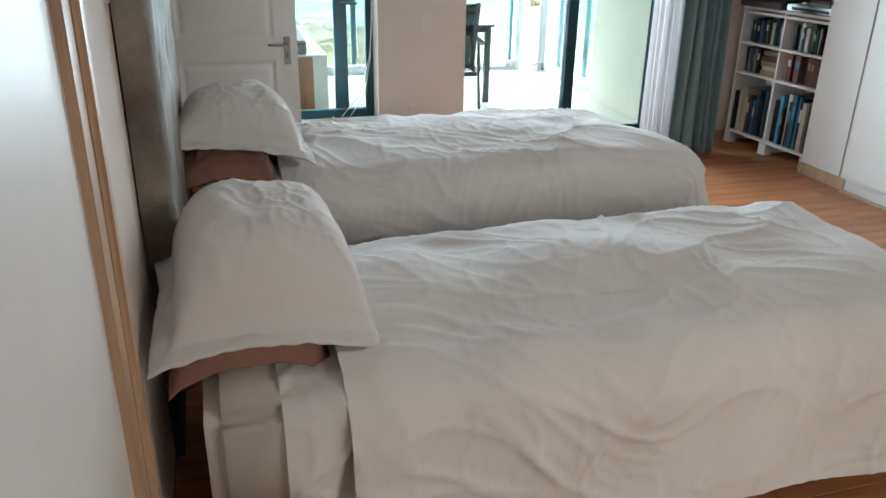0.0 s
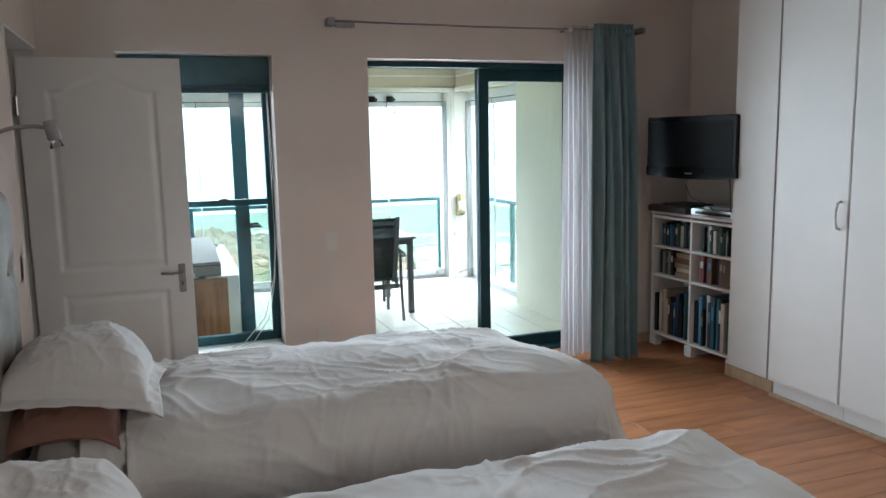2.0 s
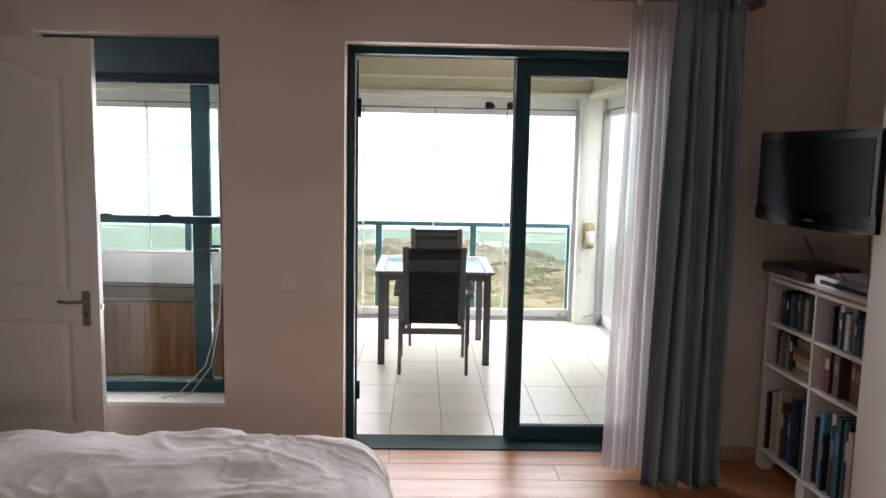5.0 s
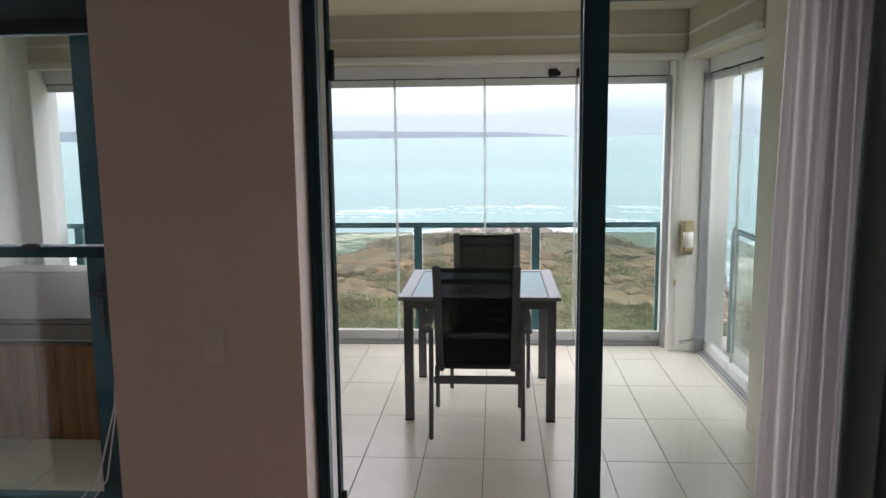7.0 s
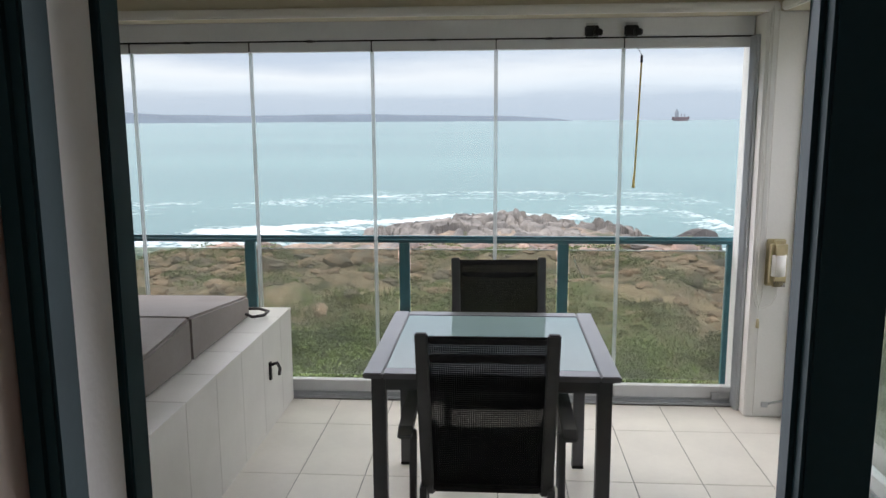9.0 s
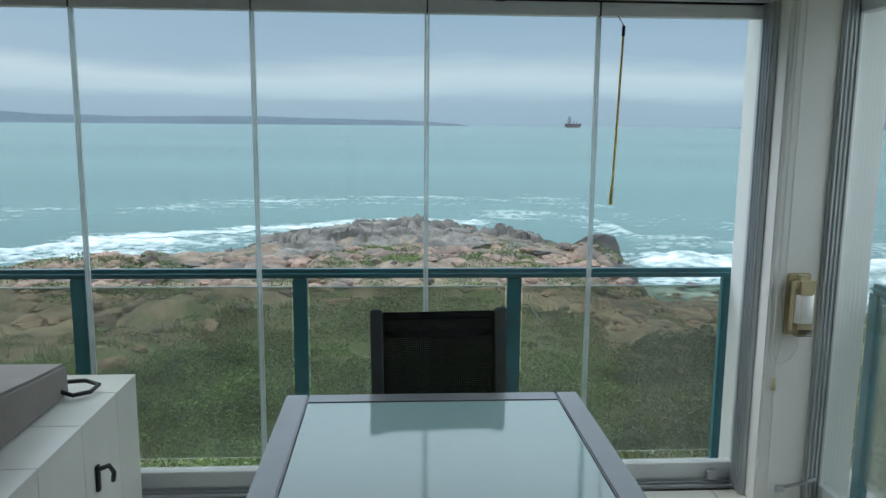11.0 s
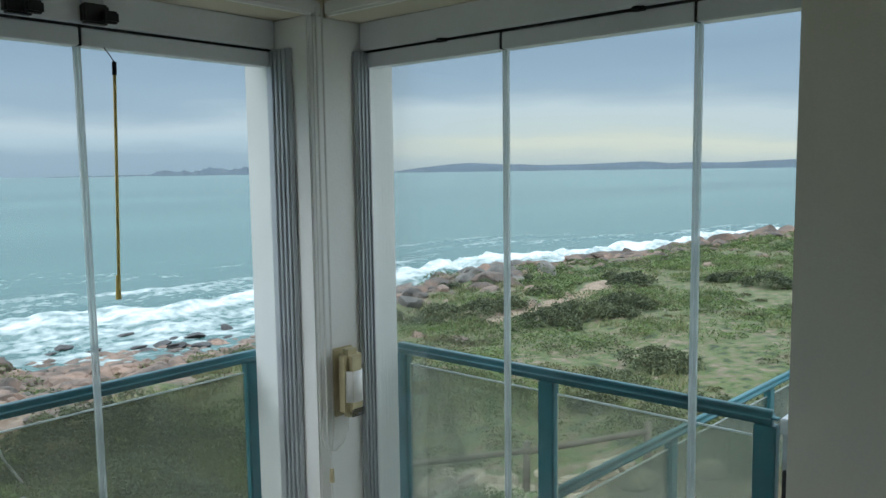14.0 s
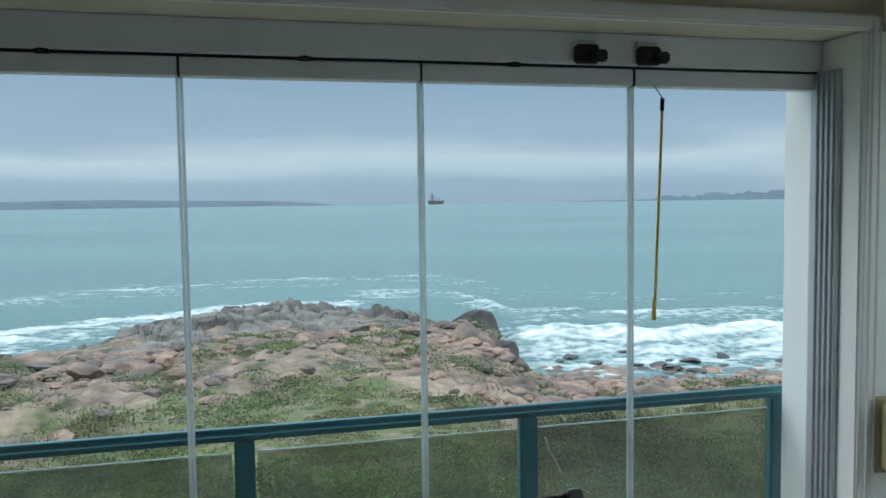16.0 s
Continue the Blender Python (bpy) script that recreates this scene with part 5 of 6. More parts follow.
bm = bmesh.new()
grid(bm, 330, 60, outcrop)
ridge_rock = part("rock_outcrop", bm, GREY_ROCK, None, smooth=True)
ridge_rock.data.set_sharp_from_angle(angle=radians(30))
tagged(ridge_rock, "broad jointed grey granite ridge above the sea", "rock")
boulder(15.4, 0.985, 1.9, DARKS, 0.1, 1.15, "tall dark leaning boulder at the surf's edge", True)
boulder(17.4, 0.955, 1.4, DARKS, 0.1, 1.0, "dark rounded boulder at the surf's edge", True)
boulder(-19.5, 0.98, 1.25, GREYS, 0.0, 1.1, "smooth rounded boulder standing in the shallows", True)
for k in range(110):
    az = rrng.uniform(20, 43)
    boulder(az, rrng.uniform(1.0, 1.17), rrng.uniform(0.15, 0.6), WETS, -1.1, 0.8, "", True, AWASH)
for az, f in ((33, 1.28), (22, 1.36), (-27, 1.2), (-24, 1.28), (58, 1.07), (50, 1.04)):
    boulder(az, f, rrng.uniform(0.8, 1.4), WETS, 0.3, 0.6, "low wet black rock awash in the surf", True)

# loose stones: many small rocks in one mesh
def scatter_mesh(name, material, pieces):
    """One mesh from many copies of small shapes: (vertices, faces) arrays with a place, turn and size each."""
    vs, fs, n = [], [], 0
    for v, f in pieces:
        vs.append(v)
        fs.append(f + n)
        n += len(v)
    v, f = np.concatenate(vs), np.concatenate(fs)
    me = bpy.data.meshes.new(name)
    me.from_pydata(v.tolist(), [], f.tolist())
    me.materials.append(material)
    return me


ico = bmesh.new()
bmesh.ops.create_icosphere(ico, subdivisions=2, radius=1.0)
ico.verts.ensure_lookup_table()
ICO_V = np.array([v.co[:] for v in ico.verts])
ICO_F = np.array([[v.index for v in f.verts] for f in ico.faces])
ico.free()
nr = np.random.default_rng(3)
stones = []
for k in range(3200):
    az = nr.uniform(-26, 82)
    if 34 < az < 42 and nr.random() < 0.3:
        continue
    f = 1.02 - abs(nr.normal(0, 0.20 if az < 24 else 0.08))
    x, y = polar(az, f * shore(az))
    if f < 0.42 or (-17 < az < 13 and f > 0.83):
        continue
    s = nr.uniform(0.10, 0.42)
    ang = nr.uniform(0, 6.3)
    v = ICO_V * (1 + 0.35 * (nr.random((len(ICO_V), 1)) - 0.5)) * np.array([s * 1.3, s * nr.uniform(0.7, 1.1), s * nr.uniform(0.4, 0.75)])
    v = np.stack([v[:, 0] * np.cos(ang) - v[:, 1] * np.sin(ang) + x, v[:, 0] * np.sin(ang) + v[:, 1] * np.cos(ang) + y, v[:, 2] + max(ground_z(x, y), SEA_Z - 0.2) + 0.05], 1)
    stones.append((v, ICO_F))
tagged(new("small_boulders", scatter_mesh("small_boulders", GRANITE, HEAP)), "small pinkish granite boulders half buried along the shore", "rocks", "", "stuff")
tagged(new("wet_rocks", scatter_mesh("wet_rocks", WET, AWASH)), "low wet black rocks and kelp awash in the surf", "rocks", "", "stuff")
tagged(new("loose_rocks", scatter_mesh("loose_rocks", GRANITE, stones)), "loose pink and grey stones along the shore", "rocks", "", "stuff")

# ---------------------------------------------------------------- scrub and grass


def leaf_material(name, lo, hi):
    m = bpy.data.materials.new(name)
    m.use_nodes = True
    t = m.node_tree
    b = t.nodes["Principled BSDF"]
    b.inputs["Roughness"].default_value = 0.7
    g = t.nodes.new("ShaderNodeNewGeometry")
    co, nz, ad = t.nodes.new("ShaderNodeTexCoord"), t.nodes.new("ShaderNodeTexNoise"), t.nodes.new("ShaderNodeMath")
    nz.inputs["Scale"].default_value = 0.35
    wire(t, co.outputs["Object"], nz.inputs["Vector"])
    ad.operation = "MULTIPLY_ADD"
    ad.inputs[1].default_value = 0.45
    n2, a2, a3 = t.nodes.new("ShaderNodeTexNoise"), t.nodes.new("ShaderNodeMath"), t.nodes.new("ShaderNodeMath")
    n2.inputs["Scale"].default_value, n2.inputs["Detail"].default_value = 2.4, 3
    wire(t, co.outputs["Object"], n2.inputs["Vector"])
    a3.operation, a2.operation = "SUBTRACT", "MULTIPLY_ADD"
    a3.inputs[1].default_value, a2.inputs[1].default_value = 0.5, 1.3
    wire(t, n2.outputs["Fac"], a3.inputs[0])
    wire(t, a3.outputs[0], a2.inputs[0])
    wire(t, nz.outputs["Fac"], a2.inputs[2])
    wire(t, g.outputs["Random Per Island"], ad.inputs[0])
    wire(t, a2.outputs[0], ad.inputs[2])
    r = t.nodes.new("ShaderNodeValToRGB")
    e = r.color_ramp.elements
    e[0].position, e[0].color, e[1].position, e[1].color = 0.4, (*lo, 1), 1.0, (*hi, 1)
    wire(t, ad.outputs[0], r.inputs["Fac"])
    wire(t, r.outputs["Color"], b.inputs["Base Color"])
    return m


def leaves(place_of, n):
    """Leaf quads for n clumps: each clump is a low dome of tilted leaves."""
    pieces = []
    quad = np.array([[0, 1, 2, 3]])
    for k in range(n):
        got = place_of(k)
        if got is None:
            continue
        x, y, rad_, hgt, leaf, cnt = got
        z = ground_z(x, y)
        u, a = np.sqrt(nr.random(cnt)), nr.uniform(0, 2 * np.pi, cnt)
        px, py = u * np.cos(a) * rad_, u * np.sin(a) * rad_
        top = hgt * np.sqrt(np.clip(1 - u ** 2, 0, 1)) * nr.uniform(0.45, 1.08, cnt)
        d1 = nr.normal(0, 1, (cnt, 3))
        d1 /= np.linalg.norm(d1, axis=1, keepdims=True)
        d2 = np.cross(d1, nr.normal(0, 1, (cnt, 3)))
        d2 /= np.linalg.norm(d2, axis=1, keepdims=True)
        s = leaf * nr.uniform(0.6, 1.3, (cnt, 1))
        c = np.stack([x + px, y + py, z + top], 1)
        v = np.stack([c - d1 * s, c + d2 * s * 0.45, c + d1 * s, c - d2 * s * 0.45], 1).reshape(-1, 3)
        pieces.append((v, np.arange(cnt * 4).reshape(-1, 4)))
    return pieces


def scrub_place(k):
    az = nr.uniform(-34, 84)
    rs = shore(az)
    r = 4.6 + (0.93 * rs - 4.6) * nr.random() ** 0.7
    x, y = polar(az, r)
    edge = 0.42 if az < 24 else 0.78 if az < 54 else 0.88
    if r / rs > edge and nr.random() < (0.60 if az < 24 else 0.75):
        return None
    if -17 < az < 13 and r / rs > 0.82:
        return None
    if noise.noise(Vector((x * 0.16, y * 0.16, 7))) < (-0.06 if az < 40 else -0.12):
        return None
    if sandiness(x, y) > 0.42:
        return None
    rad_ = nr.uniform(0.3, 0.9) * (1 + r / 60)
    return x, y, rad_, rad_ * nr.uniform(0.18, 0.45), 0.016 + 0.0011 * r, int(130 + 110 * rad_)


tagged(new("scrub", scatter_mesh("scrub", leaf_material("scrub_leaf", (0.030, 0.056, 0.016), (0.145, 0.20, 0.052)), leaves(scrub_place, 2500))), "low green coastal scrub with small leaves", "scrub", "", "stuff")


def heath_place(k):
    az = nr.uniform(-30, 84)
    rs = shore(az)
    r = 4.6 + ((0.74 if az < 54 else 0.86) * rs - 4.6) * nr.random() ** 0.75
    x, y = polar(az, r)
    if (az < 30 and r / rs > 0.5) or sandiness(x, y) > 0.42 or noise.noise(Vector((x * 0.3, y * 0.3, 21))) < -0.12:
        return None
    rad_ = nr.uniform(0.25, 0.75)
    return x, y, rad_, rad_ * nr.uniform(0.2, 0.5), 0.014 + 0.0010 * r, int(110 + 110 * rad_)


tagged(new("heath", scatter_mesh("heath", leaf_material("dry_heath_leaf", (0.042, 0.048, 0.018), (0.165, 0.165, 0.065)), leaves(heath_place, 1700))), "low brown and olive heath among the scrub", "heath", "", "stuff")


def clumped(bushes):
    """Leafy bushes: each a dome of many small leaf clumps with gaps between them."""
    pieces = []
    for x, y, R_, H_ in bushes:
        z, dist = ground_z(x, y), math.hypot(x - OX, y - OY)
        n = int(10 + 17 * R_ * R_)
        u, a = np.sqrt(nr.random(n)), nr.uniform(0, 2 * np.pi, n)
        cz = H_ * np.sqrt(np.clip(1 - u ** 2, 0, 1)) * nr.uniform(0.5, 1.12, n)
        centre = np.stack([x + u * np.cos(a) * R_, y + u * np.sin(a) * R_, z + cz], 1)
        rad_ = nr.uniform(0.13, 0.30, n) * (0.8 + 0.25 * R_)
        cnt = 84
        d = nr.normal(0, 1, (n, cnt, 3))
        d /= np.linalg.norm(d, axis=2, keepdims=True)
        d[:, :, 2] = np.abs(d[:, :, 2]) * 0.9 - 0.25
        c = (centre[:, None, :] + d * rad_[:, None, None] * nr.uniform(0.7, 1.15, (n, cnt, 1))).reshape(-1, 3)
        m_ = len(c)
        d1 = nr.normal(0, 1, (m_, 3)) + d.reshape(-1, 3) * 0.8
        d1 /= np.linalg.norm(d1, axis=1, keepdims=True)
        d2 = np.cross(d1, nr.normal(0, 1, (m_, 3)))
        d2 /= np.linalg.norm(d2, axis=1, keepdims=True)
        s_ = (0.015 + 0.0012 * dist) * nr.uniform(0.6, 1.35, (m_, 1))
        v = np.stack([c - d1 * s_, c + d2 * s_ * 0.5, c + d1 * s_, c - d2 * s_ * 0.5], 1).reshape(-1, 3)
        pieces.append((v, np.arange(m_ * 4).reshape(-1, 4)))
    return pieces


def bush_field(n, az0, az1, r0, r1, R0, R1, flat, level, seed):
    """Places for n bushes in a sector, in drifts."""
    out = []
    for k in range(n):
        az, r = nr.uniform(az0, az1), math.sqrt(nr.uniform(r0 * r0, r1 * r1))
        x, y = polar(az, r)
        if noise.noise(Vector((x * 0.20, y * 0.20, seed))) < level or sandiness(x, y) > 0.5 or y < 5.6:
            continue
        R_ = nr.uniform(R0, R1)
        out.append((x, y, R_, R_ * nr.uniform(flat * 0.75, flat * 1.25)))
    return out


near_green = bush_field(95, -34, 14, 7.0, 13.5, 0.6, 1.25, 0.7, -0.12, 2) + bush_field(40, -34, 20, 13, 18.5, 0.6, 1.1, 0.4, 0.02, 2)
tagged(new("bushes", scatter_mesh("bushes", leaf_material("bush_leaf", (0.018, 0.040, 0.011), (0.22, 0.30, 0.09)), clumped(near_green))), "dense leafy green bushes below the balcony", "bushes", "", "stuff")
dark = [(*polar(24.5, 17), 1.9, 1.3), (*polar(22.5, 16.2), 1.3, 0.9), (*polar(27, 17.5), 1.4, 1.0), (*polar(30, 15.5), 1.2, 0.9)] + bush_field(150, 42, 82, 15, 46, 0.5, 1.3, 0.5, 0.10, 31)
tagged(new("dark_bushes", scatter_mesh("dark_bushes", leaf_material("dark_bush_leaf", (0.030, 0.044, 0.018), (0.115, 0.130, 0.056)), clumped(dark))), "dark rounded bushes on the coastal slope", "bushes", "", "stuff")
grey_ones = [(*polar(25.5, 12.8), 1.15, 0.9), (*polar(29, 12.2), 0.9, 0.7), (*polar(22.5, 12.0), 0.7, 0.5), (*polar(38, 11.5), 1.0, 0.7), (*polar(45, 12.5), 0.9, 0.6)]
tagged(new("grey_bushes", scatter_mesh("grey_bushes", leaf_material("grey_bush_leaf", (0.060, 0.075, 0.048), (0.20, 0.225, 0.15)), clumped(grey_ones))), "grey-green twiggy bushes beside the gravel", "bushes", "", "stuff")
low_green = bush_field(70, 43, 57, 7.5, 10.8, 0.5, 0.9, 0.35, -0.4, 5)
tagged(new("flower_mat", scatter_mesh("flower_mat", leaf_material("fresh_green_leaf", (0.050, 0.095, 0.022), (0.20, 0.31, 0.085)), clumped(low_green))), "low fresh green plants with yellow flowers", "plants", "", "stuff")
PALE_ROCK = mat("pale_sandy_rock", (0.36, 0.30, 0.22), 0.9, var=0.25, scale=3, bump=0.6, fine=9, second=(0.50, 0.43, 0.33))
rubble = []
for k in range(170):
    az, r = (nr.uniform(48, 82), nr.uniform(11.2, 13.2) if k % 3 == 0 else nr.uniform(8.8, 12.5) if k % 2 else nr.uniform(9, 11.5)) if k > 50 else (nr.uniform(20, 32), nr.uniform(8.2, 10.2))
    x, y = polar(az, r)
    if az < 57 and k > 50 and r < 11:
        continue
    s_ = nr.uniform(0.07, 0.34) if k > 50 else nr.uniform(0.05, 0.16)
    v = ICO_V * (1 + 0.32 * (nr.random((len(ICO_V), 1)) - 0.5)) * np.array([s_ * 1.3, s_, s_ * nr.uniform(0.5, 0.8)])
    rubble.append((v + np.array([x, y, ground_z(x, y) + s_ * 0.25]), ICO_F))
tagged(new("pale_rubble", scatter_mesh("pale_rubble", PALE_ROCK, rubble)), "pale sandy boulders and rubble beside the building", "rocks", "", "stuff")


def blades(n):
    pieces = []
    for k in range(n):
        az = nr.uniform(-30, 84)
        r = 4.4 + (0.85 * shore(az) - 4.4) * nr.random() ** 1.3
        x0, y0 = polar(az, r)
        if noise.noise(Vector((x0 * 0.18, y0 * 0.18, 11))) < 0.05 or sandiness(x0, y0) > 0.4 or (az < 24 and (r > 0.5 * shore(az) or nr.random() < 0.6)):
            continue
        z0 = ground_z(x0, y0)
        cnt = 26
        px, py = nr.normal(x0, 0.22, cnt), nr.normal(y0, 0.22, cnt)
        h = nr.uniform(0.12, 0.40, cnt)
        lean = nr.normal(0, 0.10, (cnt, 2))
        w = 0.006 + 0.0009 * r
        a = nr.uniform(0, np.pi, cnt)
        dx, dy = np.cos(a) * w, np.sin(a) * w
        zz = np.full(cnt, z0 - 0.02)
        v = np.stack([np.stack([px - dx, py - dy, zz], 1), np.stack([px + dx, py + dy, zz], 1), np.stack([px + lean[:, 0], py + lean[:, 1], zz + h], 1)], 1).reshape(-1, 3)
        pieces.append((v, np.arange(cnt * 3).reshape(-1, 3)))
    return pieces


tagged(new("grass", scatter_mesh("grass", leaf_material("dry_grass", (0.09, 0.125, 0.040), (0.27, 0.26, 0.13)), blades(3200))), "tufts of green and dry coastal grass", "grass", "", "stuff")
YEL = mat("yellow_petal", (0.75, 0.62, 0.08), 0.6, var=0.1)
pieces = []
for k in range(150):
    x, y = polar(nr.uniform(45, 57), nr.uniform(7.6, 10.4))
    z = ground_z(x, y) + nr.uniform(0.25, 0.42)
    v = np.array([[x - 0.02, y, z], [x, y - 0.02, z + 0.01], [x + 0.02, y, z + 0.005], [x, y + 0.02, z + 0.015]])
    pieces.append((v, np.array([[0, 1, 2, 3]])))
tagged(new("wild_flowers", scatter_mesh("wild_flowers", YEL, pieces)), "small yellow wild flowers in the grass", "flowers", "", "stuff")

# low pole fence and the terrace railing below
POLE = mat("weathered_pole", (0.17, 0.145, 0.115), 0.9, var=0.2, scale=5, stretch=(1, 1, 1), bump=0.2)
fn = thing("pole_fence", "low weathered wooden pole fence in the scrub", "fence")
fx = [(9.0, 10.9), (10.6, 9.6), (12.2, 8.3), (13.8, 7.0)]
for (x, y) in fx:
    z = ground_z(x, y)
    bm = bmesh.new()
    rod(bm, (x, y, z - 0.2), (x + 0.03, y, z + 0.95), 0.07, 0.06, 10)
    part("post", bm, POLE, fn, smooth=True)
for (x0, y0), (x1, y1) in zip(fx, fx[1:]):
    bm = bmesh.new()
    rod(bm, (x0, y0, ground_z(x0, y0) + 0.78), (x1, y1, ground_z(x1, y1) + 0.80), 0.055, 0.05, 10)
    part("pole", bm, POLE, fn, smooth=True)
fn2 = thing("pole_fence", "low weathered wooden rail in the scrub before the balcony", "fence")
for (x, y) in ((3.6, 11.5), (5.4, 11.2)):
    z = ground_z(x, y)
    bm = bmesh.new()
    rod(bm, (x, y, z - 0.2), (x, y, z + 0.7), 0.06, 0.05, 10)
    part("post", bm, POLE, fn2)
bm = bmesh.new()
rod(bm, (3.3, 11.55, ground_z(3.6, 11.5) + 0.62), (5.7, 11.15, ground_z(5.4, 11.2) + 0.62), 0.05, 0.05, 10)
part("pole", bm, POLE, fn2)
low_rail = railing("terrace_railing", "teal railing with hazed glass on the lower landing beside the balcony", (0.0, 3.6), [0.05, 1.03, 2.2, 3.4], False, 0.0, 0.0)
low_rail.matrix_basis = pose(4.76, 3.09, -0.56, 0, 0, -4)
part("base_wall", boxes((0.0, 3.6, -0.06, 0.06, -3.2, -0.12)), CREAM, low_rail, "cream plastered wall under the railing")

# ---------------------------------------------------------------- floors, piece by piece
BOARD = mat("orange_laminate_board", (0.38, 0.145, 0.055), 0.40, var=0.16, scale=2.2, stretch=(1, 7, 1), bump=0.02, fine=26, second=(0.50, 0.215, 0.090), island=0.10)
fl = setting("floor", boxes((0.30, 4.69, -7.2, 0.10, -0.013, -0.012)), DARK_BASE, "orange-brown laminate floor boards", "floor")
frng = random.Random(11)


def piece_mesh(name, sx, sy, sz, material, b=0.002):
    """A slab with its top edges eased."""
    bm = bmesh.new()
    x, y = sx / 2, sy / 2
    lo = [bm.verts.new(p) for p in ((-x, -y, -sz), (x, -y, -sz), (x, y, -sz), (-x, y, -sz))]
    md = [bm.verts.new(p) for p in ((-x, -y, -b), (x, -y, -b), (x, y, -b), (-x, y, -b))]
    tp = [bm.verts.new(p) for p in ((-x + b, -y + b, 0), (x - b, -y + b, 0), (x - b, y - b, 0), (-x + b, y - b, 0))]
    for q, w in ((lo, md), (md, tp)):
        for i in range(4):
            bm.faces.new((q[i], q[(i + 1) % 4], w[(i + 1) % 4], w[i]))
    bm.faces.new(tp)
    me = bpy.data.meshes.new(name)
    bm.to_mesh(me)
    bm.free()
    me.materials.append(material)
    return me


BL, BWD = 1.28, 0.19
full_board, cut_a, cut_b = (piece_mesh("floor_board", l - 0.001, BWD - 0.001, 0.011, BOARD, 0.0012) for l in (BL, 0.58, 0.92))
y = 0.10 - BWD / 2
row = 0
while y > -7.2:
    x = 0.30 - frng.choice((0.0, 0.42, 0.86))
    while x < 4.69:
        a, b = max(x, 0.302), min(x + BL, 4.69)
        if b - a > 0.08:
            ob = shape_part("floor_board", full_board, fl, Matrix.Translation(((a + b) / 2, y, 0)) @ Matrix.Diagonal(((b - a) / BL, 1, 1, 1)))
        x += BL
    y -= BWD
    row += 1

tl = setting("floor_balcony", boxes((-0.98, 4.5, 0.252, 3.76, FLOOR_B - 0.012, FLOOR_B - 0.004)), GROUT, "cream tiled balcony floor with grey joints", "floor")
TA, TB = 0.3135, 0.613
tile_me = piece_mesh("floor_tile", TA - 0.004, TB - 0.004, 0.008, TILE, 0.0012)
TX, TY = TILE_ORIGIN
for i in range(-14, 7):
    for j in range(-4, 5):
        a, b = max(TX + i * TA, -0.975), min(TX + (i + 1) * TA, 4.5)
        c, d = max(TY + j * TB, 0.255), min(TY + (j + 1) * TB, 3.755)
        if b - a > 0.03 and d - c > 0.03 and not (b < 1.49 and c > 1.72):
            shape_part("floor_tile", tile_me, tl, Matrix.Translation(((a + b) / 2, (c + d) / 2, FLOOR_B)) @ Matrix.Diagonal(((b - a) / TA, (d - c) / TB, 1, 1)))

# ---------------------------------------------------------------- wardrobes, bookcase, television
WX = 4.275
for k in range(7):
    a, b = -1.872 - 0.518 * k, -1.358 - 0.518 * k
    wd = thing("wardrobe", "tall white melamine wardrobe unit with a plain door", "wardrobe", (WX, 0, 0), group="built-in wardrobes")
    part("carcass", boxes((0.022, 0.61, a, b, 0.10, 2.70)), MELAMINE, wd)
    part("plinth", boxes((0.045, 0.60, a, b, 0.0, 0.10)), MELAMINE, wd)
    dr = part("door", boxes((0.0, 0.020, a + 0.002, b - 0.002, 0.105, 2.66)), MELAMINE, wd, bevel=0.004, seg=3)
    y = a + 0.05
    bm = bmesh.new()
    tube(bm, [(0.0, y, 1.063), (-0.022, y, 1.070), (-0.032, y, 1.108), (-0.034, y, 1.138), (-0.032, y, 1.168), (-0.022, y, 1.206), (0.0, y, 1.213)], 0.0065)
    part("handle", bm, CHROME, dr, "curved chrome handle", smooth=True)
setting("baseboard", boxes((4.318, 4.335, -1.347, -0.925, 0, 0.075), (4.278, 4.31, -4.98, -1.360, 0, 0.018), (4.0, 4.7, -0.013, 0, 0, 0.07), (1.6, 2.19, -0.013, 0, 0, 0.07)), WOODTRIM, "wood-coloured skirting board", "baseboard", bevel=0.003)

# solid grey strip on the pier face, coloured as the seam's shade
setting("trim_seam_shade", boxes((4.331, 4.3345, -1.292, -1.282, 0.0, CEIL_IN)), GROUT, "thin grey strip on the pier, drawn as the shade of the wardrobe seam", "trim")

bc = thing("bookcase", "low white melamine bookcase full of books in the alcove", "bookcase", (4.345, -0.055, 0), 3)
BW, BD = 0.87, 0.30
rows_z = (0.10, 0.548, 0.765, 0.985)
for y in (-BW, -BW / 2 + 0.0, -0.018):
    part("upright", boxes((0, BD, y, y + 0.018, 0.0 if True else 0.1, 1.0)), MELAMINE, bc, bevel=0.002)
for z in rows_z:
    for y0, y1 in ((-BW + 0.018, -BW / 2), (-BW / 2 + 0.018, -0.018)):
        part("shelf", boxes((0.002, BD, y0, y1, z - 0.018, z)), MELAMINE, bc, bevel=0.002)
part("top", boxes((-0.01, BD, -BW, 0, 1.0, 1.02)), MELAMINE, bc, bevel=0.002)
part("back", boxes((BD - 0.004, BD, -BW + 0.018, -0.018, 0.1, 0.98)), MELAMINE, bc)
for y in (-BW + 0.0, -BW / 2 - 0.025, -0.07):
    part("foot", boxes((-0.004, 0.05, y, y + 0.07, 0.0, 0.079)), MELAMINE, bc)

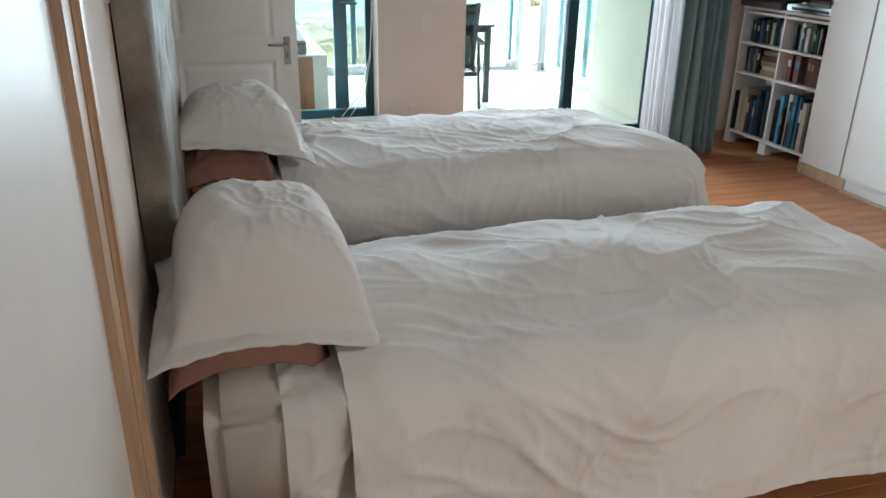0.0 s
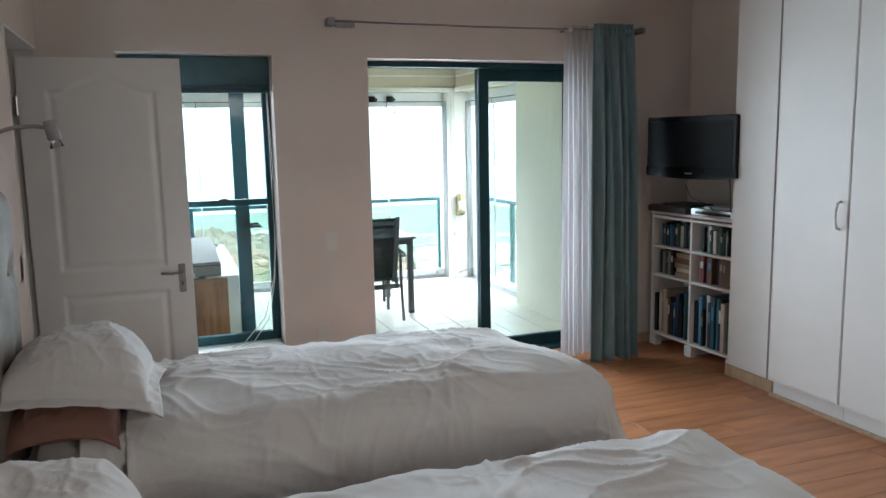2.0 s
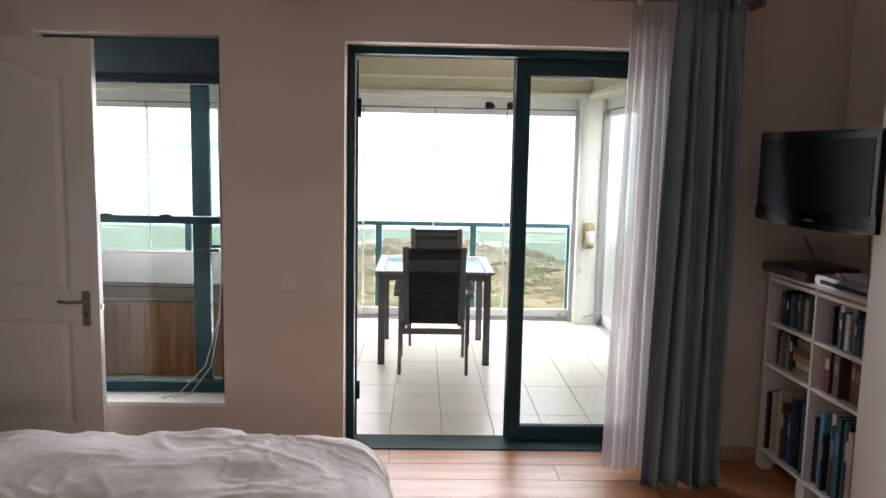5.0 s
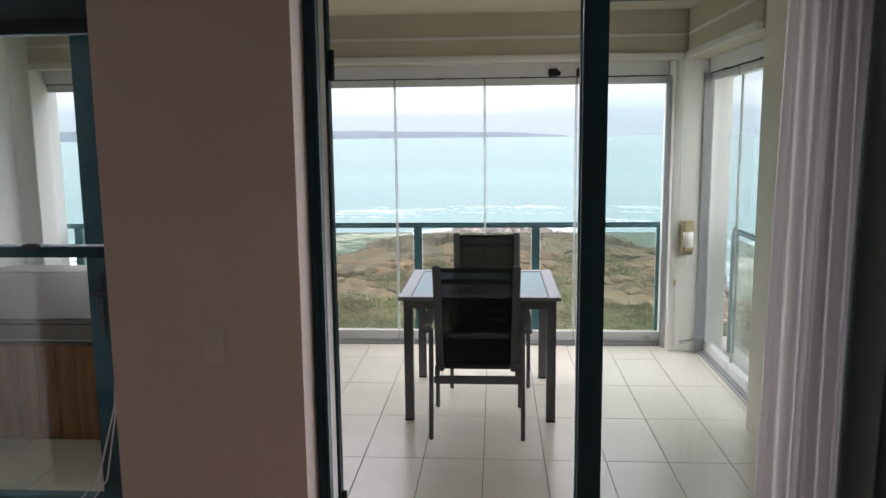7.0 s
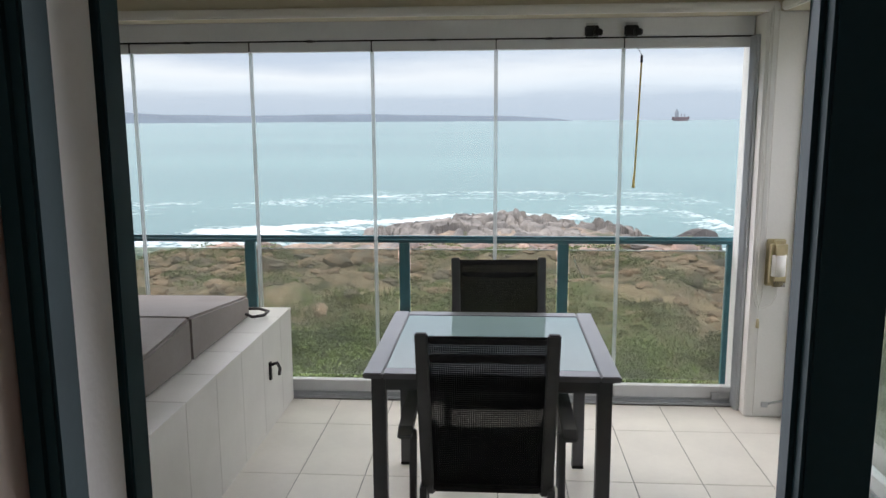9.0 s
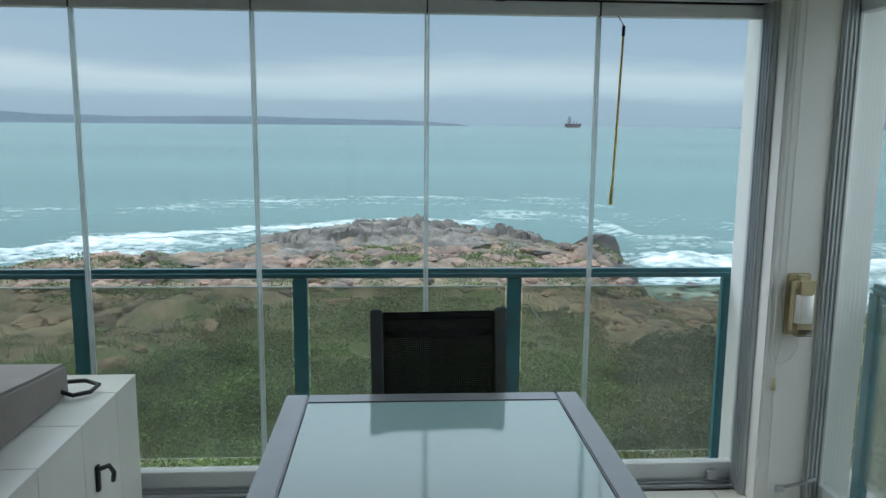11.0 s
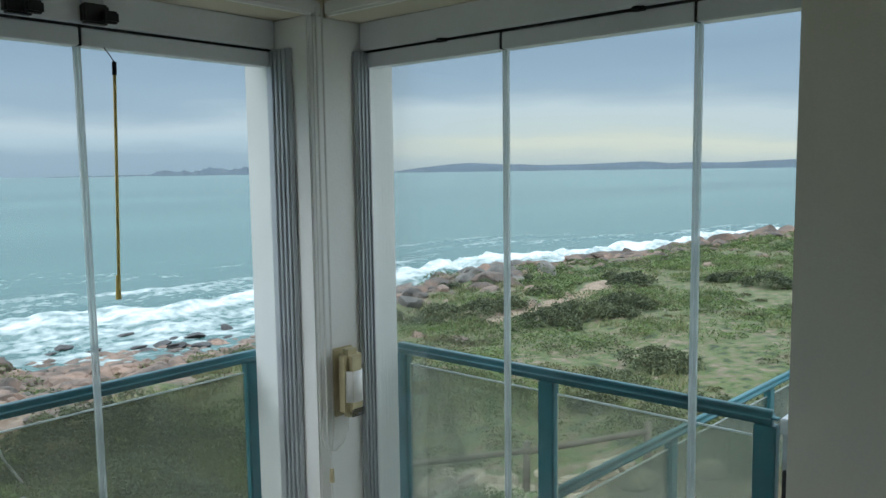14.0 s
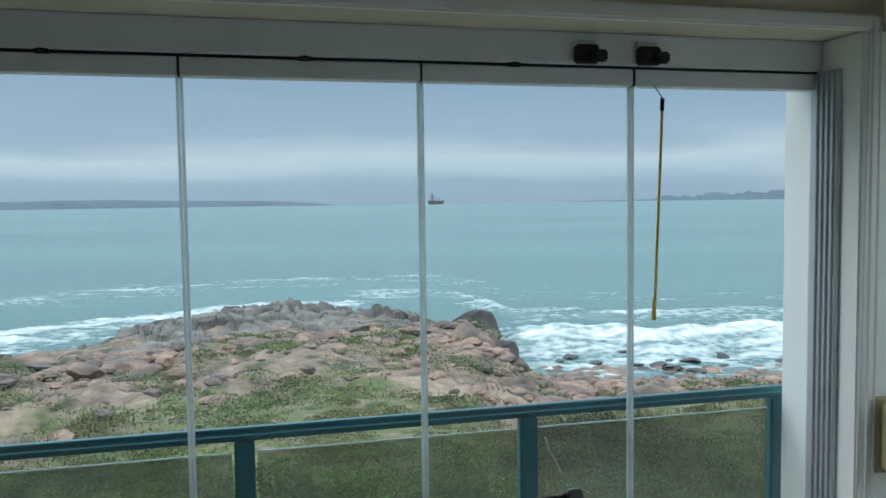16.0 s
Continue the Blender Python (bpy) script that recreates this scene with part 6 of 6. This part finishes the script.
BOOKS = {}
for nm, c in (("navy", (0.02, 0.04, 0.10)), ("teal", (0.02, 0.10, 0.13)), ("blue", (0.03, 0.16, 0.33)), ("sky", (0.06, 0.25, 0.42)), ("black", (0.015, 0.015, 0.018)), ("maroon", (0.14, 0.018, 0.02)),
              ("red", (0.28, 0.03, 0.03)), ("brown", (0.13, 0.06, 0.03)), ("tan", (0.34, 0.24, 0.14)), ("cream", (0.62, 0.56, 0.45)), ("white", (0.72, 0.70, 0.66)), ("grey", (0.22, 0.24, 0.25)), ("green", (0.05, 0.11, 0.07))):
    BOOKS[nm] = mat("book_cover_" + nm, c, 0.5, var=0.12, scale=14)
PAPER = mat("book_paper", (0.68, 0.62, 0.50), 0.9, var=0.08, scale=60, stretch=(1, 1, 6))
brng = random.Random(7)


def book(y, z, w, h, d, color, lean=0.0, flat=False, band=None):
    """A book with its spine to the room; y, z: its foot on the shelf, in the bookcase's own directions."""
    b = thing("book", color + " book standing on the shelf" if not flat else color + " book lying on its side", "book", group="books")
    b.matrix_basis = bc.matrix_basis @ pose(0.02 + brng.uniform(0, 0.03), y, z, lean, 0, 0)
    m = BOOKS[color]
    part("cover", boxes((0, d, 0, 0.003, 0, h), (0, d, w - 0.003, w, 0, h), (-0.004, 0.002, 0, w, 0, h)), m, b, bevel=0.0012)
    part("pages", boxes((0.003, d - 0.004, 0.003, w - 0.003, 0.004, h - 0.005)), PAPER, b)
    if band:
        part("spine_label", boxes((-0.0055, -0.0042, w * 0.2, w * 0.8, h * band[1], h * band[2])), BOOKS[band[0]], b)
    return b


def fill(y0, y1, z, heights, depth, palette, gap=0.002, wr=(0.014, 0.032), lean_end=0.0):
    y = y1
    while True:
        w = brng.uniform(*wr)
        if y - w < y0:
            break
        y -= w
        h = brng.uniform(*heights)
        c = brng.choice(palette)
        bnd = (brng.choice(("cream", "white", "tan", "grey", "sky")), 0.55, 0.8) if brng.random() < 0.5 and c not in ("white", "cream") else None
        book(y, z, w, h, depth * brng.uniform(0.85, 1.0), c, 0.0, False, bnd)
        y -= gap


L0, L1, R0, R1 = -BW / 2 + 0.02, -0.022, -BW + 0.02, -BW / 2 - 0.003
cool = ("navy", "teal", "blue", "black", "white", "grey", "cream", "black", "green")
warm = ("maroon", "red", "brown", "maroon", "black", "navy", "brown")
fill(L0, L0 + 0.34, 0.767, (0.15, 0.19), 0.14, cool)
fill(R0, R0 + 0.34, 0.767, (0.15, 0.19), 0.14, cool)
fill(L0 + 0.20, L0 + 0.36, 0.55, (0.15, 0.19), 0.16, ("navy", "black", "grey", "teal"))
fill(R0, R1 - 0.06, 0.55, (0.17, 0.195), 0.18, warm, wr=(0.028, 0.045))
for k in range(5):
    bk = book(L0 + 0.012 + 0.002 * k, 0.55 + 0.035 * k, 0.16, 0.034, 0.15, ("tan", "cream", "tan", "brown", "tan")[k], flat=True)
fill(L0, L1, 0.102, (0.24, 0.35), 0.24, ("maroon", "black", "navy", "teal", "grey", "brown", "red", "blue", "cream", "black"), wr=(0.016, 0.04))
fill(R0, R1, 0.102, (0.26, 0.37), 0.25, ("teal", "sky", "cream", "black", "green", "blue", "white", "navy", "black", "sky"), wr=(0.016, 0.04))

# things on top of the bookcase
bx_ = thing("photo_album", "dark brown leather box lying on the bookcase", "box")
bx_.matrix_basis = bc.matrix_basis @ pose(0, 0, 1.02)
part("lower", boxes((-0.045, 0.20, -0.42, -0.0, 0.0, 0.045)), mat("dark_brown_leather", (0.045, 0.026, 0.024), 0.5, var=0.15, scale=12, bump=0.1), bx_, bevel=0.006)
part("upper", boxes((0.0, 0.22, -0.40, -0.11, 0.045, 0.062)), mat("black_leather", (0.02, 0.018, 0.02), 0.45, var=0.15), bx_, bevel=0.004)
dec = thing("disc_player", "flat silver disc player on the bookcase", "player")
dec.matrix_basis = bc.matrix_basis @ pose(0, 0, 1.02)
part("body", boxes((-0.03, 0.22, -0.85, -0.45, 0.006, 0.05)), CHROME, dec, bevel=0.006)
part("front_strip", boxes((-0.032, -0.0301, -0.83, -0.50, 0.016, 0.034)), BLACK, dec)
part("lid", boxes((0.02, 0.20, -0.80, -0.52, 0.05, 0.066)), GREY_ALU, dec, bevel=0.005)
for y in (-0.83, -0.48):
    part("foot", boxes((0.0, 0.03, y, y + 0.02, 0.0, 0.006)), BLACK, dec)

SCREEN = mat("dark_glossy_screen", (0.006, 0.008, 0.011), 0.35, var=0.05, spec=0.15)
BEZEL = mat("piano_black", (0.008, 0.009, 0.011), 0.25, var=0.05, spec=0.25)
tv = thing("television", "flat black television on a wall bracket above the bookcase", "television", (4.255, -0.585, 1.478), 9)
TW, TH = 0.79, 0.44


def tv_curve(y):
    return -0.028 * (1 - (y / (TW / 2)) ** 2)


bm = bmesh.new()
box(bm, -0.006, 0.04, -TW / 2, TW / 2, -TH / 2 + 0.035, TH / 2)
part("frame", bm, BEZEL, tv, bevel=0.008, seg=3)
bm = bmesh.new()
lo = [bm.verts.new((-0.006, -TW / 2 + TW * k / 16, -TH / 2 + 0.036 + 0.6 * tv_curve(-TW / 2 + TW * k / 16))) for k in range(17)]
hi = [bm.verts.new((-0.006, -TW / 2 + TW * k / 16, -TH / 2 + 0.10)) for k in range(17)]
for k in range(16):
    bm.faces.new((lo[k], lo[k + 1], hi[k + 1], hi[k]))
g = bmesh.ops.extrude_face_region(bm, geom=bm.faces[:])
for v in g["geom"]:
    if isinstance(v, bmesh.types.BMVert):
        v.co.x += 0.030
part("lower_bezel", bm, BEZEL, tv)
part("screen", boxes((-0.0085, -0.006, -TW / 2 + 0.035, TW / 2 - 0.035, -TH / 2 + 0.10, TH / 2 - 0.035)), SCREEN, tv)
part("badge", boxes((-0.0085, -0.0062, -0.03, 0.03, -TH / 2 + 0.052, -TH / 2 + 0.062)), CHROME, tv, "small silver badge")
part("rear", boxes((0.04, 0.085, -0.30, 0.30, -0.18, 0.2)), BLACK, tv, bevel=0.02)
part("bracket", boxes((0.085, 0.36, -0.03, 0.03, -0.03, 0.03), (0.345, 0.43, -0.09, 0.09, -0.11, 0.11)), BLACK, tv)
for pts in ([(0.02, 0.05, -0.24), (0.05, 0.02, -0.33), (0.10, -0.09, -0.38), (0.10, -0.14, -0.42)], [(0.05, -0.30, -0.17), (0.06, -0.30, -0.30), (0.07, -0.30, -0.42)]):
    bm = bmesh.new()
    tube(bm, pts, 0.003, 6)
    part("cable", bm, BLACK, tv, smooth=True)

# ---------------------------------------------------------------- reading lamps, sockets
BULB = glass("lamp_glass", (0.9, 0.92, 0.92), 0.10)


def reading_lamp(y, reach, top, label):
    """A bent-arm lamp; top: the arm's height over the plate's middle."""
    l = thing("reading_lamp", label, "lamp", (0.30, y, 1.50), group="reading lamps over the headboard")
    part("plate", boxes((0.0, 0.036, -0.03, 0.03, -0.058, 0.058)), STEEL, l, bevel=0.004)
    part("switch", boxes((0.036, 0.045, -0.008, 0.008, -0.015, 0.01)), BLACK, l)
    bm = bmesh.new()
    rise = top - 0.058
    arc = [(0.016 + (reach * 0.62) * (1 - math.cos(k / 10 * math.pi / 2)), 0, 0.058 + rise * math.sin(k / 10 * math.pi / 2)) for k in range(11)]
    tube(bm, arc + [(reach * 0.8, 0, top + 0.002), (reach, 0, top - 0.004)], 0.0075, 10)
    part("arm", bm, STEEL, l, "bent steel arm", smooth=True)
    bm = bmesh.new()
    rod(bm, (reach + 0.004, 0, top + 0.022), (reach + 0.020, 0, top - 0.048), 0.022, 0.024, 18)
    hd = part("head", bm, STEEL, l, "short steel lamp head", bevel=0.003)
    bm = bmesh.new()
    rod(bm, (reach + 0.020, 0, top - 0.049), (reach + 0.026, 0, top - 0.075), 0.016, 0.026, 18)
    part("bulb", bm, BULB, hd, smooth=True)
    bm = bmesh.new()
    tube(bm, [(0.012, 0, -0.058), (0.012, 0.002, -0.14)], 0.004, 6)
    part("flex", bm, CORD, l)


reading_lamp(-1.80, 0.235, 0.155, "steel bent-arm reading lamp over the padded headboard")
reading_lamp(-3.16, 0.205, 0.235, "steel bent-arm reading lamp beside the headboard corner")


def wall_plate(at, w, h, label, rockers, face):
    s = thing("wall_socket", label, "socket", at, 0 if face == "y" else -90)
    part("plate", boxes((-w / 2, w / 2, -0.009, 0.0, -h / 2, h / 2)), PLATE, s, bevel=0.003)
    for rx, rz, rw, rh, m in rockers:
        part("rocker", boxes((rx - rw / 2, rx + rw / 2, -0.013, -0.009, rz - rh / 2, rz + rh / 2)), m, s, bevel=0.001)


RED = mat("red_switch", (0.5, 0.02, 0.02), 0.4, var=0.05)
wall_plate((1.845, 0, 0.335), 0.085, 0.11, "white plastic socket low on the wall", [(0, -0.015, 0.05, 0.05, PLATE), (0.0, 0.035, 0.05, 0.014, PLATE)], "y")
wall_plate((1.925, 0, 0.93), 0.075, 0.115, "white plastic light switch on the wall", [(0, 0.025, 0.022, 0.03, PLATE), (0, -0.025, 0.022, 0.03, PLATE)], "y")
wall_plate((0.30, -3.52, 0.80), 0.08, 0.13, "white wall socket with a red rocker beside the bed", [(0, 0.03, 0.025, 0.03, PLATE), (0, -0.03, 0.02, 0.03, RED)], "x")
wall_plate((0.30, -1.12, 1.05), 0.075, 0.115, "white plastic switch plate by the doorway", [(0, 0, 0.022, 0.04, PLATE)], "x")

# ---------------------------------------------------------------- hot tub on the balcony
HOTWOOD = mat("reddish_brown_boards", (0.30, 0.125, 0.055), 0.42, var=0.25, scale=4, stretch=(5, 5, 0.6), bump=0.05, fine=30, second=(0.42, 0.20, 0.09), island=0.12)
COVER = mat("grey_brown_vinyl", (0.25, 0.22, 0.20), 0.6, var=0.10, scale=3, bump=0.06, fine=50)
WTILE = mat("white_wall_tile", (0.74, 0.74, 0.69), 0.30, var=0.04, scale=4, island=0.03)
tub = thing("hot_tub_surround", "white tiled and wood-panelled hot tub surround on the balcony", "hot tub")
part("core", boxes((-0.97, 1.488, 1.712, 3.758, FLOOR_B, 0.455)), GROUT, tub)
y, k = 1.705, 0
while y < 3.755:
    y1 = min(3.765, y + (0.16 if k == 0 else 0.335))
    part("side_tile", boxes((1.488, 1.500, y + 0.0015, y1 - 0.0015, FLOOR_B, 0.455)), WTILE, tub)
    part("ledge_tile", boxes((1.20, 1.502, y + 0.0015, y1 - 0.0015, 0.455, 0.468)), WTILE, tub, bevel=0.001)
    y, k = y1, k + 1
part("front_tile", boxes((1.375, 1.488, 1.700, 1.712, FLOOR_B, 0.455)), WTILE, tub)
part("tub_body", boxes((-0.96, 1.15, 1.76, 3.70, 0.455, 0.475)), WTILE, tub)
for k in range(21):
    x0 = -0.955 + k * 0.111
    part("board", boxes((x0 + 0.0012, x0 + 0.1098, 1.692, 1.711, FLOOR_B + 0.006, 0.450)), HOTWOOD, tub, bevel=0.002, seg=1)
part("latch", boxes((1.500, 1.512, 3.29, 3.315, 0.18, 0.28)), BLACK, tub, "black latch handle", bevel=0.003)
bm = bmesh.new()
tube(bm, [(1.512, 3.30, 0.265), (1.54, 3.32, 0.27), (1.545, 3.35, 0.23), (1.535, 3.365, 0.19)], 0.009)
part("latch_arm", bm, BLACK, tub, smooth=True)
cv = thing("hot_tub_cover", "grey-brown vinyl cover lying on the hot tub", "cover", (0, 0, 0.475))


def cover_half(y0, y1, s):
    bm = bmesh.new()

    def at(u, v):
        x, yy = -0.95 + 2.28 * u, y0 + (y1 - y0) * v
        rise = 0.09 * (v if s > 0 else 1 - v)
        return (x, yy, 0.115 + rise + 0.006 * noise.noise(Vector((x * 3, yy * 3, s))))
    rows_ = grid(bm, 30, 14, at)
    rim = [e for e in bm.edges if len(e.link_faces) == 1]
    for v in bmesh.ops.extrude_edge_only(bm, edges=rim)["geom"]:
        if isinstance(v, bmesh.types.BMVert):
            v.co.z = 0.002
    return bm


part("cover_half", cover_half(1.715, 2.70, 1), COVER, cv, bevel=0.012)
part("cover_half", cover_half(2.703, 3.53, -1), COVER, cv, bevel=0.012)
part("seam", boxes((-0.95, 1.332, 1.712, 1.7148, 0.085, 0.092)), DARK_BASE, cv)
bm = bmesh.new()
tube(bm, [(1.32, 3.46, 0.03), (1.37, 3.46, 0.012), (1.42, 3.50, 0.012), (1.43, 3.56, 0.02), (1.37, 3.58, 0.03), (1.30, 3.53, 0.04)], 0.009)
part("strap", bm, BLACK, cv, "black strap loop", smooth=True)

# ---------------------------------------------------------------- small balcony things
SIRENC = mat("aged_cream_plastic", (0.52, 0.45, 0.27), 0.45, var=0.12, scale=20)
sr = thing("alarm_sensor", "aged cream plastic alarm sensor with a white lens on the pillar", "sensor", (4.215, 3.614, 0.79))
part("backplate", boxes((-0.042, 0.060, -0.014, 0.0, -0.13, 0.128)), SIRENC, sr, bevel=0.006)
part("housing", boxes((-0.035, 0.052, -0.085, -0.012, -0.125, 0.128)), SIRENC, sr, bevel=0.022, seg=4, smooth=False)
bm = bmesh.new()
bmesh.ops.create_cone(bm, cap_ends=True, segments=24, radius1=0.040, radius2=0.040, depth=0.115, matrix=Matrix.Translation((0.010, -0.052, -0.008)))
part("lens", bm, MELAMINE, sr, "white ribbed lens", smooth=True)
for k in range(5):
    part("grille", boxes((-0.02, 0.04, -0.087, -0.0845, -0.118 + 0.006 * k, -0.115 + 0.006 * k)), BLACK, sr)

ch = thing("blind_chain", "white bead chain loop hanging beside the pillar", "chain", (4.135, 3.61, 0))
for dx in (0.0, 0.028):
    bm = bmesh.new()
    tube(bm, [(dx, -0.012, 2.13), (dx + 0.002, -0.012, 1.2), (dx, -0.012, 0.60), (0.014, -0.014, 0.545)], 0.0028, 6)
    for k in range(150):
        box(bm, dx - 0.0032, dx + 0.0032, -0.0155, -0.0085, 0.62 + k * 0.01, 0.625 + k * 0.01)
    part("chain", bm, CORD, ch)
bm = bmesh.new()
tube(bm, [(0.014, -0.012, 0.545), (0.014, -0.012, 0.47)], 0.0025, 6)
part("pull_cord", bm, CORD, ch)
bm = bmesh.new()
rod(bm, (0.014, -0.012, 0.475), (0.014, -0.012, 0.425), 0.007, 0.010)
part("weight", bm, SIRENC, ch, smooth=True)
bm = bmesh.new()
tube(bm, [(0.11, -0.004, 0.66), (0.108, -0.004, 0.60), (0.08, -0.006, 0.555), (0.04, -0.008, 0.535), (0.0, -0.008, 0.545), (-0.02, -0.008, 0.60), (-0.018, -0.006, 0.9), (-0.01, -0.006, 2.13)], 0.0025, 6)
part("cable", bm, CORD, ch, "thin white sensor cable", smooth=True)
bm = bmesh.new()
tube(bm, [(0.02, -0.006, 0.44), (0.022, -0.006, -0.08)], 0.003, 6)
part("lower_cable", bm, CORD, ch)

STICK = mat("yellow_wooden_stick", (0.78, 0.60, 0.17), 0.5, var=0.1, scale=20)
sk = thing("blind_stick", "thin yellow wooden pull stick hanging at the glass", "stick", (3.508, 3.80, 0))
bm = bmesh.new()
tube(bm, [(0.0, 0.0, 1.90), (-0.008, 0.012, 1.5), (-0.016, 0.02, 1.178)], 0.0052, 8)
part("rod", bm, STICK, sk, smooth=True)
bm = bmesh.new()
rod(bm, (-0.0165, 0.02, 1.25), (-0.018, 0.02, 1.175), 0.0055, 0.009)
part("grip", bm, STICK, sk)
bm = bmesh.new()
rod(bm, (0.0, 0.0, 1.905), (-0.0008, 0.001, 1.865), 0.007)
part("cap", bm, BLACK, sk)
bm = bmesh.new()
tube(bm, [(0.0, 0.0, 1.905), (-0.01, 0.006, 1.925), (-0.024, 0.012, 1.946)], 0.0018, 6)
part("string", bm, BLACK, sk)

hk = thing("window_hook", "small steel hook arm low on the pillar", "hook", (4.10, 3.635, 0.0))
bm = bmesh.new()
tube(bm, [(0.12, -0.022, -0.02), (0.20, -0.03, 0.0), (0.26, -0.05, 0.03)], 0.007)
part("arm", bm, GREY_ALU, hk, smooth=True)
part("plate", boxes((0.10, 0.135, -0.035, -0.02, -0.035, -0.005)), GREY_ALU, hk, bevel=0.003)
for nm, px, py in (("floor_lock", 4.0, 3.80), ("floor_lock", 2.95, 3.80)):
    fl = part(nm, boxes((px - 0.02, px + 0.02, py - 0.012, py + 0.012, FLOOR_B + 0.032, FLOOR_B + 0.07)), GREY_ALU, front, bevel=0.003)
